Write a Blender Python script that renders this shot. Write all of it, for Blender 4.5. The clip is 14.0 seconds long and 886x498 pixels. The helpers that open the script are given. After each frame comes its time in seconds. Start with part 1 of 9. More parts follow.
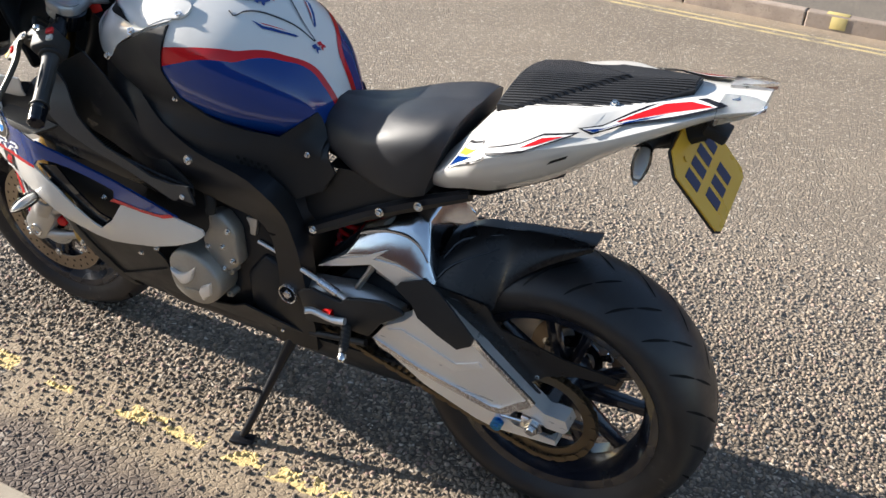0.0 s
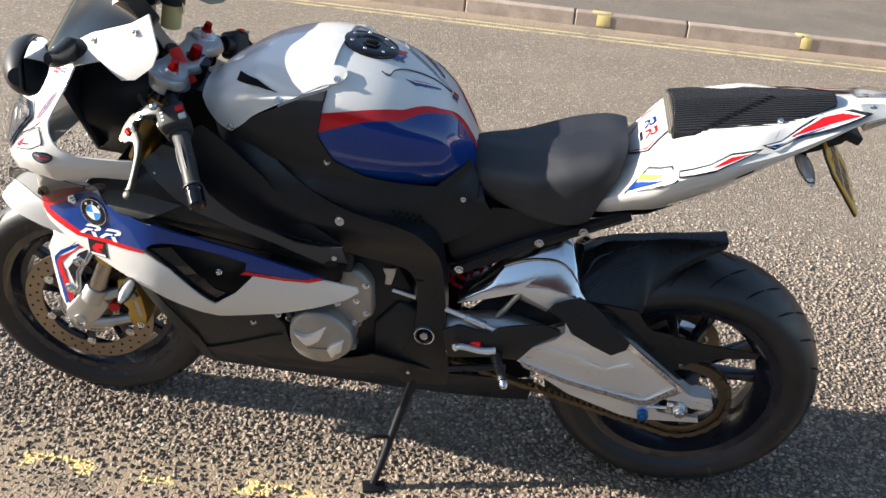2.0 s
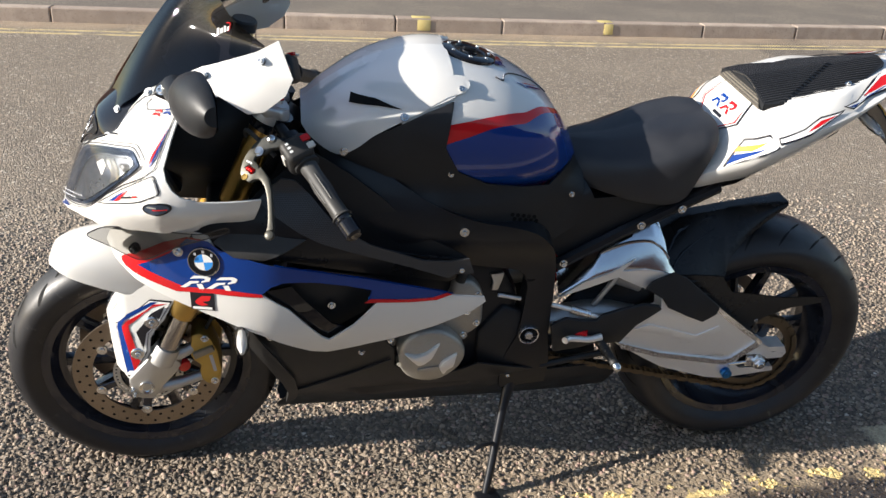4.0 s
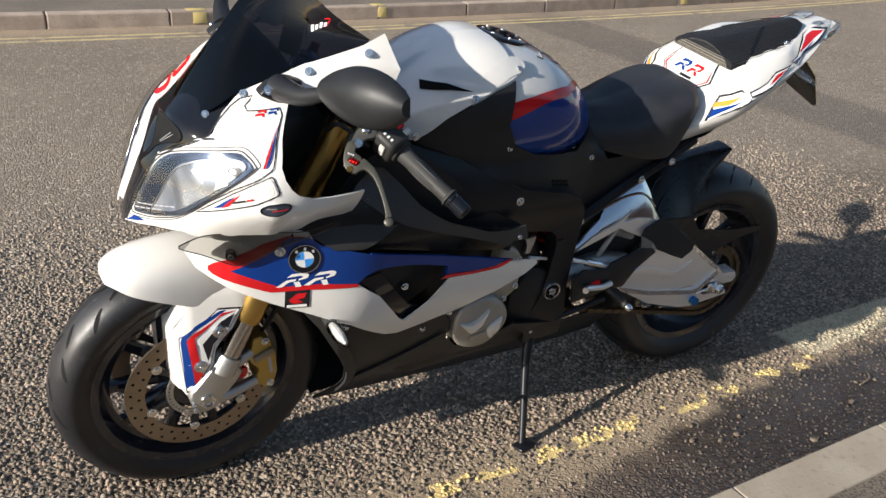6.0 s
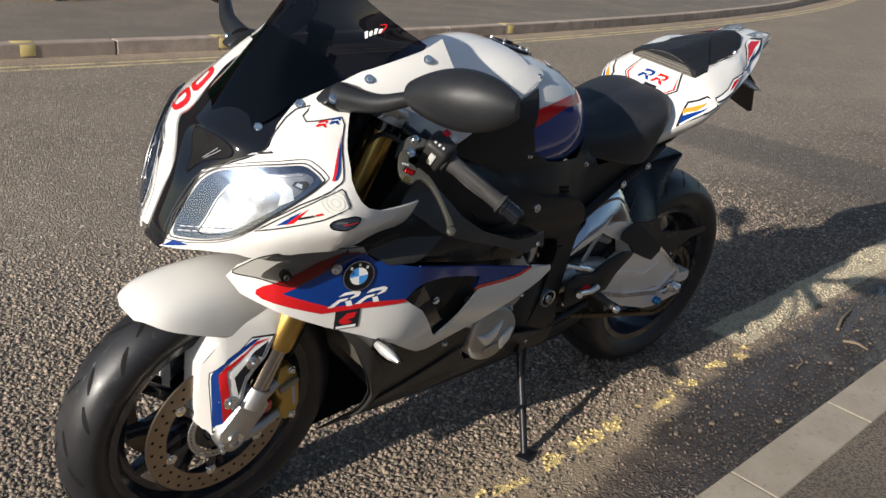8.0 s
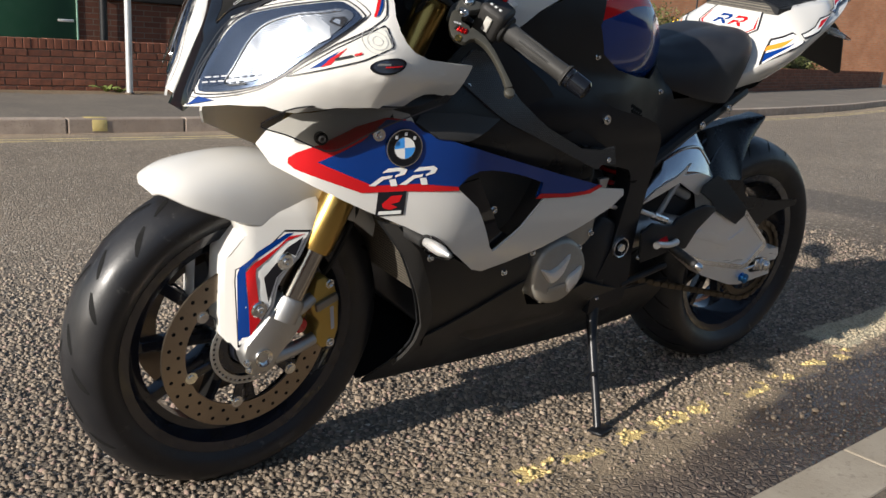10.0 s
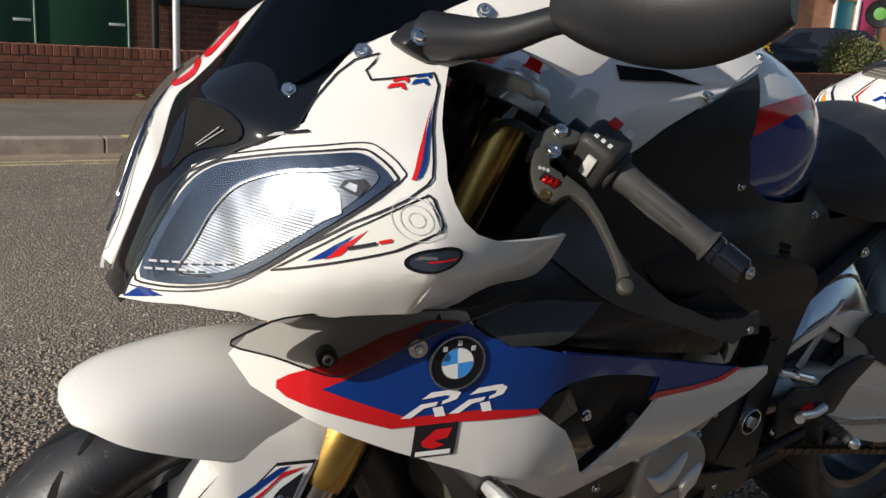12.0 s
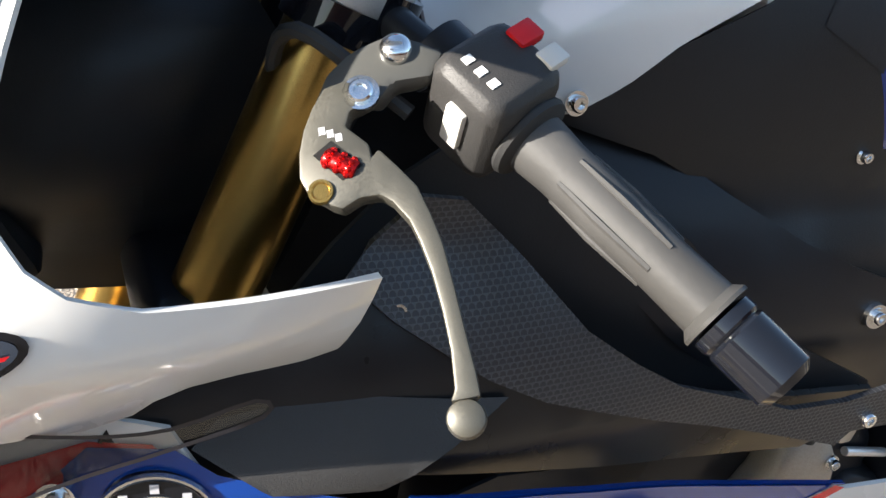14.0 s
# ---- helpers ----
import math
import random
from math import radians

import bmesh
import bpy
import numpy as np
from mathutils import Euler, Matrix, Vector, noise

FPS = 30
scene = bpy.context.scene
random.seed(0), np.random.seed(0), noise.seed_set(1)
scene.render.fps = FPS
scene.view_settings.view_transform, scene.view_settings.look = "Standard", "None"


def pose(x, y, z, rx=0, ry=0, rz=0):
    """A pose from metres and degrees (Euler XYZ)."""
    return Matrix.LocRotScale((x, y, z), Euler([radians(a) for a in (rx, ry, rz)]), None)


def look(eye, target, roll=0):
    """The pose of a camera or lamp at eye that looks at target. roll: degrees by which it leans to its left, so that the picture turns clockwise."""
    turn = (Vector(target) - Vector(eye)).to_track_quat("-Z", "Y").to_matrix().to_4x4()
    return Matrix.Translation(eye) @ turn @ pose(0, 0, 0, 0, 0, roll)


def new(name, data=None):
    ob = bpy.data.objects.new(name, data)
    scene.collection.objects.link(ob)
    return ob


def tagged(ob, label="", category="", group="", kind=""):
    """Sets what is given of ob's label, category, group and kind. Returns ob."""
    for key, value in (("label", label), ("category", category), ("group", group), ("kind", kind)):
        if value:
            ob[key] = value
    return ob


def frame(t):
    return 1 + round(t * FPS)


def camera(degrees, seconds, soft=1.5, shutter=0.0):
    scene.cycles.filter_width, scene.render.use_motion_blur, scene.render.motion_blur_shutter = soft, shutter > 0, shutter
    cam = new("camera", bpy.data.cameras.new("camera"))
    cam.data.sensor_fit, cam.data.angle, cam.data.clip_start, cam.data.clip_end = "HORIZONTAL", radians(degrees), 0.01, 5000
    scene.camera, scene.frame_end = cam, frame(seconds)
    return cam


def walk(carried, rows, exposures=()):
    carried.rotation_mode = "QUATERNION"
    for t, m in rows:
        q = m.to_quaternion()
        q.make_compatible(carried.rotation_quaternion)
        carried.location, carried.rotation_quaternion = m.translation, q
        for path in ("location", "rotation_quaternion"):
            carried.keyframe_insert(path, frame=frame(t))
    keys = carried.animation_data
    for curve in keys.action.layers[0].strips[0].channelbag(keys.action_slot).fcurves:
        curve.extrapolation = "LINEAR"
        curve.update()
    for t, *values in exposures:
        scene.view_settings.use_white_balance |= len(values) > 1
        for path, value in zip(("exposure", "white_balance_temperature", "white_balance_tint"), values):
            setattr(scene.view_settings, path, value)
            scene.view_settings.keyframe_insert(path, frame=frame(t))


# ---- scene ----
cam = camera(52.9, 14.0)
PATH = [
    (0, (0.452, -1.139, 1.406), (-0.353, 0.436, 0.473), 5.6),
    (0.5, (0.202, -1.19, 1.409), (-0.547, 0.409, 0.47), 4.3),
    (1, (0.027, -1.278, 1.404), (-0.528, 0.408, 0.482), 4.3),
    (1.5, (-0.17, -1.426, 1.437), (-0.508, 0.338, 0.556), 4.9),
    (2, (-0.339, -1.515, 1.429), (-0.569, 0.274, 0.566), 5.4),
    (2.5, (-0.554, -1.534, 1.43), (-0.742, 0.255, 0.556), 3.7),
    (2.7, (-0.622, -1.549, 1.419), (-0.762, 0.248, 0.553), 3.6),
    (4.8, (-1.305, -1.497, 1.359), (-0.797, 0.271, 0.573), 2.8),
    (5, (-1.374, -1.48, 1.356), (-0.812, 0.27, 0.567), 2.9),
    (5.5, (-1.584, -1.48, 1.359), (-0.856, 0.206, 0.565), 2.8),
    (6, (-1.736, -1.447, 1.357), (-0.885, 0.175, 0.554), 3.3),
    (6.5, (-1.832, -1.308, 1.344), (-0.887, 0.255, 0.528), 3.2),
    (7, (-1.913, -1.237, 1.348), (-0.839, 0.253, 0.556), 3.3),
    (7.5, (-2.048, -1.218, 1.352), (-0.876, 0.231, 0.625), 3.7),
    (8, (-2.113, -1.195, 1.276), (-0.891, 0.221, 0.569), 4.5),
    (8.2, (-2.109, -1.187, 1.235), (-0.874, 0.23, 0.551), 4.6),
    (10.3, (-2.005, -1.149, 0.8), (-0.887, 0.454, 0.374), 3.0),
    (10.5, (-1.985, -1.122, 0.824), (-0.885, 0.496, 0.408), 3.0),
    (11, (-1.909, -1.035, 0.907), (-0.861, 0.621, 0.506), 3.3),
    (11.5, (-1.821, -0.856, 0.934), (-0.779, 0.797, 0.509), 3.5),
    (12, (-1.737, -0.692, 0.977), (-0.694, 0.95, 0.511), 3.5),
    (12.5, (-1.562, -0.624, 1.016), (-0.562, 1.018, 0.465), 3.7),
    (13, (-1.39, -0.558, 0.971), (-0.495, 1.126, 0.369), 2.9),
    (13.5, (-1.319, -0.464, 0.921), (-0.551, 1.271, 0.288), 2.2),
    (14, (-1.252, -0.382, 0.942), (-0.626, 1.393, 0.267), 2.1),
]
walk(cam, [(t, look(eye, target, roll)) for t, eye, target, roll in PATH],
     [(0, 1.31), (2.5, 1.34), (5, 0.80), (7.5, 0.46), (8, 0.33), (10.5, 0.40), (12, 0.03), (12.5, -0.06), (13, 0.18), (13.5, 1.12), (14, 2.0)])

# ---- light ----
SUN_AZ, SUN_EL = radians(8.5), radians(21.0)      # the way the light travels, and its height
world = bpy.data.worlds.new("sky")
scene.world = world
world.use_nodes = True
_wn = world.node_tree.nodes
_sky = _wn.new("ShaderNodeTexSky")
_sky.sky_type = "NISHITA"
_sky.sun_disc = False
_sky.sun_elevation = SUN_EL
_sky.sun_rotation = radians(261.5)
_sky.air_density, _sky.dust_density, _sky.ozone_density = 1.0, 0.6, 1.0
_wn["Background"].inputs["Strength"].default_value = 0.088
world.node_tree.links.new(_sky.outputs[0], _wn["Background"].inputs["Color"])
_sun = bpy.data.lights.new("sun", "SUN")
_sun.energy, _sun.angle, _sun.color = 5.0, radians(0.55), (1.0, 0.93, 0.845)
sun = new("sun", _sun)
_d = Vector((math.cos(SUN_AZ) * math.cos(SUN_EL), math.sin(SUN_AZ) * math.cos(SUN_EL), -math.sin(SUN_EL)))
sun.matrix_world = look(-_d * 30, (0, 0, 0))


# ---- materials ----
class Graph:
    """Short hand for node materials."""

    def __init__(self, name):
        self.m = bpy.data.materials.new(name)
        self.m.use_nodes = True
        self.n, self.l = self.m.node_tree.nodes, self.m.node_tree.links
        self.b = self.n["Principled BSDF"]
        self.co = None

    def pos(self):
        if self.co is None:
            self.co = self.n.new("ShaderNodeTexCoord").outputs["Object"]
        return self.co

    def put(self, sock, v):
        if isinstance(v, bpy.types.NodeSocket):
            self.l.new(v, sock)
        elif hasattr(v, "__len__") and sock.type == "RGBA" and len(v) == 3:
            sock.default_value = (*v, 1)
        else:
            sock.default_value = v

    def set(self, **kw):
        for k, v in kw.items():
            self.put(self.b.inputs[k.replace("_", " ")], v)
        return self

    def math(self, op, a, b=0.0, clamp=False):
        x = self.n.new("ShaderNodeMath")
        x.operation, x.use_clamp = op, clamp
        self.put(x.inputs[0], a)
        self.put(x.inputs[1], b)
        return x.outputs[0]

    def xyz(self, co=None):
        s = self.n.new("ShaderNodeSeparateXYZ")
        self.l.new(co or self.pos(), s.inputs[0])
        return s.outputs

    def noise(self, scale, detail=3.0, rough=0.55, co=None, stretch=None, out=0):
        x = self.n.new("ShaderNodeTexNoise")
        c = co or self.pos()
        if stretch:
            mp = self.n.new("ShaderNodeMapping")
            self.l.new(c, mp.inputs[0])
            mp.inputs["Scale"].default_value = stretch
            c = mp.outputs[0]
        self.l.new(c, x.inputs["Vector"])
        x.inputs["Scale"].default_value, x.inputs["Detail"].default_value, x.inputs["Roughness"].default_value = scale, detail, rough
        return x.outputs[out]

    def voronoi(self, scale, feature="F1", out="Distance", rnd=1.0, co=None):
        x = self.n.new("ShaderNodeTexVoronoi")
        x.feature = feature
        self.l.new(co or self.pos(), x.inputs["Vector"])
        x.inputs["Scale"].default_value = scale
        x.inputs["Randomness"].default_value = rnd
        return x.outputs[out]

    def ramp(self, fac, lo, hi, a=0.0, b=1.0, smooth=True):
        x = self.n.new("ShaderNodeMapRange")
        if smooth:
            x.interpolation_type = "SMOOTHSTEP"
        self.put(x.inputs["Value"], fac)
        for i, v in (("From Min", lo), ("From Max", hi), ("To Min", a), ("To Max", b)):
            x.inputs[i].default_value = v
        return x.outputs[0]

    def mix(self, fac, a, b, mode="MIX"):
        x = self.n.new("ShaderNodeMix")
        x.data_type, x.blend_type = "RGBA", mode
        self.put(x.inputs[0], fac)
        self.put(x.inputs[6], a)
        self.put(x.inputs[7], b)
        return x.outputs[2]

    def bump(self, height, strength=0.3, distance=0.002):
        x = self.n.new("ShaderNodeBump")
        x.inputs["Strength"].default_value, x.inputs["Distance"].default_value = strength, distance
        self.put(x.inputs["Height"], height)
        self.l.new(x.outputs[0], self.b.inputs["Normal"])
        return self

    def island(self):
        return self.n.new("ShaderNodeNewGeometry").outputs["Random Per Island"]

    def piece(self):
        return self.n.new("ShaderNodeObjectInfo").outputs["Random"]


def paint(name, color, rough=0.18, coat=0.6, fleck=0.05):
    g = Graph(name)
    n = g.noise(9, 4)
    fine = g.noise(420, 2)
    c = g.mix(g.ramp(n, 0.3, 0.7, 0, fleck * 2), color, [min(1, v * 0.82 + 0.01) for v in color])
    g.set(Base_Color=c, Roughness=g.ramp(n, 0.25, 0.75, rough * 0.8, rough * 1.35), Coat_Weight=coat, Coat_Roughness=0.04, Specular_IOR_Level=0.08)
    g.bump(fine, 0.02, 0.0005)
    return g.m


def plastic(name, color, rough=0.5, grain=900, strength=0.12, dust=0.012):
    g = Graph(name)
    n = g.noise(14, 5)
    c = g.mix(g.ramp(n, 0.35, 0.8, 0, 1), color, [v + dust * 0.35 for v in color])
    g.set(Base_Color=c, Roughness=g.ramp(n, 0.3, 0.7, rough * 0.88, min(1, rough * 1.15)), Specular_IOR_Level=0.32)
    g.bump(g.noise(grain, 3), strength, 0.0006)
    return g.m


def metal(name, color, rough=0.3, scratch=(40, 2, 2), wear=0.3, metallic=1.0):
    g = Graph(name)
    s = g.noise(60, 4, stretch=scratch)
    n = g.noise(11, 4)
    c = g.mix(g.ramp(n, 0.35, 0.75, 0, wear), color, [v * 0.55 for v in color])
    g.set(Base_Color=c, Metallic=metallic, Roughness=g.ramp(s, 0.3, 0.7, rough * 0.75, rough * 1.4))
    g.bump(s, 0.02, 0.0005)
    return g.m


WHITE = paint("pearl_white_paint", (0.69, 0.675, 0.64), 0.22, 0.8, 0.03)
BLUE = paint("deep_blue_paint", (0.002, 0.034, 0.20), 0.2, 1.0)
RED = paint("racing_red_paint", (0.55, 0.012, 0.016), 0.2, 0.6)
GLOSS_BLACK = paint("gloss_black_paint", (0.006, 0.007, 0.010), 0.06, 0.7)
DECAL_BLACK = plastic("black_decal_line", (0.012, 0.012, 0.016), 0.35, 300, 0.02, 0.0)
DECAL_WHITE = plastic("white_decal", (0.78, 0.78, 0.76), 0.35, 300, 0.02, 0.0)
DECAL_GREY = plastic("silver_decal", (0.42, 0.42, 0.44), 0.4, 300, 0.02, 0.0)
ORANGE = plastic("orange_decal", (0.8, 0.28, 0.02), 0.4, 300, 0.02, 0.0)
MATT_BLACK = plastic("matt_black_plastic", (0.014, 0.015, 0.017), 0.42, 700, 0.22, 0.012)
FRAME_BLACK = plastic("satin_black_frame", (0.010, 0.011, 0.014), 0.33, 500, 0.1, 0.009)
GRAIN_BLACK = plastic("grained_black_plastic", (0.028, 0.027, 0.026), 0.5, 900, 0.45, 0.02)
RUBBER = plastic("black_rubber", (0.020, 0.020, 0.020), 0.62, 260, 0.25, 0.03)
TRIM_BLACK = plastic("smooth_black_trim", (0.010, 0.010, 0.011), 0.28, 500, 0.03)
POLISHED = metal("polished_cast_alloy", (0.60, 0.62, 0.66), 0.16, (6, 6, 6), 0.25, 1.0)
PERCH_GREY = plastic("dark_grey_lever_root", (0.06, 0.06, 0.055), 0.4, 500, 0.1)
GRIP = plastic("worn_grip_rubber", (0.040, 0.039, 0.037), 0.5, 240, 0.25, 0.06)
LEVER = metal("grey_anodised_lever", (0.085, 0.081, 0.066), 0.42, (20, 20, 20), 0.15, 0.5)
RIB = plastic("sheen_black_rib", (0.026, 0.027, 0.030), 0.32, 300, 0.05)
RUBBER_MARK = plastic("bright_key_tag", (0.75, 0.03, 0.02), 0.5)
ALU = metal("polished_aluminium", (0.82, 0.82, 0.83), 0.22, (30, 4, 4), 0.15, 1.0)
ALU_BRUSHED = metal("brushed_aluminium", (0.84, 0.82, 0.79), 0.36, (0.1, 0.5, 1), 0.04, 0.6)
CAST = metal("cast_silver_alloy", (0.55, 0.55, 0.54), 0.46, (20, 20, 20), 0.3)
CHROME = metal("bright_steel", (0.75, 0.75, 0.74), 0.17, (20, 20, 20), 0.15)
MAGNESIUM = metal("magnesium_cover", (0.42, 0.40, 0.36), 0.5, (14, 14, 14), 0.3, 0.75)
STANCHION = metal("smoky_chrome", (0.42, 0.39, 0.36), 0.14, (20, 20, 20), 0.1)
GUN = metal("dull_grey_steel", (0.30, 0.29, 0.27), 0.45, (20, 20, 20), 0.3)
GOLD = metal("gold_anodised", (0.50, 0.33, 0.10), 0.27, (80, 80, 80), 0.04)
GOLD_DULL = metal("gold_caliper_paint", (0.50, 0.35, 0.10), 0.42, (20, 20, 20), 0.35, 0.8)
RED_ANO = metal("red_anodised", (0.65, 0.02, 0.02), 0.3, (20, 20, 20), 0.2)
BLUE_ANO = metal("blue_anodised", (0.05, 0.25, 0.6), 0.3, (20, 20, 20), 0.2)
DISC = metal("worn_brake_steel", (0.36, 0.30, 0.24), 0.36, (60, 60, 60), 0.4)
CHAIN = metal("oiled_chain", (0.15, 0.115, 0.075), 0.4, (30, 30, 30), 0.5, 0.8)
YELLOWED = plastic("brake_fluid", (0.65, 0.52, 0.22), 0.25, 200, 0.02)
GREY = plastic("light_grey_plastic", (0.55, 0.54, 0.50), 0.4)


def wheel_paint():
    g = Graph("black_wheel_paint")
    g.set(Base_Color=(0.012, 0.014, 0.022), Roughness=g.ramp(g.noise(12), 0.3, 0.7, 0.14, 0.3), Coat_Weight=0.4)
    return g.m


WHEEL_BLACK = wheel_paint()


def tyre_material():
    g = Graph("tyre_rubber")
    n = g.noise(16, 5)
    dust = g.ramp(g.noise(5, 4), 0.4, 0.75)
    c = g.mix(dust, (0.013, 0.013, 0.015), (0.025, 0.025, 0.027))
    scuff = g.math("MULTIPLY", g.ramp(g.noise(60, 5), 0.60, 0.72), g.ramp(g.noise(7, 3), 0.5, 0.65))
    c = g.mix(g.math("MULTIPLY", scuff, 0.5), c, (0.13, 0.125, 0.115))
    g.set(Base_Color=c, Roughness=g.ramp(n, 0.3, 0.7, 0.34, 0.52), Specular_IOR_Level=0.5)
    g.bump(g.noise(240, 4), 0.22, 0.0009)
    return g.m


TYRE = tyre_material()


def carbon_material(name, scale=260, glossy=True, color=(0.014, 0.014, 0.016), light=(0.055, 0.055, 0.06)):
    g = Graph(name)
    s = g.xyz()
    a = g.math("SINE", g.math("MULTIPLY", g.math("ADD", s[0], s[2]), scale * 4))
    b = g.math("SINE", g.math("MULTIPLY", g.math("SUBTRACT", s[0], s[2]), scale * 4))
    w = g.ramp(g.math("MULTIPLY", a, b), -0.2, 0.2)
    g.set(Base_Color=g.mix(w, color, light), Roughness=0.3 if glossy else 0.5, Coat_Weight=0.6 if glossy else 0.0)
    g.bump(w, 0.05, 0.0004)
    return g.m


MESH_DARK = carbon_material("dark_mesh", 420, False, (0.01, 0.01, 0.01), (0.16, 0.14, 0.11))


def scale_material():
    """Fish-scale grip texture moulded into the black side trims."""
    g = Graph("scale_textured_plastic")
    s = g.xyz()
    row = g.math("FLOOR", g.math("MULTIPLY", s[2], 300.0))
    odd = g.math("MULTIPLY", g.math("MODULO", row, 2.0), 0.5)
    px = g.math("SUBTRACT", g.math("FRACT", g.math("ADD", g.math("MULTIPLY", s[0], 215.0), odd)), 0.5)
    pz = g.math("FRACT", g.math("MULTIPLY", s[2], 300.0))
    d = g.math("ADD", g.math("MULTIPLY", px, px), g.math("MULTIPLY", g.math("SUBTRACT", pz, 0.1), g.math("MULTIPLY", g.math("SUBTRACT", pz, 0.1), 0.35)))
    line = g.ramp(d, 0.16, 0.24)
    # lines coloured paler and bluer to paint in their glancing sheen
    g.set(Base_Color=g.mix(line, (0.020, 0.021, 0.024), (0.05, 0.052, 0.058)), Roughness=g.ramp(line, 0, 1, 0.42, 0.30))
    g.bump(line, 0.5, 0.0006)
    return g.m


SCALES = scale_material()


def seat_material():
    g = Graph("black_seat_vinyl")
    n = g.noise(7, 4)
    g.set(Base_Color=g.mix(g.ramp(n, 0.35, 0.7), (0.014, 0.015, 0.019), (0.026, 0.027, 0.031)), Roughness=g.ramp(n, 0.3, 0.7, 0.42, 0.56), Specular_IOR_Level=0.5)
    g.bump(g.voronoi(620), 0.2, 0.0008)
    return g.m


SEAT = seat_material()


def glass(name, color=(1, 1, 1), rough=0.02, ior=1.45, alpha=1.0):
    g = Graph(name)
    g.set(Base_Color=color, Roughness=rough, IOR=ior, Transmission_Weight=alpha)
    return g.m


CLEAR = glass("clear_polycarbonate", (0.96, 0.97, 0.97), 0.02, 1.15)


def smoke_material(name, tint, rough=0.03):
    """Tinted sheet: see-through by a fixed share, glossy on the outside."""
    g = Graph(name)
    t = g.n.new("ShaderNodeBsdfTransparent")
    t.inputs[0].default_value = (*tint, 1)
    gl = g.n.new("ShaderNodeBsdfGlossy")
    gl.inputs["Roughness"].default_value = rough
    fr = g.n.new("ShaderNodeFresnel")
    fr.inputs[0].default_value = 1.45
    m = g.n.new("ShaderNodeMixShader")
    g.l.new(fr.outputs[0], m.inputs[0])
    g.l.new(t.outputs[0], m.inputs[1])
    g.l.new(gl.outputs[0], m.inputs[2])
    g.l.new(m.outputs[0], g.n["Material Output"].inputs[0])
    return g.m


SMOKE = smoke_material("smoked_screen", (0.045, 0.05, 0.075))
SMOKE_GREY = smoke_material("smoked_winglet", (0.48, 0.48, 0.47))
LENS = smoke_material("clear_lens", (0.92, 0.93, 0.94), 0.01)
MIRROR = metal("mirror_glass", (0.85, 0.86, 0.87), 0.02, (1, 1, 1), 0.0)

# ---- ground ----
KERB0, KERB_SLOPE = -0.222, 0.084          # the near kerb's edge: y = KERB0 + KERB_SLOPE * x


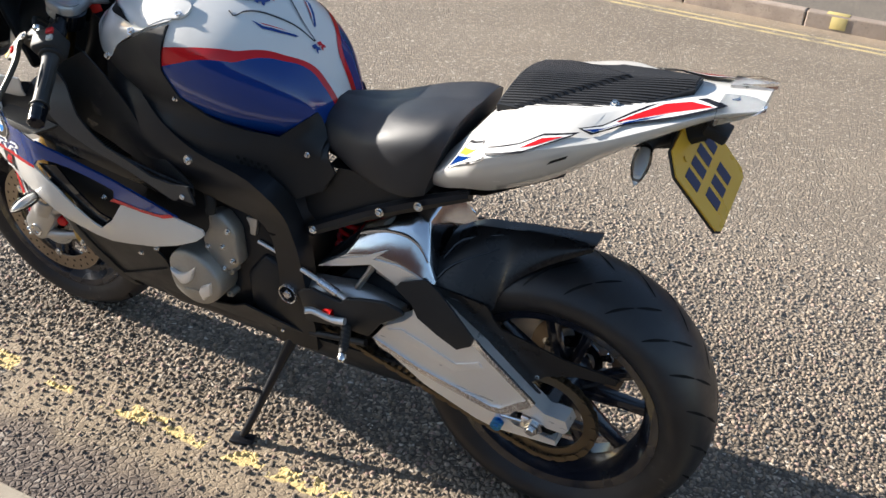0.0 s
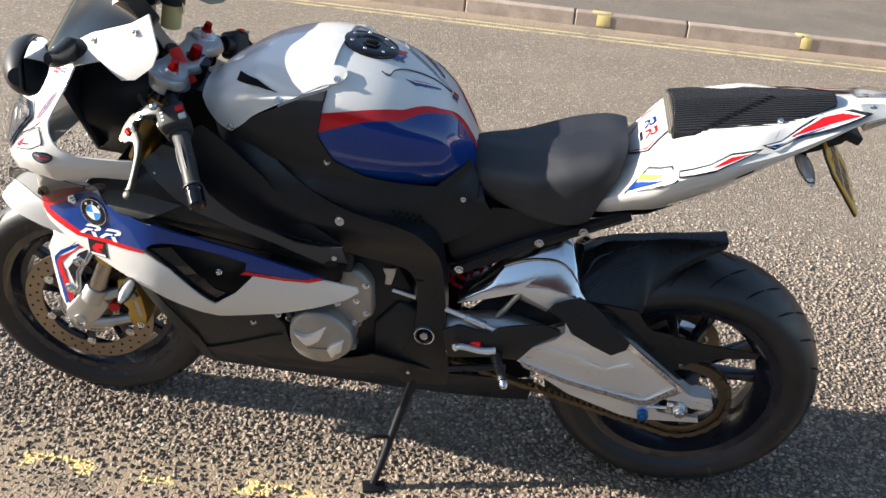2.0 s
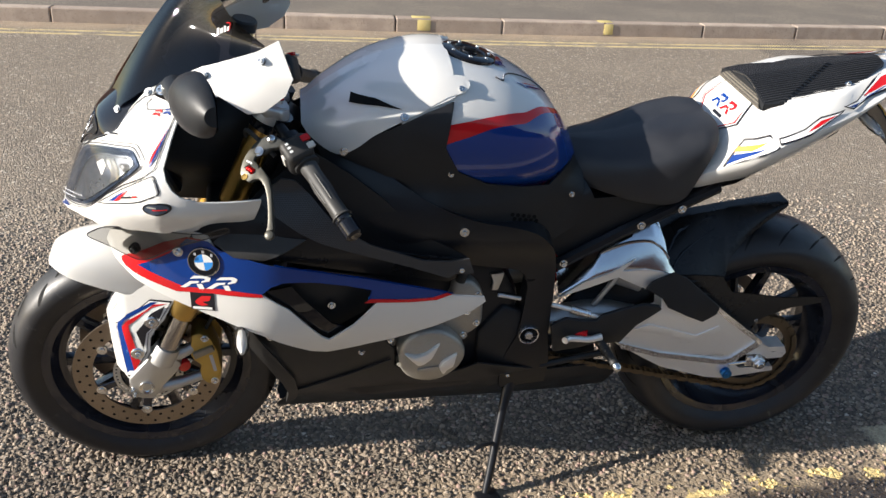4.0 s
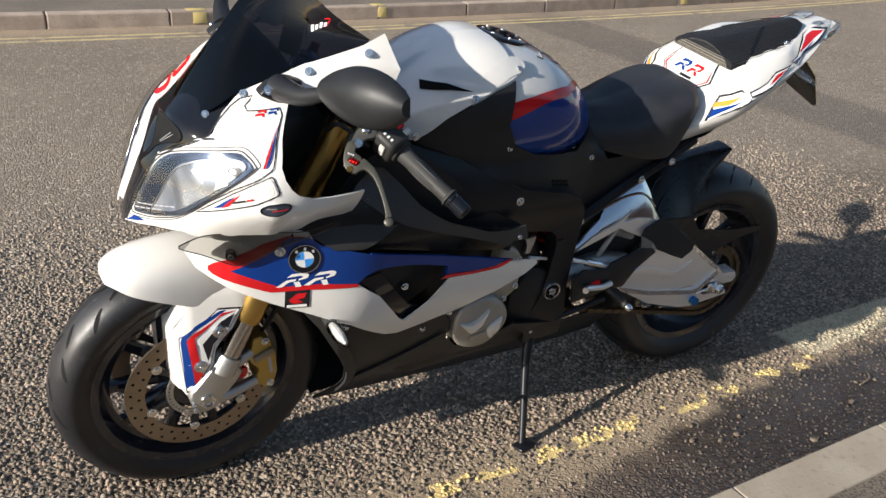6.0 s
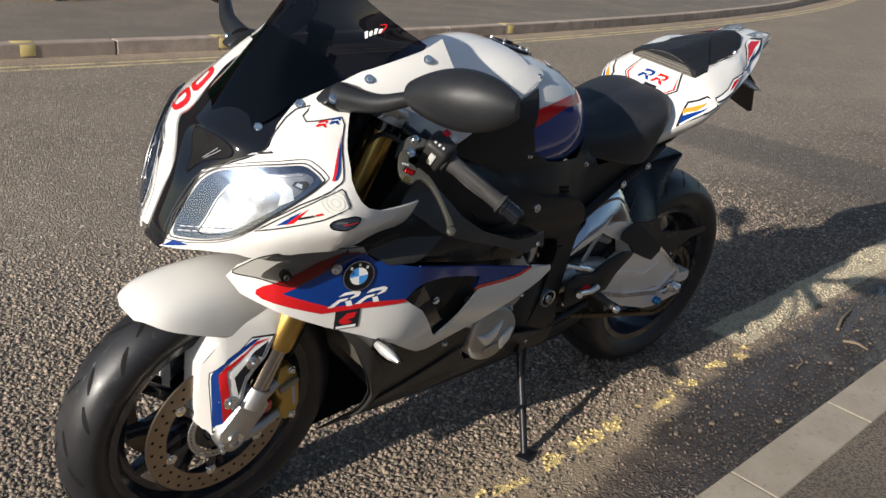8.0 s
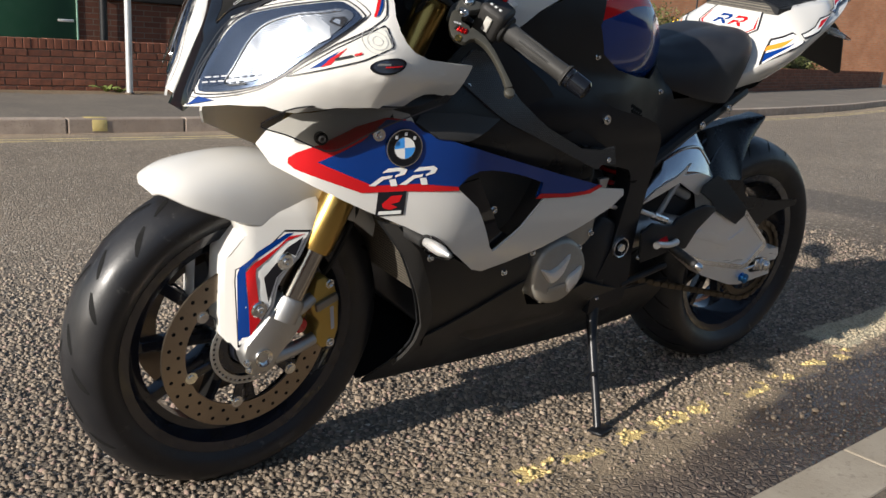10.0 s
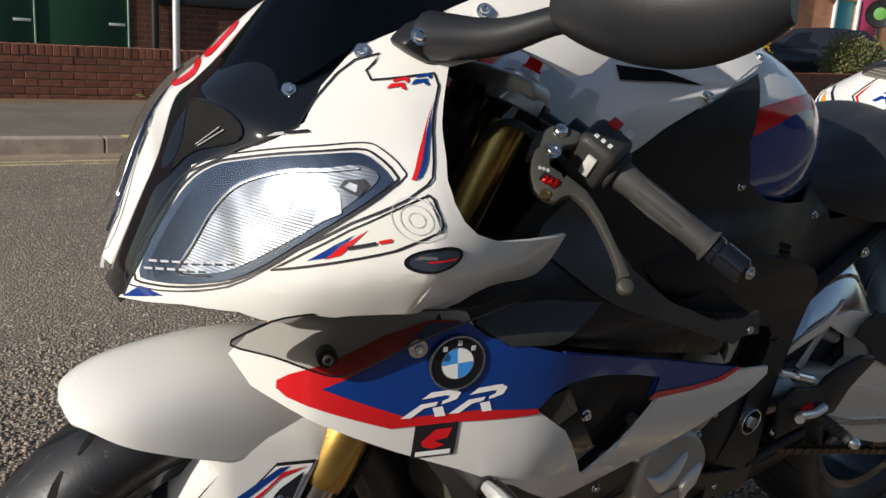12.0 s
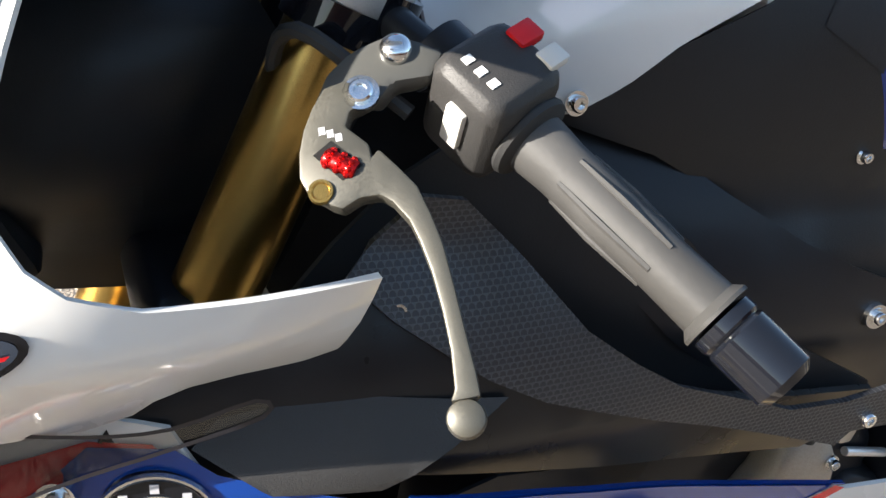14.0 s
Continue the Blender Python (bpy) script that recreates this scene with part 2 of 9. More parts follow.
def road_material(name, stone=False):
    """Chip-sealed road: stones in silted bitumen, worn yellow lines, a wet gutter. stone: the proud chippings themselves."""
    g = Graph(name)
    s = g.xyz()
    big = g.noise(0.9, 4)
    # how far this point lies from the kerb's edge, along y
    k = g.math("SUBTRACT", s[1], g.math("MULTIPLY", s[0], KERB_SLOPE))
    wob = g.math("MULTIPLY", g.math("SUBTRACT", g.noise(7, 5), 0.5), 0.20)
    kk = g.math("ADD", k, wob)
    # colour brightened away from the kerb, standing in for light on the far road
    far_bright = g.ramp(k, 0.5, 2.2)
    if stone:
        r = g.island()
        base = g.mix(g.ramp(r, 0.0, 0.72, smooth=False), (0.066, 0.057, 0.049), (0.255, 0.198, 0.146))
        base = g.mix(g.ramp(r, 0.78, 0.84), base, (0.36, 0.29, 0.22))
        base = g.mix(g.ramp(r, 0.90, 0.92), base, (0.29, 0.20, 0.165))
        base = g.mix(g.ramp(g.noise(160, 3), 0.4, 0.65, 0, 0.35), base, (0.34, 0.28, 0.21))
        base = g.mix(g.math("MULTIPLY", far_bright, 0.35), base, (0.46, 0.39, 0.31))
        gap = None
        bumps = g.noise(420, 3)
    else:
        cell = g.voronoi(62, "F1", "Color")
        dist = g.voronoi(62, "DISTANCE_TO_EDGE", "Distance")
        cs = g.n.new("ShaderNodeSeparateColor")
        g.l.new(cell, cs.inputs[0])
        chip = g.mix(g.ramp(cs.outputs[0], 0.1, 0.9, smooth=False), (0.15, 0.122, 0.095), (0.52, 0.42, 0.315))
        chip = g.mix(g.ramp(cs.outputs[1], 0.86, 0.92), chip, (0.72, 0.64, 0.53))
        chip = g.mix(g.ramp(cs.outputs[2], 0.05, 0.38, 0.85, 0), chip, (0.07, 0.06, 0.052))
        gap = g.ramp(dist, 0.03, 0.26)
        base = g.mix(gap, (0.062, 0.05, 0.04), chip)
        base = g.mix(g.ramp(g.noise(52, 2), 0.34, 0.47, 0.6, 0.0), base, (0.085, 0.068, 0.055))
        base = g.mix(g.math("MULTIPLY", far_bright, 0.20), base, (0.72, 0.61, 0.48))
        # fine silt fills the joints, thickest along the gutter
        silt = g.math("MULTIPLY", g.ramp(kk, -0.16, 0.0), g.ramp(kk, 0.12, 0.36, 1, 0.10))
        silt = g.math("MULTIPLY", silt, g.ramp(g.noise(6, 5), 0.30, 0.55, 0.35, 1.0))
        fine = g.mix(g.ramp(g.noise(240, 4), 0.35, 0.65), (0.25, 0.19, 0.125), (0.40, 0.315, 0.215))
        base = g.mix(g.math("MULTIPLY", silt, 0.92), base, fine)
        base = g.mix(g.ramp(big, 0.4, 0.7, 0, 0.25), base, (0.40, 0.33, 0.25))
        bumps = g.math("ADD", g.math("MULTIPLY", g.ramp(dist, 0.0, 0.22), g.math("SUBTRACT", 1.0, g.math("MULTIPLY", silt, 0.8))), g.math("MULTIPLY", g.noise(300, 3), 0.35))
    # the wet gutter: dark and glossy behind the motorcycle, only damp in front of it
    edge = g.math("SUBTRACT", kk, g.ramp(s[0], -0.9, 0.3, -0.05, 0.085))
    wet = g.ramp(edge, -0.03, 0.05, 1, 0)
    soak = g.math("MULTIPLY", wet, g.ramp(s[0], -1.1, -0.1, 0.62, 1))
    soak = g.math("MULTIPLY", soak, g.ramp(g.noise(4, 4), 0.25, 0.50, 0.7, 1))
    dark = g.mix(g.ramp(s[0], -1.0, 0.0), (0.115, 0.088, 0.078), (0.024, 0.019, 0.018))
    base = g.mix(g.math("MULTIPLY", soak, 0.72 if stone else 0.92), base, dark)
    gloss = g.math("MULTIPLY", wet, g.ramp(s[0], -0.9, 0.0))
    # an older, darker repair across the road
    patch = g.math("MULTIPLY", g.ramp(s[0], 2.60, 2.72), g.ramp(s[0], 3.35, 3.45, 1, 0))
    base = g.mix(g.math("MULTIPLY", patch, 0.45), base, (0.09, 0.082, 0.078))
    # worn yellow lines by both kerbs
    def worn(mid, half, lo, hi, scale):
        a = g.math("ABSOLUTE", g.math("SUBTRACT", g.math("ADD", k, g.math("MULTIPLY", wob, 0.16)), mid))
        return g.math("MULTIPLY", g.ramp(a, half - 0.004, half + 0.004, 1, 0), g.ramp(g.noise(scale, 4), lo, hi))
    near_end = g.ramp(s[0], 0.40, 0.44)
    thin = g.math("MULTIPLY", worn(0.112, 0.026, 0.52, 0.54, 10), g.math("SUBTRACT", 1.0, near_end))
    full = g.math("MULTIPLY", g.math("MAXIMUM", worn(0.255, 0.034, 0.24, 0.30, 17), worn(0.180, 0.045, 0.34, 0.37, 13)), near_end)
    base = g.mix(g.math("MULTIPLY", thin, 0.9), base, (0.74, 0.56, 0.24))
    base = g.mix(g.math("MULTIPLY", full, 0.55 if stone else 0.9), base, (0.58, 0.50, 0.34))
    curve = g.math("MAXIMUM", g.math("ADD", s[0], 1.0), 0.0)
    fk = g.math("SUBTRACT", s[1], g.math("MULTIPLY", g.math("MULTIPLY", curve, curve), 0.0095))
    fa = g.math("ABSOLUTE", g.math("SUBTRACT", g.math("ABSOLUTE", g.math("SUBTRACT", fk, 5.66)), 0.065))
    far = g.math("MULTIPLY", g.ramp(fa, 0.022, 0.034, 1, 0), g.ramp(g.noise(6, 4), 0.30, 0.55, 0.1, 0.75))
    dirt = g.math("MULTIPLY", g.ramp(fk, 5.70, 5.92), g.ramp(g.noise(3, 4), 0.3, 0.6, 0.3, 0.8))
    base = g.mix(dirt, base, (0.42, 0.315, 0.215))
    base = g.mix(far, base, (0.78, 0.62, 0.30))
    g.set(Base_Color=base, Roughness=g.ramp(gloss, 0, 1, 0.8, 0.5 if stone else 0.16), Specular_IOR_Level=g.ramp(gloss, 0, 1, 0.3, 0.5))
    g.bump(bumps, 0.35 if stone else 0.8, 0.002 if stone else 0.005)
    return g.m


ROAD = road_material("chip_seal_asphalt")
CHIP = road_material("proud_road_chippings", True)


def pavement_material(name, a, b, c):
    g = Graph(name)
    n = g.noise(1.6, 5)
    f = g.noise(120, 4)
    col = g.mix(g.ramp(n, 0.35, 0.7), a, b)
    col = g.mix(g.ramp(f, 0.42, 0.62), col, c)
    g.set(Base_Color=col, Roughness=0.85)
    g.bump(f, 0.5, 0.003)
    return g.m


PAVE = pavement_material("old_asphalt_pavement", (0.185, 0.16, 0.13), (0.26, 0.225, 0.175), (0.12, 0.10, 0.085))
SOIL = pavement_material("dry_soil", (0.22, 0.15, 0.085), (0.30, 0.21, 0.125), (0.12, 0.09, 0.05))
PAVE_NEAR = pavement_material("silty_pavement", (0.14, 0.11, 0.08), (0.21, 0.17, 0.125), (0.07, 0.06, 0.05))


def kerb_material(name, a, b):
    g = Graph(name)
    r = g.piece()
    n = g.noise(6, 6)
    col = g.mix(g.ramp(n, 0.3, 0.75), a, b)
    col = g.mix(g.math("MULTIPLY", r, 0.5), col, [v * 0.75 for v in a])
    col = g.mix(g.ramp(g.noise(70, 4), 0.55, 0.72, 0, 0.5), col, [v * 0.5 for v in a])
    g.set(Base_Color=col, Roughness=0.85)
    g.bump(g.noise(90, 5), 0.4, 0.002)
    return g.m


KERB_PALE = kerb_material("pale_concrete_kerb", (0.37, 0.315, 0.24), (0.50, 0.435, 0.345))
KERB_GREY = kerb_material("weathered_kerb", (0.36, 0.285, 0.23), (0.52, 0.42, 0.34))


def brick_material(name, a, b, c):
    g = Graph(name)
    r = g.math("FRACT", g.math("ADD", g.piece(), g.island()))
    col = g.mix(r, a, b)
    col = g.mix(g.ramp(g.noise(9, 4), 0.5, 0.75), col, c)
    g.set(Base_Color=col, Roughness=0.9)
    g.bump(g.noise(60, 4), 0.5, 0.003)
    return g.m


BRICK = brick_material("dark_red_brick", (0.16, 0.055, 0.032), (0.26, 0.095, 0.055), (0.10, 0.045, 0.032))
MORTAR = pavement_material("lime_mortar", (0.20, 0.165, 0.13), (0.27, 0.22, 0.18), (0.14, 0.11, 0.09))
GREEN = plastic("green_door_paint", (0.012, 0.055, 0.030), 0.45, 60, 0.05)


# ---- mesh helpers ----
def finish(bm, smooth=True, angle=35):
    bmesh.ops.recalc_face_normals(bm, faces=bm.faces)
    for f in bm.faces:
        f.smooth = smooth
    if smooth:
        lim = radians(angle)
        for e in bm.edges:
            if len(e.link_faces) == 2 and e.calc_face_angle(0) > lim:
                e.smooth = False
    return bm


def thing(name, bm, material, label="", category="", group="", kind="", smooth=True):
    me = bpy.data.meshes.new(name)
    finish(bm, smooth).to_mesh(me)
    bm.free()
    me.materials.append(material)
    return tagged(new(name, me), label, category, group, kind)


def part(name, bm, material, parent, label="", smooth=True, angle=35):
    me = bpy.data.meshes.new(name)
    finish(bm, smooth, angle).to_mesh(me)
    bm.free()
    me.materials.append(material)
    ob = new(name, me)
    ob.parent = parent
    return tagged(ob, label)


def spline(pts, n=6, closed=False, corners=()):
    """Catmull-Rom through the points; those listed in corners stay sharp."""
    P = [Vector(p) for p in pts]
    m = len(P)
    out = []
    for i in range(m if closed else m - 1):
        a, b = P[i], P[(i + 1) % m]
        p0 = P[(i - 1) % m] if (closed or i > 0) and i not in corners else a - (b - a)
        j = (i + 1) % m
        p3 = P[(i + 2) % m] if (closed or i < m - 2) and j not in corners else b + (b - a)
        if i in corners and j in corners:
            out.append(a.copy())
            continue
        for k in range(n):
            t = k / n
            out.append(0.5 * ((2 * a) + (b - p0) * t + (2 * p0 - 5 * a + 4 * b - p3) * t * t + (3 * a - p0 - 3 * b + p3) * t ** 3))
    if not closed:
        out.append(P[-1].copy())
    return out


def curve1(xs, ys, x):
    """A smooth value between knots."""
    if x <= xs[0]:
        return ys[0]
    if x >= xs[-1]:
        return ys[-1]
    i = max(k for k in range(len(xs)) if xs[k] <= x)
    def slope(k):
        if k <= 0 or k >= len(xs) - 1:
            a, b = (0, 1) if k <= 0 else (-2, -1)
            return (ys[b] - ys[a]) / (xs[b] - xs[a])
        return (ys[k + 1] - ys[k - 1]) / (xs[k + 1] - xs[k - 1])
    h = xs[i + 1] - xs[i]
    t = (x - xs[i]) / h
    return ((2 * t ** 3 - 3 * t * t + 1) * ys[i] + (t ** 3 - 2 * t * t + t) * h * slope(i)
            + (-2 * t ** 3 + 3 * t * t) * ys[i + 1] + (t ** 3 - t * t) * h * slope(i + 1))


def rings(sections, closed=True, caps=True, loop=False):
    """A skin over rings of equal length."""
    bm = bmesh.new()
    R = [[bm.verts.new(p) for p in s] for s in sections]
    n = len(R[0])
    m = len(R)
    for i in range(m if loop else m - 1):
        a, b = R[i], R[(i + 1) % m]
        for j in range(n if closed else n - 1):
            k = (j + 1) % n
            bm.faces.new((a[j], a[k], b[k], b[j]))
    if caps and closed and not loop:
        bm.faces.new(R[0])
        bm.faces.new(R[-1])
    return bm


def tube(pts, radius, n=12, smooth=0, flat=1.0, caps=True):
    """A round bar along points. radius: one value, or one for each point."""
    P = [Vector(p) for p in pts]
    rad = list(radius) if hasattr(radius, "__len__") else [radius] * len(P)
    if smooth:
        Q = spline(P, smooth)
        rad = [curve1(list(range(len(P))), rad, i / smooth) for i in range(len(Q))]
        P = Q
    t0 = (P[1] - P[0]).normalized()
    side = t0.orthogonal().normalized()
    out = []
    for i, p in enumerate(P):
        t = ((P[i + 1] - p) if i == 0 else (p - P[i - 1]) if i == len(P) - 1 else (P[i + 1] - P[i - 1])).normalized()
        side = (side - t * side.dot(t)).normalized()
        up = t.cross(side)
        out.append([p + (side * math.cos(a) + up * math.sin(a) * flat) * rad[i] for a in (2 * math.pi * k / n for k in range(n))])
    return rings(out, caps=caps)


def frame_of(axis):
    z = Vector(axis).normalized()
    x = z.orthogonal().normalized()
    return x, z.cross(x), z


def lathe(profile, centre, axis=(0, 1, 0), n=32, loop=False, caps=True):
    """Turns (radius, height) pairs round an axis."""
    x, y, z = frame_of(axis)
    c = Vector(centre)
    return rings([[c + z * h + (x * math.cos(a) + y * math.sin(a)) * max(r, 1e-5) for a in (2 * math.pi * k / n for k in range(n))] for r, h in profile], loop=loop, caps=caps)


def join(*bms):
    out = bmesh.new()
    for b in bms:
        me = bpy.data.meshes.new("tmp")
        b.to_mesh(me)
        b.free()
        out.from_mesh(me)
        bpy.data.meshes.remove(me)
    return out


def bevel(bm, width=0.003, segments=2, angle=30):
    bmesh.ops.recalc_face_normals(bm, faces=bm.faces)
    es = [e for e in bm.edges if len(e.link_faces) == 2 and e.calc_face_angle(0) > radians(angle)]
    bmesh.ops.bevel(bm, geom=es, offset=width, segments=segments, affect="EDGES", profile=0.5, clamp_overlap=True)
    return bm


def block(size, m=None, bev=0.003, segments=2):
    bm = bmesh.new()
    bmesh.ops.create_cube(bm, size=1)
    for v in bm.verts:
        v.co = Vector((v.co[i] * size[i] for i in range(3)))
    if bev:
        bevel(bm, bev, segments)
    if m is not None:
        bm.transform(m)
    return bm


def slab(outline, v0, v1, bev=0.003, plane="uw"):
    """A plate: a polygon in u, w between two depths v0 and v1 (each a number, or a function of u, w)."""
    bm = bmesh.new()
    f0 = v0 if callable(v0) else (lambda a, b: v0)
    f1 = v1 if callable(v1) else (lambda a, b: v1)
    A = [bm.verts.new((p[0], f0(p[0], p[1]), p[1])) for p in outline]
    B = [bm.verts.new((p[0], f1(p[0], p[1]), p[1])) for p in outline]
    bm.faces.new(A)
    bm.faces.new(B[::-1])
    n = len(A)
    for i in range(n):
        bm.faces.new((A[i], B[i], B[(i + 1) % n], A[(i + 1) % n]))
    if bev:
        bevel(bm, bev, 2, 20)
    bm.normal_update()
    bmesh.ops.triangulate(bm, faces=[f for f in bm.faces if len(f.verts) > 4])
    return bm


def cut_flat(outline, step, holes=()):
    """A flat polygon in x, z cut into cells of about step."""
    bm = bmesh.new()
    f = bm.faces.new([bm.verts.new((p[0], 0, p[1])) for p in outline])
    f.normal_update()
    bmesh.ops.triangulate(bm, faces=[f])
    for ax in (0, 2):
        lo, hi = min(p[0 if ax == 0 else 1] for p in outline), max(p[0 if ax == 0 else 1] for p in outline)
        k = math.floor(lo / step) + 1
        while k * step < hi:
            no = Vector((1, 0, 0)) if ax == 0 else Vector((0, 0, 1))
            bmesh.ops.bisect_plane(bm, geom=bm.verts[:] + bm.edges[:] + bm.faces[:], plane_co=no * (k * step), plane_no=no)
            k += 1
    bm.normal_update()
    bmesh.ops.triangulate(bm, faces=bm.faces)
    return bm


def shell(outline, fn, thick=0.003, step=0.02, lift=0.0):
    """A panel: a polygon (p, q) laid on the surface fn(p, q) -> point, given a thickness to its inner side."""
    bm = cut_flat(outline, step)
    e = 0.002
    def at(p, q):
        c = Vector(fn(p, q))
        du = Vector(fn(p + e, q)) - c
        dw = Vector(fn(p, q + e)) - c
        nrm = du.cross(dw)
        return c, (nrm.normalized() if nrm.length > 1e-12 else Vector((0, -1, 0)))
    top = bm.faces[:]
    spots = {v: at(v.co.x, v.co.z) for v in bm.verts}
    rim = [ed for ed in bm.edges if len(ed.link_faces) == 1]
    low = {}
    if thick:
        for v in list(spots):
            low[v] = bm.verts.new((0, 0, 0))
        for f in top:
            bm.faces.new([low[v] for v in reversed(f.verts)])
        for ed in rim:
            a, b = ed.verts
            bm.faces.new((a, b, low[b], low[a]))
    for v, (c, nrm) in spots.items():
        v.co = c + nrm * lift
        if v in low:
            low[v].co = c + nrm * (lift - thick)
    return bm


def span(a, b, n):
    return [a + (b - a) * i / n for i in range(n + 1)]


def flip(bm):
    """The mirrored twin, across v = 0."""
    for v in bm.verts:
        v.co.y = -v.co.y
    bmesh.ops.reverse_faces(bm, faces=bm.faces)
    return bm


def bolt(at, axis, r=0.007, h=0.005, sides=24, socket=True):
    prof = [(r * 0.2, h * 0.45), (r * 0.5, h * 0.45), (r * 0.52, h), (r * 0.85, h), (r, h * 0.7), (r, 0), (r * 1.45, 0), (r * 1.45, -0.002), (r * 0.3, -0.002)] if socket else [(r * 0.1, h), (r * 0.8, h), (r, h * 0.7), (r, 0), (r * 1.5, 0), (r * 1.5, -0.002)]
    return lathe(prof, at, axis, sides)


# ---- road, kerbs and pavements ----
def far_kerb(x):
    return 6.05 + 0.0095 * max(0.0, x + 1.0) ** 2 if x < 14 else 8.1875 + 0.34 * (x - 14)


def sheet(name, xs, y0, y1, z, material, label, category, n=1):
    bm = bmesh.new()
    rows = [[bm.verts.new((x, y0(x) + (y1(x) - y0(x)) * j / n, z)) for j in range(n + 1)] for x in xs]
    for a, b in zip(rows, rows[1:]):
        for j in range(n):
            bm.faces.new((a[j], b[j], b[j + 1], a[j + 1]))
    return thing(name, bm, material, label, category, kind="structure", smooth=False)


_bm = bmesh.new()
bmesh.ops.create_grid(_bm, x_segments=2, y_segments=2, size=600)
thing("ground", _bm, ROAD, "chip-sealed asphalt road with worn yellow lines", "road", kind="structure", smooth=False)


def near_edge(x):
    return KERB0 + KERB_SLOPE * x


sheet("pavement_near", [-30, 30], lambda x: near_edge(x) - 9, lambda x: near_edge(x) - 0.135, 0.018, PAVE_NEAR, "brown silty asphalt pavement beside the pale kerb", "pavement")
_xs = [-30, -20, -12, -8] + [-6 + i for i in range(0, 46, 2)]
sheet("pavement_far", _xs, lambda x: far_kerb(x) + 0.13, lambda x: far_kerb(x) + 30, 0.112, PAVE, "grey asphalt pavement across the road", "pavement")


def kerb_run(name, material, label, edge, side, length, height, depth, x0, x1, joint):
    """A row of kerb stones; the front edge follows edge(x), the stones lie to the given side."""
    root = tagged(new(name), label, "kerb", kind="structure")
    x = x0
    while x < x1:
        a, b = x + joint / 2, x + length - joint / 2
        ya, yb = edge(a), edge(b)
        bm = bmesh.new()
        lo = []
        for (px, py) in ((a, ya), (b, yb), (b, yb + side * depth), (a, ya + side * depth)):
            lo.append(bm.verts.new((px, py, -0.05)))
        hi = [bm.verts.new((v.co.x, v.co.y, height + random.uniform(-0.0008, 0.0008))) for v in lo]
        for i in range(4):
            j = (i + 1) % 4
            bm.faces.new((lo[i], lo[j], hi[j], hi[i]))
        bm.faces.new(hi)
        bm.faces.new(lo[::-1])
        bevel(bm, min(0.012, height * 0.2), 2)
        part("kerb_stone", bm, material, root, smooth=False)
        x += length
    return root


kerb_run("kerb_near", KERB_PALE, "pale concrete dropped kerb by the wet gutter", near_edge, -1, 0.56, 0.022, 0.135, -6.45, 6.0, 0.003)
kerb_run("kerb_far", KERB_GREY, "weathered grey kerb stones across the road", far_kerb, 1, 0.92, 0.115, 0.13, -9.6, 26.0, 0.007)


# ---- the motorcycle's body surfaces: half width over length u (rear axle 0, front minus) and height w ----
def side_half(u, w):
    """Side fairing."""
    b = curve1([-1.49, -1.47, -1.44, -1.40, -1.30, -1.16, -1.04, -0.94, -0.72], [0.06, 0.105, 0.150, 0.190, 0.225, 0.258, 0.248, 0.238, 0.236], u)
    return b - 1.7 * max(0.0, 0.60 - w) ** 2 - 1.2 * max(0.0, w - 0.68) ** 2


def nose_front(w):
    return curve1([0.70, 0.72, 0.78, 0.86, 0.92, 1.0, 1.07, 1.19], [-1.555, -1.557, -1.535, -1.503, -1.465, -1.395, -1.335, -1.26], w)


def nose_half(u, w):
    """Upper fairing and headlamps."""
    s = max(0.0, u - nose_front(w))
    a = curve1([0.72, 0.89, 0.94, 1.0, 1.06, 1.12], [0.305, 0.305, 0.262, 0.240, 0.212, 0.20], w)
    # below the ridge from the nose's tip past the headlamp the panel turns under
    ridge = curve1([-1.555, -1.536, -1.486, -1.442, -1.395, -1.34, -1.25, -1.17], [0.712, 0.732, 0.764, 0.785, 0.808, 0.822, 0.812, 0.800], u)
    d = max(0.0, ridge - w)
    under = 0.85 * d * d / (d + 0.012)
    return 0.035 + a * (1 - math.exp(-s / 0.12)) - under - 0.53 * max(0.0, u + 1.34) * max(0.0, 1.0 - max(0.0, w - 0.8) * 4)


TANK_U = [-1.08, -1.03, -0.95, -0.85, -0.76, -0.66, -0.58, -0.53, -0.50]
TANK_TOP = [0.925, 0.965, 1.010, 1.034, 1.026, 0.995, 0.940, 0.870, 0.800]
TANK_WIDE = [0.085, 0.115, 0.150, 0.172, 0.178, 0.166, 0.130, 0.085, 0.05]
TANK_LOW = 0.775
TANK_R = [0.0, 0.35, 0.60, 0.80, 0.93, 1.0, 0.99, 0.90, 0.72]      # half width, from the ridge down
TANK_D = [1.0, 0.985, 0.94, 0.855, 0.74, 0.58, 0.38, 0.18, 0.0]


def tank_half(u, w):
    top = curve1(TANK_U, TANK_TOP, u)
    k = min(1.0, max(0.0, (w - TANK_LOW) / max(0.02, top - TANK_LOW)))
    return curve1(TANK_U, TANK_WIDE, u) * curve1(TANK_D[::-1], TANK_R[::-1], k)


def left(half, lift=0.0):
    return lambda u, w: (u, -half(u, w) - lift, w)


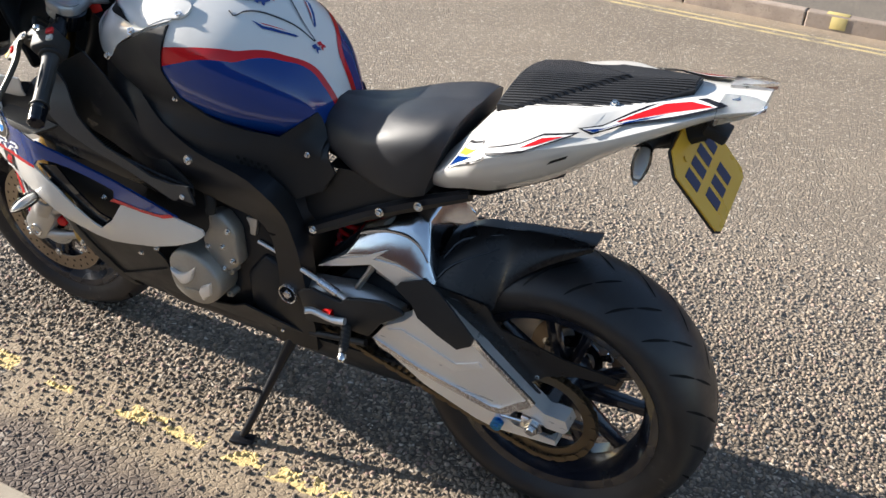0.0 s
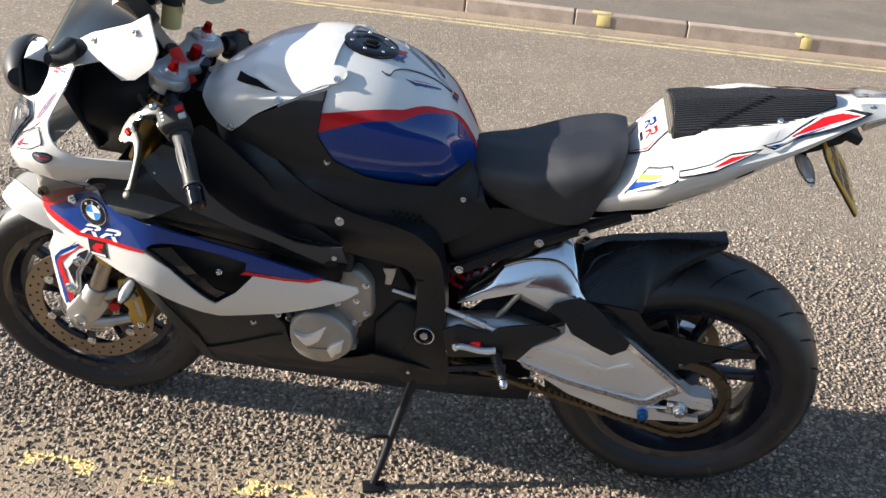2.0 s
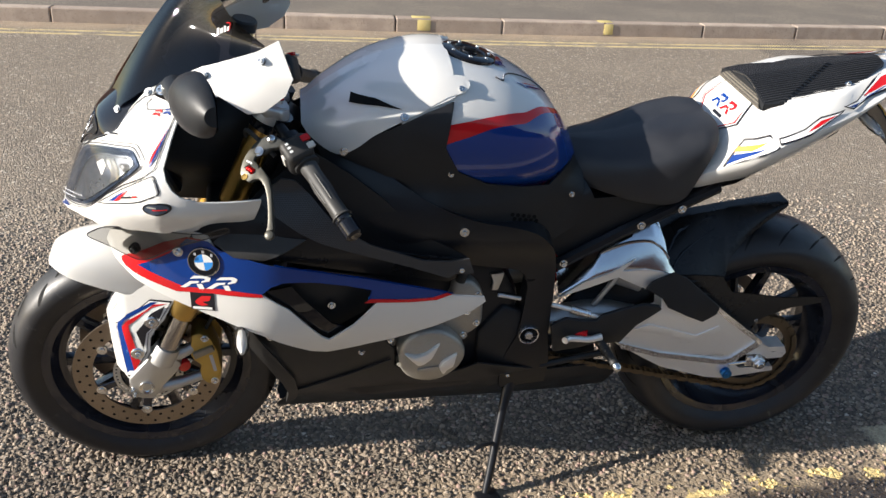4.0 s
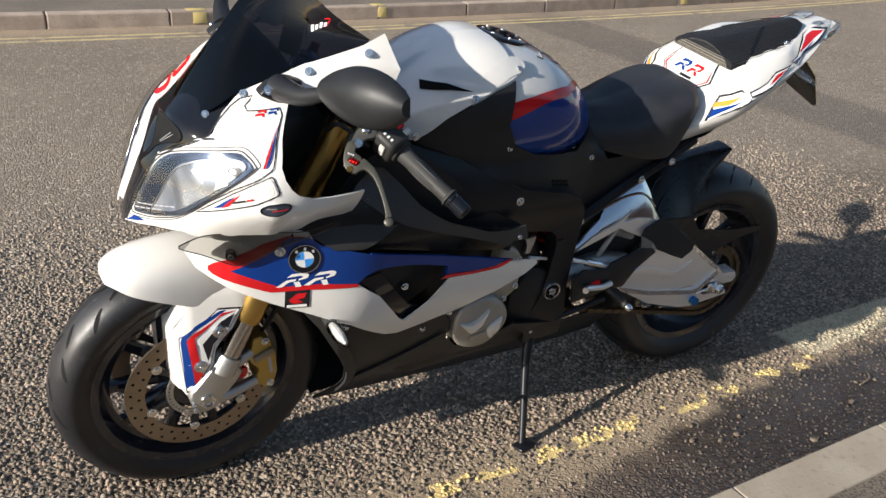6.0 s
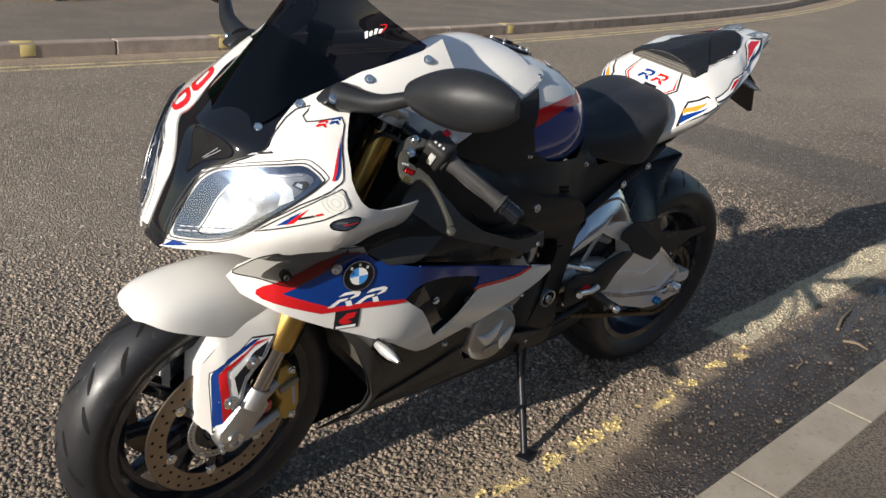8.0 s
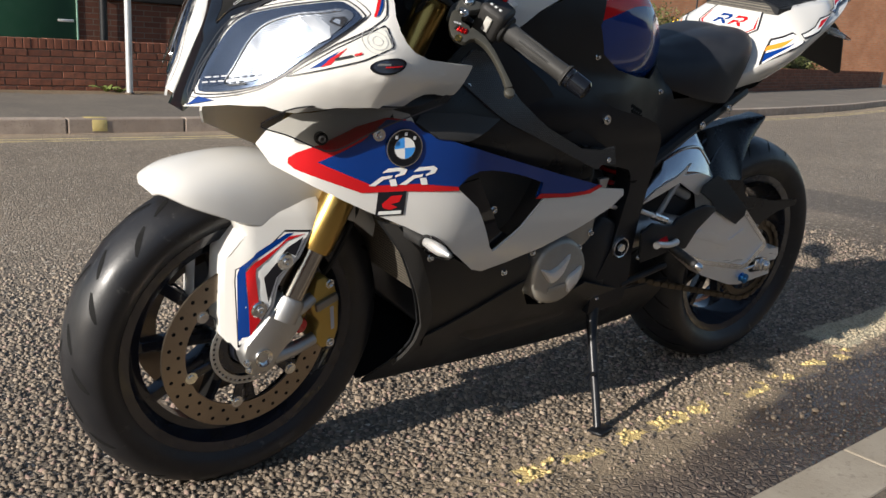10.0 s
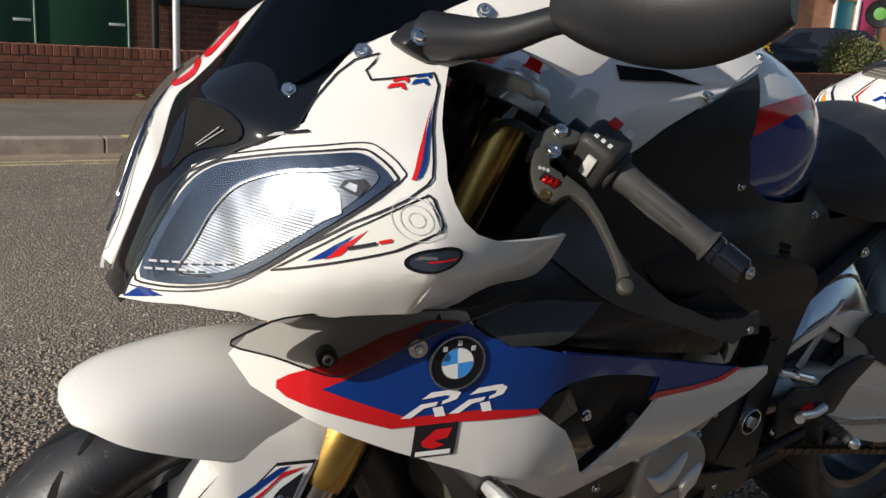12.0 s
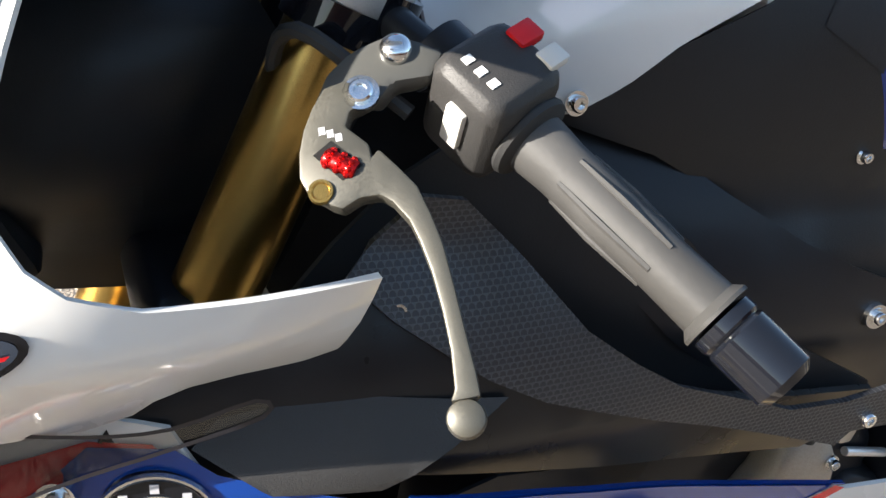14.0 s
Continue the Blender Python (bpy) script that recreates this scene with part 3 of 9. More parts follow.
# ---- the motorcycle, on its side stand; its own axes: u to the rear, v to its right, w up ----
bike = tagged(new("motorcycle"), "white, blue and red sports motorcycle leaning on its side stand", "motorcycle")
bike.matrix_world = pose(0, 0.398, 0, 8.0, 0, 2.0)
R_FRONT, R_REAR = 0.298, 0.315
AXLE_F, AXLE_R = Vector((-1.432, 0, R_FRONT - 0.003)), Vector((0, 0, R_REAR))
HEAD, RAKE = Vector((-1.145, 0, 0.93)), Vector((0.395, 0, 0.919)).normalized()
STEER = Matrix.Translation(HEAD) @ Matrix.Rotation(radians(3.0), 4, RAKE) @ Matrix.Translation(-HEAD)


def steered(bm):
    bm.transform(STEER)
    return bm


# wheels
def tyre_profile(R, half, rim):
    pts = [(rim - 0.004, -half * 0.70), (rim + 0.008, -half * 0.80), (rim + (R - rim) * 0.30, -half * 0.96), (rim + (R - rim) * 0.52, -half),
           (R - (R - rim) * 0.30, -half * 0.90), (R - (R - rim) * 0.14, -half * 0.68), (R - (R - rim) * 0.035, -half * 0.35), (R, 0)]
    full = pts + [(r, -h) for r, h in pts[-2::-1]]
    return [(p[0], p[1]) for p in spline([(a, 0, b) for a, b in full], 3) for p in [(p.x, p.z)]]


def spoke(c, ang, r0, r1, w0, w1, d0, d1, skew):
    """A tapered spoke from the hub to the rim."""
    ca, sa = math.cos(ang), math.sin(ang)
    secs = []
    for k in range(6):
        t = k / 5
        r = r0 + (r1 - r0) * t
        hw = (w0 + (w1 - w0) * t) * (1 + 0.35 * max(0, t - 0.75) * 4)
        hd = d0 + (d1 - d0) * t
        off = skew * t
        ring = []
        for a in range(8):
            q = 2 * math.pi * a / 8
            x, y = r, hw * math.copysign(abs(math.cos(q)) ** 0.7, math.cos(q)) + off
            z = hd * math.copysign(abs(math.sin(q)) ** 0.7, math.sin(q))
            ring.append(Vector(c) + Vector((x * ca - y * sa, z, x * sa + y * ca)))
        secs.append(ring)
    return rings(secs)


def ring_plate(c, r_in, r_out, v, thick, n=64, holes=0, hole_r=0.004, rows=(), wave=0.0):
    """A brake rotor with drilled holes shown as dark countersunk pits on both faces."""
    prof = [(r_in, v - thick / 2), (r_out, v - thick / 2), (r_out, v + thick / 2), (r_in, v + thick / 2)]
    return lathe(prof, c, (0, 1, 0), n, loop=True)


def wheel(name, c, R, half, rim, label, steer, n_spokes, rear=False):
    fix = steered if steer else (lambda b: b)
    root = new(name)
    root.parent = bike
    tagged(root, label)
    part("tyre", fix(lathe(tyre_profile(R, half, rim), c, (0, 1, 0), 96, caps=False)), TYRE, root, "black sports tyre with slanted tread slots")
    w = half * 0.80
    prof = [(rim + 0.006, -w), (rim + 0.008, -w + 0.006), (rim - 0.004, -w + 0.012), (rim - 0.016, -w * 0.45), (rim - 0.030, -0.012), (rim - 0.030, 0.012), (rim - 0.016, w * 0.45), (rim - 0.004, w - 0.012), (rim + 0.008, w - 0.006), (rim + 0.006, w),
            (rim - 0.012, w - 0.004), (rim - 0.026, w * 0.4), (rim - 0.040, 0.016), (rim - 0.040, -0.016), (rim - 0.026, -w * 0.4), (rim - 0.012, -w + 0.004)]
    part("rim", fix(lathe(prof, c, (0, 1, 0), 96, loop=True)), WHEEL_BLACK, root)
    hub = [(0.014, -0.075), (0.034, -0.075), (0.038, -0.05), (0.050, -0.045), (0.052, 0.045), (0.038, 0.05), (0.034, 0.075), (0.014, 0.075)]
    part("hub", fix(lathe(hub, c, (0, 1, 0), 40)), WHEEL_BLACK, root)
    for k in range(n_spokes):
        pair = -1 if k % 2 else 1
        ang = 2 * math.pi * (k // 2) / (n_spokes // 2) + radians(17 if k % 2 else -17) * (1 if not rear else 0.8) + 0.3
        part("spoke", fix(spoke(c, ang, 0.040, rim - 0.022, 0.014, 0.0105, 0.022, 0.013, -pair * 0.006)), WHEEL_BLACK, root)
    # tread slots
    slots = part("tread_centre", fix(lathe([(R - 0.0005, -0.002), (R + 0.0002, 0), (R - 0.0005, 0.002)], c, (0, 1, 0), 64, caps=False)), TYRE, root)
    rr = 44 if rear else 28
    for k in range(rr):
        for sgn in (-1, 1):
            a = 2 * math.pi * (k + (0.5 if sgn > 0 else 0)) / rr
            v0, v1 = (half * 0.10, half * 0.46) if k % 2 else (half * 0.50, half * 0.88)
            prof_t = tyre_profile(R, half, rim)
            prof_t = prof_t[len(prof_t) // 2:]
            vs, rs = [p[1] for p in prof_t], [p[0] for p in prof_t]
            def spot(v, ang):
                i = next(j for j in range(len(vs) - 1) if vs[j + 1] > v)
                f = (v - vs[i]) / max(1e-6, vs[i + 1] - vs[i])
                r = rs[i] + (rs[i + 1] - rs[i]) * f + 0.0006
                return Vector(c) + Vector((r * math.cos(ang), sgn * v, r * math.sin(ang)))
            top, bot = [], []
            run = 0.13 if rear else 0.15
            for q in range(7):
                t = q / 6
                hw = (0.0028 if rear else 0.0042) * math.sin(math.pi * min(0.95, max(0.08, t))) ** 0.6
                v, da = v0 + (v1 - v0) * t, a + t * run
                ca, cv = run * R, (v1 - v0)
                ln = math.hypot(ca, cv)
                top.append(spot(v + hw * ca / ln, da - hw * cv / ln / R))
                bot.append(spot(v - hw * ca / ln, da + hw * cv / ln / R))
            bm = bmesh.new()
            A, B = [bm.verts.new(p) for p in top], [bm.verts.new(p) for p in bot]
            for j in range(6):
                bm.faces.new((A[j], A[j + 1], B[j + 1], B[j]))
            part("tread_slot", fix(bm), DEEP_BLACK, slots)
    return root, fix


DEEP_BLACK = plastic("deep_groove_black", (0.004, 0.004, 0.004), 0.9, 200, 0.0, 0.0)
front_wheel, _fx = wheel("front_wheel", AXLE_F, R_FRONT, 0.060, 0.219, "front wheel with twin drilled discs", True, 10)
rear_wheel, _ = wheel("rear_wheel", AXLE_R, R_REAR, 0.095, 0.219, "wide rear wheel with black spokes", False, 10, True)


def disc(root, c, v, r_in, r_out, fix, bosses, ring=True, holes=3):
    d = part("brake_disc", fix(ring_plate(c, r_in, r_out, v, 0.0045)), DISC, root, "worn steel brake disc")
    pits = []
    s = -1 if v < 0 else 1
    n = 30
    for k in range(n):
        for j in range(2):
            a = 2 * math.pi * (k + 0.5 * j) / n
            r = r_in + (r_out - r_in) * (0.3 + 0.42 * j)
            p = Vector(c) + Vector((r * math.cos(a), v, r * math.sin(a)))
            pits.append(lathe([(0.0001, s * 0.0028), (0.0036, s * 0.0028)], p, (0, 1, 0), 10, caps=False))
    part("disc_drilling", fix(join(*pits)), DEEP_BLACK, d, "drilled cooling holes")
    for k in range(bosses):
        a = 2 * math.pi * k / bosses + 0.4
        p = Vector(c) + Vector(((r_in - 0.004) * math.cos(a), v, (r_in - 0.004) * math.sin(a)))
        part("disc_boss", fix(lathe([(0.003, s * 0.006), (0.006, s * 0.006), (0.0065, s * 0.003), (0.011, s * 0.003), (0.011, -s * 0.003)], p, (0, 1, 0), 18)), CHROME, d)
    if bosses:
        for k in range(bosses):
            a = 2 * math.pi * k / bosses + 0.4
            part("carrier_arm", fix(spoke(Vector(c) + Vector((0, v * 0.97, 0)), a, 0.045, r_in, 0.008, 0.009, 0.003, 0.003, 0)), WHEEL_BLACK, d)
        part("disc_carrier", fix(lathe([(0.040, v * 0.97 - 0.003), (0.058, v * 0.97 - 0.003), (0.058, v * 0.97 + 0.003), (0.040, v * 0.97 + 0.003)], c, (0, 1, 0), 40, loop=True)), WHEEL_BLACK, d)
    return d


for _s in (-1, 1):
    disc(front_wheel, AXLE_F, _s * 0.062, 0.118, 0.160, steered, 6)
disc(rear_wheel, AXLE_R, 0.085, 0.078, 0.110, lambda b: b, 5)
_teeth = []
for _k in range(44):
    _a = 2 * math.pi * _k / 44
    _teeth.append(block((0.004, 0.0025, 0.006), pose(*(AXLE_F + Vector((0.0685 * math.cos(_a), -0.068, 0.0685 * math.sin(_a)))), 0, 90 - math.degrees(_a), 0), 0))
_teeth.append(lathe([(0.060, -0.0690), (0.0665, -0.0690), (0.0665, -0.0672), (0.060, -0.0672)], AXLE_F, (0, 1, 0), 48, loop=True))
_teeth.append(lathe([(0.0705, -0.0690), (0.075, -0.0690), (0.075, -0.0672), (0.0705, -0.0672)], AXLE_F, (0, 1, 0), 48, loop=True))
part("sensor_ring", steered(join(*_teeth)), CAST, front_wheel, "slotted grey speed sensor ring")

# rear sprocket
_sp = []
for _k in range(44):
    _a = 2 * math.pi * _k / 44
    _sp.append(spoke(AXLE_R + Vector((0, -0.108, 0)), _a, 0.100, 0.116, 0.005, 0.002, 0.003, 0.002, 0))
_sp.append(lathe([(0.086, -0.111), (0.104, -0.111), (0.104, -0.105), (0.086, -0.105)], AXLE_R, (0, 1, 0), 60, loop=True))
part("sprocket", join(*_sp), CHAIN, rear_wheel, "rusty brown rear sprocket")

_sc = [spoke(AXLE_R + Vector((0, -0.104, 0)), 2 * math.pi * k / 5, 0.03, 0.092, 0.016, 0.010, 0.006, 0.004, 0) for k in range(5)]
part("sprocket_carrier", join(*_sc), WHEEL_BLACK, rear_wheel)

# front fork
def along(p, q, t):
    return Vector(p) + (Vector(q) - Vector(p)) * t


for _s in (-1, 1):
    leg = new("fork_leg")
    leg.parent = bike
    top, low = Vector((-1.142, _s * 0.105, 0.950)), Vector((-1.398, _s * 0.103, 0.352))
    ax = (low - top).normalized()
    part("outer_tube", steered(tube([top, along(top, low, 0.60), along(top, low, 0.62), along(top, low, 0.765), along(top, low, 0.785)], [0.0275, 0.0275, 0.030, 0.030, 0.027], 32)), GOLD, leg, "gold fork tube")
    part("inner_tube", steered(tube([along(top, low, 0.77), along(top, low, 0.95)], 0.0215, 28)), STANCHION, leg, "bright fork stanchion")
    lug = join(tube([along(top, low, 0.925), along(top, low, 0.935), along(top, low, 0.99)], [0.025, 0.0275, 0.028], 24),
               slab([(-1.410, 0.392), (-1.368, 0.372), (-1.352, 0.352), (-1.368, 0.325), (-1.396, 0.292), (-1.410, 0.268), (-1.434, 0.258), (-1.455, 0.268), (-1.470, 0.300), (-1.466, 0.322), (-1.436, 0.358)], _s * 0.118, _s * 0.078, 0.010),
               tube([(-1.405, _s * 0.100, 0.283), (-1.36, _s * 0.098, 0.288), (-1.295, _s * 0.086, 0.302)], [0.016, 0.013, 0.011], 12, 3),
               tube([(-1.37, _s * 0.098, 0.365), (-1.335, _s * 0.094, 0.378), (-1.295, _s * 0.086, 0.400)], [0.017, 0.012, 0.010], 12, 3))
    part("axle_clamp", steered(lug), CAST, leg, "silver cast fork foot")
    part("axle_end", steered(lathe([(0.0085, -0.012), (0.0095, -0.001), (0.012, 0.001), (0.0165, 0.003), (0.0175, 0.0), (0.0175, -0.006)], (AXLE_F.x, _s * 0.119, AXLE_F.z), (0, _s, 0), 28)), CHROME, leg, "hollow axle end")
    part("axle_hole", steered(lathe([(0.0001, 0.0), (0.0088, 0.0), (0.0088, -0.004)], (AXLE_F.x, _s * 0.1165, AXLE_F.z), (0, _s, 0), 20)), DEEP_BLACK, leg)
    for _q in ((-1.462, 0.290), (-1.458, 0.276)):
        part("pinch_bolt", steered(bolt((_q[0], _s * 0.118, _q[1]), (-0.3, _s, -0.1), 0.0045)), CHROME, leg)
    part("fork_cap", steered(join(tube([top, top - ax * 0.012], 0.028, 32), lathe([(0.004, 0.016), (0.012, 0.016), (0.014, 0.010), (0.024, 0.008), (0.026, 0.0)], top - ax * 0.006, -ax, 24), lathe([(0.0275, -0.006), (0.034, -0.006), (0.036, -0.010), (0.036, -0.026), (0.030, -0.028)], top - ax * 0.004, -ax, 32))), CAST if _s < 0 else ALU, leg, "silver fork cap")
    part("preload_adjuster", steered(lathe([(0.003, 0.034), (0.009, 0.034), (0.010, 0.020), (0.0125, 0.019), (0.0125, 0.014)], top - ax * 0.006, -ax, 6)), RED_ANO, leg, "red anodised adjuster")
    part("gold_band", steered(tube([top + ax * 0.004, top - ax * 0.006], 0.0286, 32)), GOLD, leg)
    # caliper
    cal = new("brake_caliper")
    cal.parent = bike
    body = slab([(-1.330, 0.420), (-1.312, 0.425), (-1.290, 0.408), (-1.276, 0.372), (-1.270, 0.315), (-1.276, 0.287), (-1.300, 0.276), (-1.316, 0.292), (-1.319, 0.318), (-1.315, 0.334), (-1.330, 0.350), (-1.337, 0.366)], _s * 0.104, _s * 0.040, 0.007)
    part("caliper_body", steered(body), GOLD_DULL, cal, "gold radial brake caliper")
    part("caliper_rib", steered(slab([(-1.330, 0.374), (-1.288, 0.392), (-1.282, 0.378), (-1.326, 0.358)], _s * 0.112, _s * 0.098, 0.003)), GUN, cal, "dull steel bracket")
    part("caliper_bar", steered(slab([(-1.296, 0.362), (-1.289, 0.364), (-1.281, 0.318), (-1.288, 0.316)], _s * 0.1048, _s * 0.1035, 0.0)), DECAL_GREY, cal, "plain pale bar")
    for bw in (0.290, 0.410):
        part("caliper_bolt", steered(bolt((-1.288 - (bw - 0.29) * 0.12, _s * 0.106, bw), (0, _s, 0), 0.006)), CHROME, cal)
    part("reflector", steered(lathe([(0.001, 0.003), (0.012, 0.003), (0.014, 0.0), (0.014, -0.01)], (-1.350, _s * 0.100, 0.333), (0.35, _s, 0), 24)), RED, cal, "round red reflector")
    part("brake_hose", steered(tube([(-1.300, _s * 0.075, 0.415), (-1.288, _s * 0.085, 0.445), (-1.25, _s * 0.080, 0.52), (-1.24, _s * 0.085, 0.60), (-1.20, _s * 0.08, 0.75)], 0.0045, 8, 5)), RUBBER, cal)

part("axle", steered(tube([(AXLE_F.x, -0.116, AXLE_F.z), (AXLE_F.x, 0.116, AXLE_F.z)], 0.011, 20)), CHROME, front_wheel)
clamp = new("fork_clamp")
clamp.parent = bike
part("top_clamp", steered(bevel(slab([(-1.168, 0.0), (-1.170, 0.06), (-1.178, 0.09), (-1.172, 0.125), (-1.15, 0.143), (-1.12, 0.138), (-1.105, 0.115), (-1.108, 0.08), (-1.120, 0.05), (-1.105, 0.025), (-1.105, -0.025), (-1.120, -0.05), (-1.108, -0.08), (-1.105, -0.115), (-1.12, -0.138), (-1.15, -0.143), (-1.172, -0.125), (-1.178, -0.09), (-1.170, -0.06)], 0.0, 0.022, 0.005), 0.001)), CAST, clamp, "silver forged fork bridge")
_o = clamp.children[0]
_o.matrix_basis = Matrix.Translation((0, 0, 0.914)) @ Matrix(((1, 0, 0, 0), (0, 0, 1, 0), (0, 1, 0, 0), (0, 0, 0, 1))) @ Matrix.Identity(4)
for _v in _o.data.vertices:
    _v.co = Vector((_v.co.x, _v.co.y - 0.393 * (_v.co.x + 1.135), _v.co.z))
part("steering_nut", steered(lathe([(0.006, 0.026), (0.012, 0.026), (0.0135, 0.02), (0.0135, 0.0), (0.02, 0.0), (0.02, -0.01)], (-1.128, 0, 0.952), RAKE, 6)), RED_ANO, clamp, "red anodised stem nut")
part("lower_clamp", steered(bevel(block((0.075, 0.27, 0.035), pose(-1.24, 0, 0.735, 0, 24, 0), 0.01), 0.002)), FRAME_BLACK, clamp)
part("steering_stem", steered(tube([(-1.118, 0, 0.95), (-1.215, 0, 0.73)], 0.026, 20)), FRAME_BLACK, clamp)

# front mudguard
mud = new("front_mudguard")
mud.parent = bike
tagged(mud, "white front mudguard with striped side plates")
_sec = []
_gk = list(range(9))
_ru, _rw = [-1.606, -1.596, -1.565, -1.520, -1.460, -1.400, -1.330, -1.250, -1.190], [0.579, 0.594, 0.611, 0.623, 0.631, 0.629, 0.614, 0.580, 0.530]
_eu, _ew = [-1.604, -1.596, -1.565, -1.520, -1.462, -1.400, -1.335, -1.260, -1.200], [0.576, 0.582, 0.569, 0.553, 0.534, 0.530, 0.540, 0.520, 0.480]
_hv = [0.026, 0.050, 0.074, 0.086, 0.092, 0.094, 0.092, 0.086, 0.078]
for _k in span(0, 8, 40):
    ru, rw, eu, ew, hv = (curve1(_gk, q, _k) for q in (_ru, _rw, _eu, _ew, _hv))
    ring, inner = [], []
    for t in span(-1, 1, 20):
        k = 1 - abs(t) ** 2.6
        p = Vector((eu + (ru - eu) * k, hv * math.sin(t * math.pi / 2), ew + (rw - ew) * k))
        ring.append(p)
        inner.append(Vector((p.x + 0.002, p.y * 0.96, p.z - 0.003)))
    _sec.append(ring + inner[::-1])
part("guard_shell", steered(rings(_sec)), WHITE, mud, "pearl white guard shell")
_plate = [(-1.500, 0.590), (-1.44, 0.622), (-1.345, 0.610), (-1.338, 0.560), (-1.356, 0.523), (-1.381, 0.476), (-1.401, 0.449), (-1.413, 0.425), (-1.417, 0.388), (-1.427, 0.368), (-1.444, 0.34), (-1.456, 0.317), (-1.471, 0.305), (-1.488, 0.330), (-1.492, 0.40), (-1.493, 0.470), (-1.466, 0.515), (-1.480, 0.545)]
def mud_side(u, w):
    return 0.098 + 0.026 * min(1.0, max(0.0, (0.58 - w) / 0.10)) - 0.22 * max(0.0, -1.36 - u) - 0.55 * max(0.0, w - 0.55) - 0.6 * max(0.0, -1.462 - u)
for _s in (-1, 1):
    bm = shell(_plate, left(mud_side), 0.004, 0.012)
    part("side_plate", steered(bm if _s < 0 else flip(bm)), WHITE, mud, "white fork guard plate")
    _fl = [[Vector((u, _s * mud_side(u, w), w)), Vector((u - 0.006, _s * (mud_side(u, w) - 0.006), w)), Vector((u - 0.010, _s * (mud_side(u, w) - 0.030), w + 0.004)), Vector((u - 0.006, _s * (mud_side(u, w) - 0.050), w + 0.008))] for u, w in ((-1.478, 0.318), (-1.488, 0.330), (-1.492, 0.40), (-1.493, 0.470), (-1.478, 0.497), (-1.466, 0.515), (-1.478, 0.545), (-1.494, 0.580))]
    part("plate_flange", steered(rings(_fl, closed=False)), WHITE, mud)


def stack(parent, fn, items, step=0.02, fix=None, both=True, lift=0.001):
    """Flat decals on a surface, each one a little above the one before."""
    k = 0
    for nm, outline, mat, lab in items:
        k += 1
        for s in ((-1, 1) if both else (-1,)):
            bm = shell(outline, fn, 0.0, step, lift + 0.0005 * k)
            if s > 0:
                flip(bm)
            part(nm, fix(bm) if fix else bm, mat, parent, lab)


def shift(outline, c, k):
    return [(c[0] + (p[0] - c[0]) * k, c[1] + (p[1] - c[1]) * k) for p in outline]


_dk = [(-1.404, 0.523), (-1.36, 0.522), (-1.386, 0.478), (-1.399, 0.465), (-1.402, 0.455), (-1.414, 0.441), (-1.419, 0.413), (-1.423, 0.388), (-1.433, 0.368), (-1.447, 0.34), (-1.456, 0.322), (-1.47, 0.311), (-1.481, 0.433), (-1.481, 0.455)]
stack(mud, left(mud_side), [
    ("decal_border", _dk, DECAL_BLACK, "black edged decal"),
    ("decal_field", shift(_dk, (-1.44, 0.44), 0.955), DECAL_WHITE, ""),
    ("decal_blue", [(-1.47, 0.325), (-1.478, 0.445), (-1.475, 0.46), (-1.454, 0.487), (-1.402, 0.517), (-1.389, 0.518), (-1.417, 0.5), (-1.458, 0.474), (-1.467, 0.457), (-1.466, 0.435), (-1.453, 0.33)], BLUE, "blue stripe"),
    ("decal_red", [(-1.454, 0.334), (-1.467, 0.452), (-1.457, 0.47), (-1.417, 0.496), (-1.398, 0.512), (-1.37, 0.516), (-1.402, 0.505), (-1.421, 0.489), (-1.453, 0.46), (-1.453, 0.448), (-1.444, 0.398), (-1.453, 0.387), (-1.438, 0.364)], RED, "red stripe"),
    ("decal_black", [(-1.374, 0.511), (-1.402, 0.494), (-1.439, 0.443), (-1.428, 0.397), (-1.418, 0.442), (-1.406, 0.457), (-1.417, 0.466), (-1.419, 0.476), (-1.403, 0.487), (-1.389, 0.48)], DECAL_BLACK, "black panel"),
], 0.03, steered)
for _p in ((-1.405, 0.471), (-1.442, 0.384)):
    for _s in (-1, 1):
        part("guard_bolt", steered(join(bolt((_p[0], _s * (mud_side(*_p) + 0.005), _p[1]), (-0.2, _s, 0), 0.0065, 0.005), lathe([(0.0001, 0.0025), (0.013, 0.0025), (0.0155, 0.0), (0.0155, -0.004)], (_p[0], _s * (mud_side(*_p) + 0.003), _p[1]), (0, _s, 0), 24))), CHROME, mud, "bright bolt in a cup washer")


# ---- tank, seat and tail ----
def tank_ring(u, k_low=0.0, lift=0.0, n=22):
    """Across the tank at u: from the left lower edge over the ridge to the right."""
    top, wide = curve1(TANK_U, TANK_TOP, u), curve1(TANK_U, TANK_WIDE, u)
    half = []
    for i in range(n + 1):
        k = k_low + (1 - k_low) * math.sin(math.pi / 2 * i / n)
        half.append((wide * curve1(TANK_D[::-1], TANK_R[::-1], k), TANK_LOW + (top - TANK_LOW) * k))
    pts = [(-a, b) for a, b in half] + [(a, b) for a, b in half[-2::-1]]
    out = []
    for i, (a, b) in enumerate(pts):
        p, q = pts[max(0, i - 1)], pts[min(len(pts) - 1, i + 1)]
        nx, nz = -(q[1] - p[1]), q[0] - p[0]
        ln = math.hypot(nx, nz) or 1
        out.append(Vector((u, a + nx / ln * lift, b + nz / ln * lift)))
    return out


def smooth_lug(pts):
    return [(p.x, p.z) for p in spline([(a, 0, b) for a, b in pts], 3, True)]


tank = new("fuel_tank")
tank.parent = bike
tagged(tank, "white fuel tank with a red stripe and blue flanks")
part("tank_shell", rings([tank_ring(u) for u in span(-0.90, -0.502, 32)], closed=True), WHITE, tank, "pearl white tank shell")


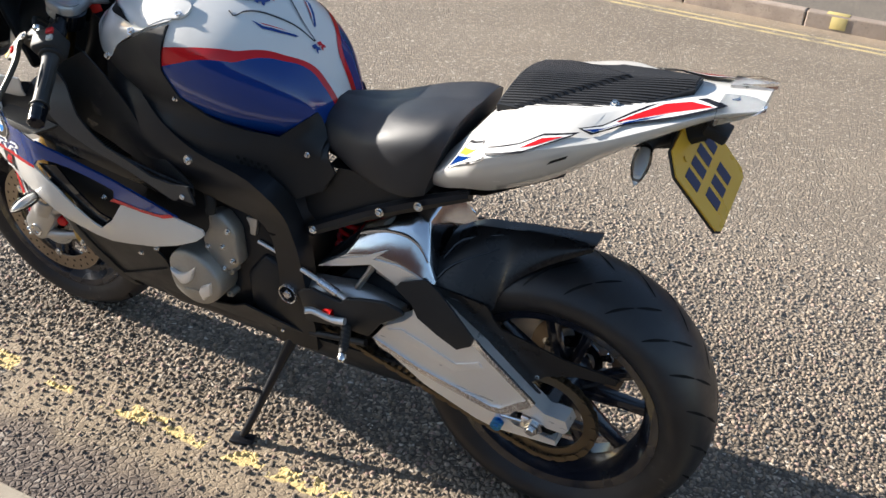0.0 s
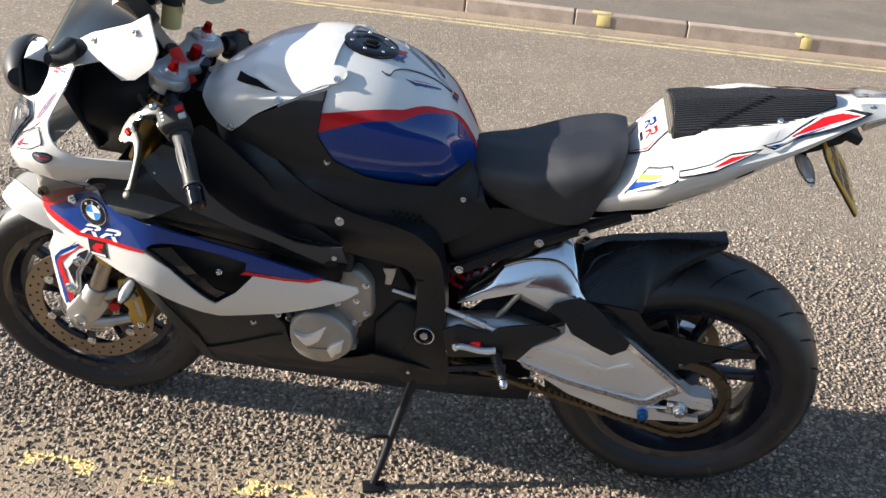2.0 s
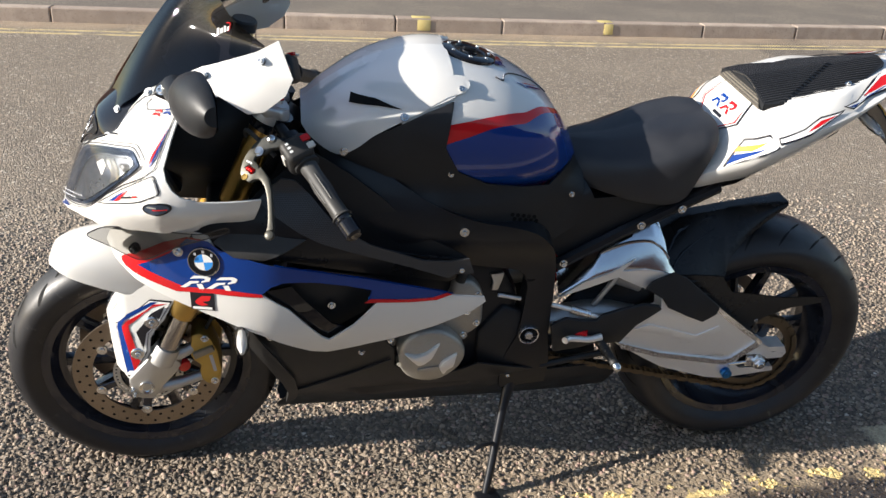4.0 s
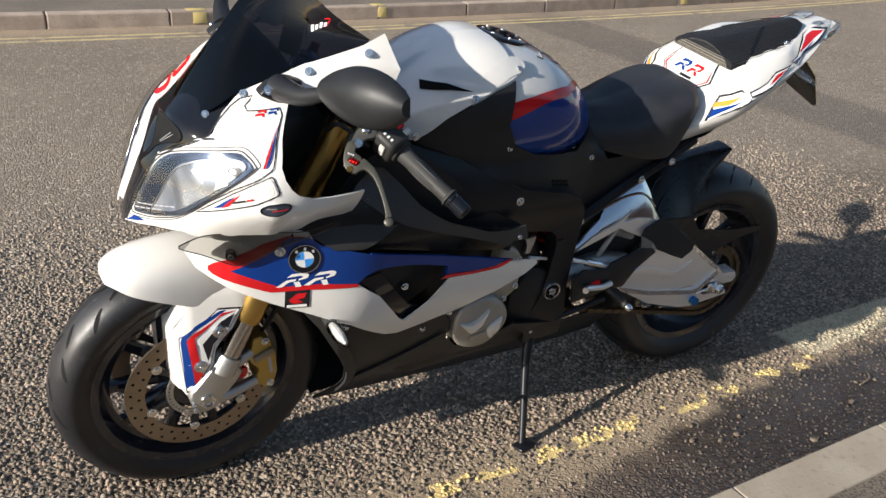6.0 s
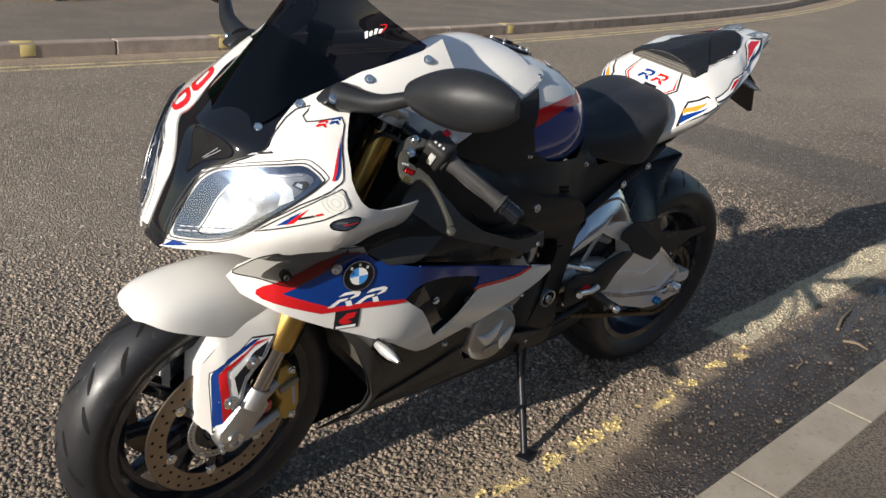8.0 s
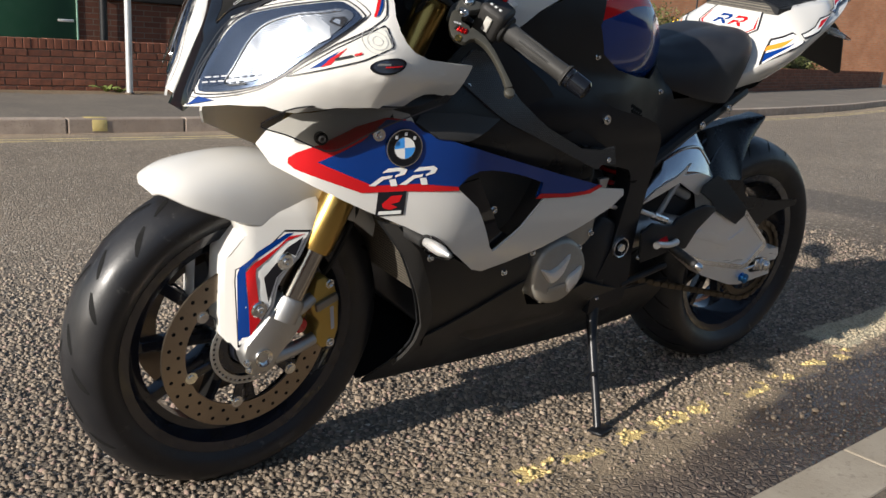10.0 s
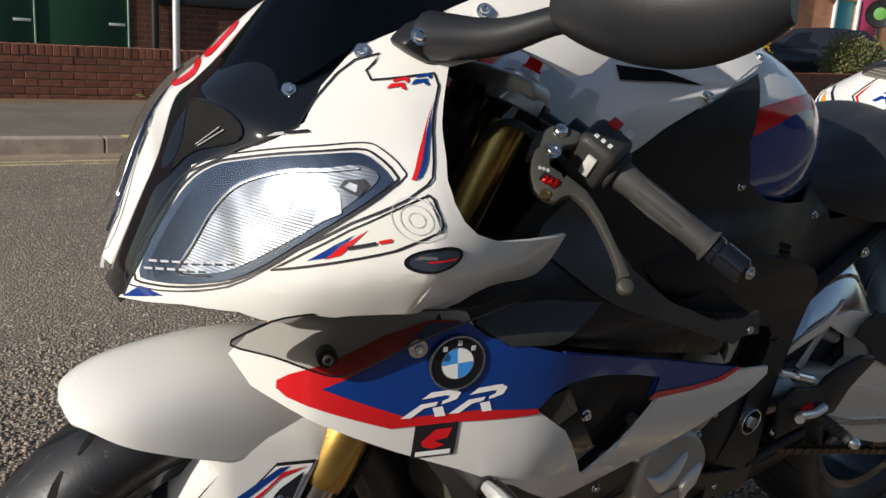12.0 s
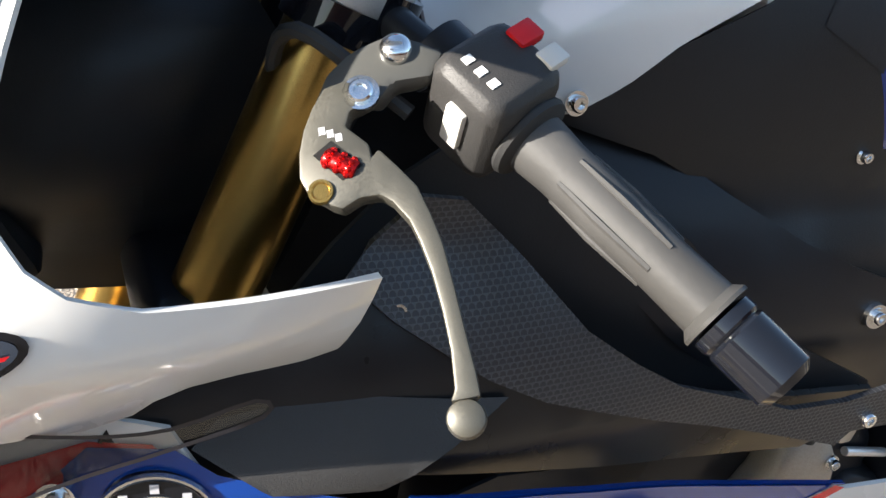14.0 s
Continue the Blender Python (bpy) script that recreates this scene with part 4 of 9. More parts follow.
def edge_k(u, edge):
    top = curve1(TANK_U, TANK_TOP, u)
    return min(0.97, max(0.0, (edge - TANK_LOW) / (top - TANK_LOW)))


AIR_U, AIR_W = [-1.085, -1.071, -1.017, -0.985, -0.947, -0.853, -0.80, -0.775], [0.90, 0.885, 0.862, 0.880, 0.915, 0.968, 0.988, 1.0]
cover = part("airbox_cover", rings([tank_ring(u, edge_k(u, curve1(AIR_U, AIR_W, u)), 0.006) + tank_ring(u, edge_k(u, curve1(AIR_U, AIR_W, u)), 0.001)[::-1] for u in span(-1.085, -0.800, 26)]), WHITE, tank, "white airbox cover in front of the cap")
for _s in (-1, 1):
    lip = smooth_lug([(-0.87, 0.965), (-0.815, 0.987), (-0.785, 0.993), (-0.772, 1.001), (-0.778, 1.011), (-0.81, 1.013), (-0.87, 0.992)])
    bm = shell(lip, left(tank_half), 0.006, 0.012, 0.007)
    part("cover_lug", bm if _s < 0 else flip(bm), WHITE, tank)
    slot = [(-0.992, 0.958), (-0.94, 0.964), (-0.897, 0.964), (-0.945, 0.974), (-0.988, 0.972)]
    bm = shell(slot, left(tank_half), 0.0, 0.012, 0.0085)
    part("intake_slot", bm if _s < 0 else flip(bm), DEEP_BLACK, tank, "dark slot in the cover")
    for bu, bw in ((-0.788, 1.002), (-0.896, 0.956), (-1.006, 0.872)):
        h = tank_half(bu, bw)
        part("cover_bolt", bolt((bu, _s * (h + 0.010), bw), (0.0, _s * 0.7, 0.7 if bw > 0.9 else 0.1), 0.0055), CHROME, tank, "bright panel bolt")
# the flanks are blue up to one line, red up to the next; behind, they leave a narrow white strip over the ridge
def flank_k(u, us, vs, ks):
    """Height share of a paint line: from its share ks in front, from its distance vs to the middle behind."""
    wide = curve1(TANK_U, TANK_WIDE, u)
    behind = curve1(TANK_R[:6], TANK_D[:6], min(1.0, curve1(us, vs, u) / wide))
    front = curve1(us, ks, u)
    t = min(1.0, max(0.0, (u + 0.66) / 0.06))
    return front + (behind - front) * t


LINE_U = [-0.83, -0.775, -0.728, -0.68, -0.645, -0.595, -0.556, -0.534, -0.505]
RED_V, RED_K = [0.17, 0.16, 0.155, 0.138, 0.118, 0.085, 0.040, 0.030, 0.020], [0.63, 0.69, 0.745, 0.80, 0.84, 0.93, 0.97, 0.97, 0.97]
BLUE_V, BLUE_K = [0.17, 0.165, 0.164, 0.151, 0.132, 0.098, 0.054, 0.044, 0.033], [0.48, 0.575, 0.66, 0.72, 0.765, 0.88, 0.94, 0.94, 0.94]


def flank(name, lo, hi, mat, lift, label):
    for s in (-1, 1):
        secs = []
        for u in span(-0.82, -0.504, 48):
            top, wide = curve1(TANK_U, TANK_TOP, u), curve1(TANK_U, TANK_WIDE, u)
            ka, kb = lo(u), hi(u)
            row = []
            for i in range(15):
                k = ka + (kb - ka) * i / 14
                dk = curve1(TANK_D[::-1], TANK_R[::-1], min(1, k + 0.02)) - curve1(TANK_D[::-1], TANK_R[::-1], max(0, k - 0.02))
                nx, nz = (top - TANK_LOW) * 0.04, -wide * dk
                ln = math.hypot(nx, nz) or 1
                row.append(Vector((u, s * (wide * curve1(TANK_D[::-1], TANK_R[::-1], k) + nx / ln * lift), TANK_LOW + (top - TANK_LOW) * k + nz / ln * lift)))
            secs.append(row if s < 0 else row[::-1])
        part(name, rings(secs, closed=False), mat, tank, label)


flank("red_stripe", lambda u: flank_k(u, LINE_U, BLUE_V, BLUE_K), lambda u: flank_k(u, LINE_U, RED_V, RED_K), RED, 0.0016, "red stripe over the blue flank")
flank("blue_flank", lambda u: 0.02, lambda u: flank_k(u, LINE_U, BLUE_V, BLUE_K), BLUE, 0.0016, "glossy deep blue flank")


def cover_half(u, w):
    """Black covers between tank and frame."""
    hi = tank_half(u, max(w, 0.80)) + 0.003
    lo = curve1([-1.06, -0.95, -0.80, -0.70, -0.60, -0.52], [0.10, 0.165, 0.180, 0.172, 0.140, 0.115], u)
    t = min(1.0, max(0.0, (w - 0.76) / 0.08))
    t = t * t * (3 - 2 * t)
    return lo + (hi - lo) * t


INLAY = plastic("fine_textured_black", (0.016, 0.016, 0.018), 0.5, 160, 0.5)
_cov = [(-1.02, 0.860), (-0.985, 0.878), (-0.95, 0.912), (-0.853, 0.965), (-0.803, 0.984), (-0.817, 0.90), (-0.787, 0.846), (-0.727, 0.815), (-0.65, 0.800), (-0.587, 0.793), (-0.528, 0.84), (-0.50, 0.79), (-0.47, 0.74), (-0.50, 0.69), (-0.56, 0.66), (-0.64, 0.705), (-0.745, 0.742), (-0.84, 0.78), (-0.95, 0.84)]
for _s in (-1, 1):
    bm = shell(_cov, left(cover_half), 0.004, 0.018, 0.002)
    sc = part("side_cover", bm if _s < 0 else flip(bm), MATT_BLACK, tank, "matt black side cover")
    bm = shell([(-0.853, 0.963), (-0.806, 0.982), (-0.816, 0.90), (-0.865, 0.928)], left(cover_half), 0.0, 0.018, 0.0026)
    part("grip_inlay", bm if _s < 0 else flip(bm), INLAY, sc, "scale textured inlay")
    for bu, bw in ((-0.53, 0.765), (-0.80, 0.84)):
        part("cover_screw", bolt((bu, _s * (cover_half(bu, bw) + 0.003), bw), (0, _s, 0), 0.0042), CHROME, sc)
    hexes = []
    for i in range(5):
        for j in range(3):
            cx, cz = -0.665 + 0.013 * i + 0.006 * (j % 2), 0.722 + 0.011 * j - 0.004 * i
            hexes.append(lathe([(0.0001, 0.0), (0.0048, 0.0)], (cx, _s * (cover_half(cx, cz) + 0.0035), cz), (0, _s, 0), 6, caps=False))
    part("vent_grille", join(*hexes), DEEP_BLACK, sc, "small hexagonal vent")

# filler cap
def tank_tilt(u):
    return math.atan2(curve1(TANK_U, TANK_TOP, u + 0.03) - curve1(TANK_U, TANK_TOP, u - 0.03), 0.06)


_ct = tank_tilt(-0.752)
_cn = Vector((-math.sin(_ct), 0, math.cos(_ct)))
_cc = Vector((-0.752, 0, curve1(TANK_U, TANK_TOP, -0.752) - 0.004))
capm = part("filler_cap", lathe([(0.0001, 0.010), (0.017, 0.010), (0.018, 0.006), (0.032, 0.006), (0.034, 0.0095), (0.050, 0.0095), (0.056, 0.007), (0.057, -0.006)], _cc, _cn, 48), GLOSS_BLACK, tank, "black bolted filler cap")
_x, _y, _z = frame_of(_cn)
for _k in range(7):
    _a = 2 * math.pi * _k / 7 + 0.2
    part("cap_bolt", bolt(_cc + (_x * math.cos(_a) + _y * math.sin(_a)) * 0.043 + _cn * 0.009, _cn, 0.0035, 0.003), CHROME, capm)
part("cap_handle", block((0.026, 0.007, 0.008), Matrix.Translation(_cc + _cn * 0.012) @ Matrix.Rotation(-_ct, 4, "Y"), 0.003), MATT_BLACK, capm)


# tank-top decals lie over the ridge behind the cap
def tank_top_fn(u, v):
    top, wide = curve1(TANK_U, TANK_TOP, u), curve1(TANK_U, TANK_WIDE, u)
    k = curve1(TANK_R[:6], TANK_D[:6], min(0.98, abs(v) / wide))
    return (u, v, TANK_LOW + (top - TANK_LOW) * k)


def top_decal(outline, mat, lift, label=""):
    bm = shell(outline, tank_top_fn, 0.0, 0.012, 0.0)
    for v in bm.verts:
        v.co.z += lift
    part("tank_decal", bm, mat, tank, label)


def ridge_line(pts, r, mat, both=True):
    for s in ((1, -1) if both else (1,)):
        q = [Vector(tank_top_fn(a, s * b)) + Vector((0, 0, 0.0016)) for a, b in pts]
        part("tank_decal_line", tube(q, r, 6, 5), mat, tank)


for _o, _r, _m in ((0.0, 0.0011, DECAL_BLACK), (0.004, 0.0009, DECAL_GREY)):
    ridge_line([(-0.712, 0.088 - _o), (-0.697, 0.092 - _o), (-0.690, 0.070 - _o), (-0.672, 0.048 - _o), (-0.640, 0.026 - _o), (-0.612, 0.010 - _o * 0.4), (-0.582, 0.0015)], _r, _m)
for _s in (-1, 1):
    for _o, _m, _l in (([(-0.668, 0.078), (-0.655, 0.072), (-0.600, 0.026), (-0.602, 0.034), (-0.622, 0.058), (-0.645, 0.078)], BLUE, 0.0014), ([(-0.665, 0.076), (-0.655, 0.0725), (-0.606, 0.032), (-0.622, 0.050), (-0.648, 0.072)], DECAL_WHITE, 0.0019), ([(-0.660, 0.0735), (-0.655, 0.0715), (-0.612, 0.037), (-0.624, 0.049), (-0.648, 0.069)], RED, 0.0024)):
        top_decal([(a, _s * b) for a, b in (_o if _s > 0 else _o[::-1])], _m, _l)
for _j, _m in ((0, BLUE), (1, RED)):
    for _u in (-0.688, -0.572):
        _v0, _g = -0.030 + 0.030 * _j, 1.0 if _u < -0.6 else 0.55
        top_decal([(_u + a * _g, (_v0 + b) * _g) for a, b in ((-0.012, 0.0), (-0.012, 0.022), (-0.002, 0.022), (0.0, 0.028), (0.008, 0.028), (0.005, 0.014), (0.012, 0.004), (0.004, 0.004), (-0.002, 0.012), (-0.002, 0.0))], _m, 0.0022, "slanted two-colour emblem")

# seat
SEAT_UB, SEAT_UT = [-0.600, -0.54, -0.47, -0.40, -0.34, -0.300, -0.275], [-0.530, -0.48, -0.43, -0.385, -0.322, -0.255, -0.218]
SEAT_WB, SEAT_WT = [0.795, 0.782, 0.765, 0.750, 0.743, 0.742, 0.748], [0.848, 0.853, 0.859, 0.872, 0.890, 0.903, 0.906]
SEAT_HB, SEAT_HT = [0.045, 0.075, 0.105, 0.128, 0.135, 0.130, 0.120], [0.020, 0.045, 0.065, 0.085, 0.105, 0.112, 0.100]
_secs = []
_kn = [0, 1, 2, 3, 4, 5, 6]
for _t in span(0, 6, 36):
    ub, ut, wb, wt, hb, ht = (curve1(_kn, q, _t) for q in (SEAT_UB, SEAT_UT, SEAT_WB, SEAT_WT, SEAT_HB, SEAT_HT))
    prof = [(hb * 0.96, 0.0), (hb, 0.10), (hb * 1.02, 0.35), (hb * 0.75 + ht * 0.3, 0.70), (ht, 0.90), (ht * 0.7, 0.985), (ht * 0.3, 1.0), (0, 0.985)]
    prof = [(p.x, p.z) for p in spline([(a, 0, b) for a, b in prof], 3)]
    ring = [Vector((ub + (ut - ub) * h, -a, wb + (wt - wb) * h)) for a, h in prof]
    ring += [Vector((p.x, -p.y, p.z)) for p in ring[-2::-1]]
    _secs.append(ring)
seat = part("seat", bevel(rings(_secs), 0.012, 3, 60), SEAT, bike, "black vinyl rider seat")

# tail
TAIL_U = [-0.305, -0.25, -0.20, -0.14, -0.04, 0.05, 0.12, 0.20, 0.262]
TAIL_TOP = [0.772, 0.828, 0.885, 0.952, 0.980, 0.998, 1.012, 1.024, 1.030]
TAIL_SH = [0.768, 0.806, 0.846, 0.893, 0.932, 0.960, 0.988, 1.014, 1.024]
TAIL_SV = [0.085, 0.116, 0.146, 0.180, 0.166, 0.142, 0.116, 0.072, 0.045]
TAIL_B = [0.750, 0.762, 0.782, 0.797, 0.846, 0.912, 0.958, 1.000, 1.018]
TAIL_BV = [0.070, 0.092, 0.106, 0.108, 0.102, 0.095, 0.084, 0.058, 0.034]


def tail_deck(u):
    """Half width of the flat top."""
    return min(curve1([-0.305, -0.20, -0.14, 0.006, 0.08, 0.155, 0.262], [0.06, 0.090, 0.102, 0.122, 0.080, 0.042, 0.03], u), curve1(TAIL_U, TAIL_SV, u) * 0.92)


def tail_half(u, w):
    sh, sv, b, bv, top = (curve1(TAIL_U, q, u) for q in (TAIL_SH, TAIL_SV, TAIL_B, TAIL_BV, TAIL_TOP))
    if w <= sh:
        t = min(1.0, max(0.0, (w - b) / max(0.01, sh - b)))
        return bv + (sv - bv) * math.sin(t * math.pi / 2)
    t = min(1.0, (w - sh) / max(0.01, top - sh))
    return sv + (tail_deck(u) - sv) * t


_secs = []
for _u in span(-0.305, 0.262, 44):
    sh, sv, b, bv, top = (curve1(TAIL_U, q, _u) for q in (TAIL_SH, TAIL_SV, TAIL_B, TAIL_BV, TAIL_TOP))
    k = tail_deck(_u)
    prof = [(bv * 0.4, b - 0.004), (bv, b)] + [(bv + (sv - bv) * math.sin(t * math.pi / 2), b + (sh - b) * t) for t in (0.25, 0.5, 0.75, 0.92)] + [(sv, sh), (sv - 0.004, sh + (top - sh) * 0.12), (k + (sv - k) * 0.5, sh + (top - sh) * 0.5), (k + 0.003, top - 0.004), (k - 0.006, top - 0.001), (0, top)]
    ring = [Vector((_u, -a, w)) for a, w in prof]
    ring += [Vector((p.x, -p.y, p.z)) for p in ring[-2::-1]]
    _secs.append(ring)
tail = new("tail_unit")
tail.parent = bike
tagged(tail, "white tail unit with a ribbed black cover")
part("tail_shell", rings(_secs), WHITE, tail, "pearl white tail cowl")


def tail_top(u):
    return curve1(TAIL_U, TAIL_TOP, u)


# ribbed pad: a carrier and its ribs
def pad_half(u):
    if u < 0.006:
        return 0.104 + 0.025 * (u + 0.145) / 0.151
    return 0.129 - 0.103 * (u - 0.006) / 0.149


def pad_top(u, v):
    """Crowned deck whose front wedge stands a step higher."""
    edge = curve1([-0.145, 0.006, 0.155], [0.955, 0.979, 1.026], u)
    crown = curve1([-0.145, -0.10, 0.0, 0.08, 0.155], [0.974, 0.984, 1.000, 1.018, 1.032], u)
    k = min(1.0, abs(v) / pad_half(u))
    step = min(1.0, max(0.0, (-0.105 + (0.112 - abs(v)) * 1.35 - u) / 0.006))
    return edge + (crown - edge) * (1 - k ** 1.6) + 0.006 * step


_secs = []
for _u in span(-0.145, 0.155, 60):
    hw = pad_half(_u)
    ring = [Vector((_u, -hw, pad_top(_u, hw) - 0.014))] + [Vector((_u, hw * t, pad_top(_u, hw * t))) for t in span(-1, 1, 36)] + [Vector((_u, hw, pad_top(_u, hw) - 0.014))]
    _secs.append(ring)
pad = part("pad", rings(_secs), MATT_BLACK, tail, "black ribbed pillion cover")
for _k in range(35):
    v = -0.119 + 0.007 * _k
    pts = [(_u, v, pad_top(_u, v) + 0.0006) for _u in span(-0.142, 0.152, 60) if abs(v) < pad_half(_u) - 0.004]
    if len(pts) > 2:
        part("rib", tube(pts, 0.0021, 6), RIB, pad)
part("pad_bolt", bolt((0.047, -0.082, pad_top(0.047, 0.082) + 0.003), (0, -0.4, 1), 0.005), CHROME, pad)
part("mesh_front", shell([(-0.100, 0.0), (-0.082, 0.014), (-0.045, 0.030), (0.0, 0.036), (0.045, 0.030), (0.082, 0.014), (0.100, 0.0)], lambda p, q: (-0.153 + q * 0.30, p, tail_top(-0.150) + 0.004 + q * 1.0), 0.0, 0.01, 0.002), MESH_DARK, pad, "dark mesh insert")

stack(tail, left(tail_half), [
    ("side_decal_edge", [(-0.218, 0.832), (-0.178, 0.893), (-0.140, 0.915), (-0.128, 0.898), (-0.165, 0.872)], DECAL_BLACK, "black edged side flash"),
    ("side_decal_field", [(-0.213, 0.835), (-0.178, 0.889), (-0.142, 0.911), (-0.132, 0.898), (-0.166, 0.875)], DECAL_WHITE, ""),
    ("side_decal_orange", [(-0.196, 0.864), (-0.188, 0.876), (-0.146, 0.902), (-0.172, 0.878)], ORANGE, "red flash"),
    ("side_decal_blue", [(-0.211, 0.839), (-0.198, 0.859), (-0.150, 0.892), (-0.168, 0.876)], BLUE, "blue flash"),
    ("mid_decal_edge", [(-0.128, 0.912), (-0.074, 0.932), (-0.040, 0.952), (0.016, 0.966), (0.004, 0.958), (-0.066, 0.922), (-0.128, 0.902)], DECAL_BLACK, "thin black edged flash"),
    ("mid_decal_field", [(-0.126, 0.910), (-0.074, 0.930), (-0.040, 0.949), (0.006, 0.961), (-0.064, 0.925), (-0.126, 0.905)], DECAL_WHITE, ""),
    ("mid_decal_red", [(-0.072, 0.926), (-0.040, 0.946), (-0.006, 0.956), (-0.050, 0.934)], RED, "red flash"),
    ("rear_decal_edge", [(0.010, 0.970), (0.045, 0.978), (0.081, 0.996), (0.119, 1.012), (0.16, 1.020), (0.215, 1.020), (0.145, 0.999), (0.08, 0.982), (0.033, 0.964)], DECAL_BLACK, "black edged rear flash"),
    ("rear_decal_field", [(0.016, 0.970), (0.045, 0.976), (0.081, 0.993), (0.119, 1.009), (0.16, 1.017), (0.200, 1.017), (0.145, 1.001), (0.08, 0.984), (0.035, 0.967)], DECAL_WHITE, ""),
    ("rear_decal_red", [(0.062, 0.982), (0.090, 0.995), (0.122, 1.007), (0.16, 1.014), (0.195, 1.016), (0.14, 1.003), (0.10, 0.992)], RED, "red flash"),
    ("rear_decal_blue", [(0.020, 0.969), (0.05, 0.974), (0.10, 0.991), (0.14, 1.002), (0.08, 0.985), (0.037, 0.968)], BLUE, "blue flash"),
    ("vent_slot", [(-0.030, 0.910), (0.000, 0.927), (0.004, 0.934), (-0.022, 0.920)], DEEP_BLACK, "narrow dark slot"),
], 0.02)


def tail_front(p, q):
    """The sloping face behind the seat: p across, q up."""
    u = -0.215 + q * 0.66
    return (u, p, curve1(TAIL_U, TAIL_TOP, u))


def front_decal(outline, mat, lift, label=""):
    bm = shell(outline, tail_front, 0.0, 0.014, 0.0)
    for v in bm.verts:
        v.co += Vector((-0.7, 0, 0.7)) * lift
    part("face_decal", bm, mat, tail, label)


_hexa = [(-0.040, 0.006), (0.040, 0.006), (0.088, 0.050), (0.066, 0.106), (-0.066, 0.106), (-0.088, 0.050)]
front_decal(_hexa, DECAL_BLACK, 0.0016, "six-sided black outline")
front_decal(shift(_hexa, (0, 0.056), 0.95), WHITE, 0.0022)
for _s in (-1, 1):
    front_decal([(_s * 0.036, 0.011), (_s * 0.080, 0.050), (_s * 0.064, 0.092), (_s * 0.074, 0.050), (_s * 0.038, 0.016)], RED, 0.0028, "thin red flash")
for _j, _m in ((0, BLUE), (1, RED)):
    _p0 = -0.046 + 0.044 * _j
    for _o in ([(0.0, 0.050), (0.010, 0.064), (0.026, 0.064), (0.026, 0.059), (0.016, 0.058), (0.009, 0.050)], [(0.010, 0.068), (0.016, 0.078), (0.042, 0.078), (0.046, 0.071), (0.040, 0.062), (0.028, 0.060), (0.030, 0.064), (0.036, 0.067), (0.036, 0.071), (0.030, 0.072)], [(0.022, 0.058), (0.031, 0.060), (0.040, 0.049), (0.030, 0.049)]):
        front_decal([(-(_p0 + a), b) for a, b in _o], _m, 0.0028, "slanted two-colour emblem")
front_decal([(0.012, 0.036), (-0.028, 0.036), (-0.028, 0.043), (0.012, 0.043)], DECAL_BLACK, 0.0028, "plain dark bar")

# tail lamp, plate bracket, indicators and plate
for _s in (-1, 1):
    part("tail_lens", rings([[Vector((u, _s * (c + a * hw), w + b * hh)) for a, b in ((-1, -1), (1, -1), (1, 0.6), (0.4, 1), (-1, 1))] for u, c, w, hw, hh in ((0.20, 0.045, 1.012, 0.030, 0.016), (0.235, 0.046, 1.024, 0.024, 0.011), (0.268, 0.047, 1.032, 0.008, 0.004))]), CLEAR, tail, "clear tail lamp lens")
part("lamp_insert", block((0.05, 0.07, 0.018), pose(0.205, 0, 1.012, 0, -14, 0), 0.004), CHROME, tail)
holder = new("plate_bracket")
holder.parent = bike
part("bracket_arm", tube([(0.03, 0.0, 0.915), (0.12, -0.005, 0.935), (0.185, -0.01, 0.965), (0.20, -0.012, 0.955)], [0.030, 0.030, 0.026, 0.018], 10, 4, 0.5), MATT_BLACK, holder, "short black plate bracket")
part("plate_lamp", block((0.04, 0.05, 0.02), pose(0.200, -0.012, 0.962, 0, 20, 0), 0.005), MATT_BLACK, holder)
_px = Vector((0.617, 0.196, -0.76)).normalized()
_py = Vector((0, 0.974, 0.228))
_py = (_py - _px * _py.dot(_px)).normalized()
_pm = Matrix.Translation((0.197, -0.018, 0.894)) @ Matrix((_px, _py, _px.cross(_py))).transposed().to_4x4()
def plate_poly(w, h, c):
    return [(-h, -w + c), (-h + c, -w), (h - c * 0.4, -w), (h, -w + c * 0.4), (h, w - c * 0.4), (h - c * 0.4, w), (-h + c, w), (-h, w - c)]
def flat_plate(poly, z0, z1):
    bm = bmesh.new()
    A, B = [bm.verts.new((p[0], p[1], z0)) for p in poly], [bm.verts.new((p[0], p[1], z1)) for p in poly]
    bm.faces.new(A[::-1]); bm.faces.new(B)
    for i in range(len(A)):
        j = (i + 1) % len(A)
        bm.faces.new((A[i], A[j], B[j], B[i]))
    bm.transform(_pm)
    return bm
PLATE_YELLOW = plastic("yellow_plate", (0.72, 0.42, 0.05), 0.3, 300, 0.02, 0.0)
plate = part("number_plate", flat_plate(plate_poly(0.080, 0.080, 0.03), -0.002, 0.001), PLATE_YELLOW, holder, "yellow number plate with plain dark bars")
part("plate_back", flat_plate(plate_poly(0.082, 0.082, 0.03), -0.006, -0.0022), MATT_BLACK, plate)
for _x0 in (-0.036, 0.018):
    for _k in range(4 if _x0 < 0 else 3):
        _y0 = -0.062 + 0.032 * _k + (0.014 if _x0 > 0 else 0)
        part("plate_bar", flat_plate([(_x0, _y0), (_x0 + 0.036, _y0), (_x0 + 0.036, _y0 + 0.022), (_x0, _y0 + 0.022)], 0.0012, 0.0018), plastic("dark_blue_ink", (0.02, 0.03, 0.09), 0.4) if _k == 0 and _x0 < 0 else bpy.data.materials["dark_blue_ink"], plate)
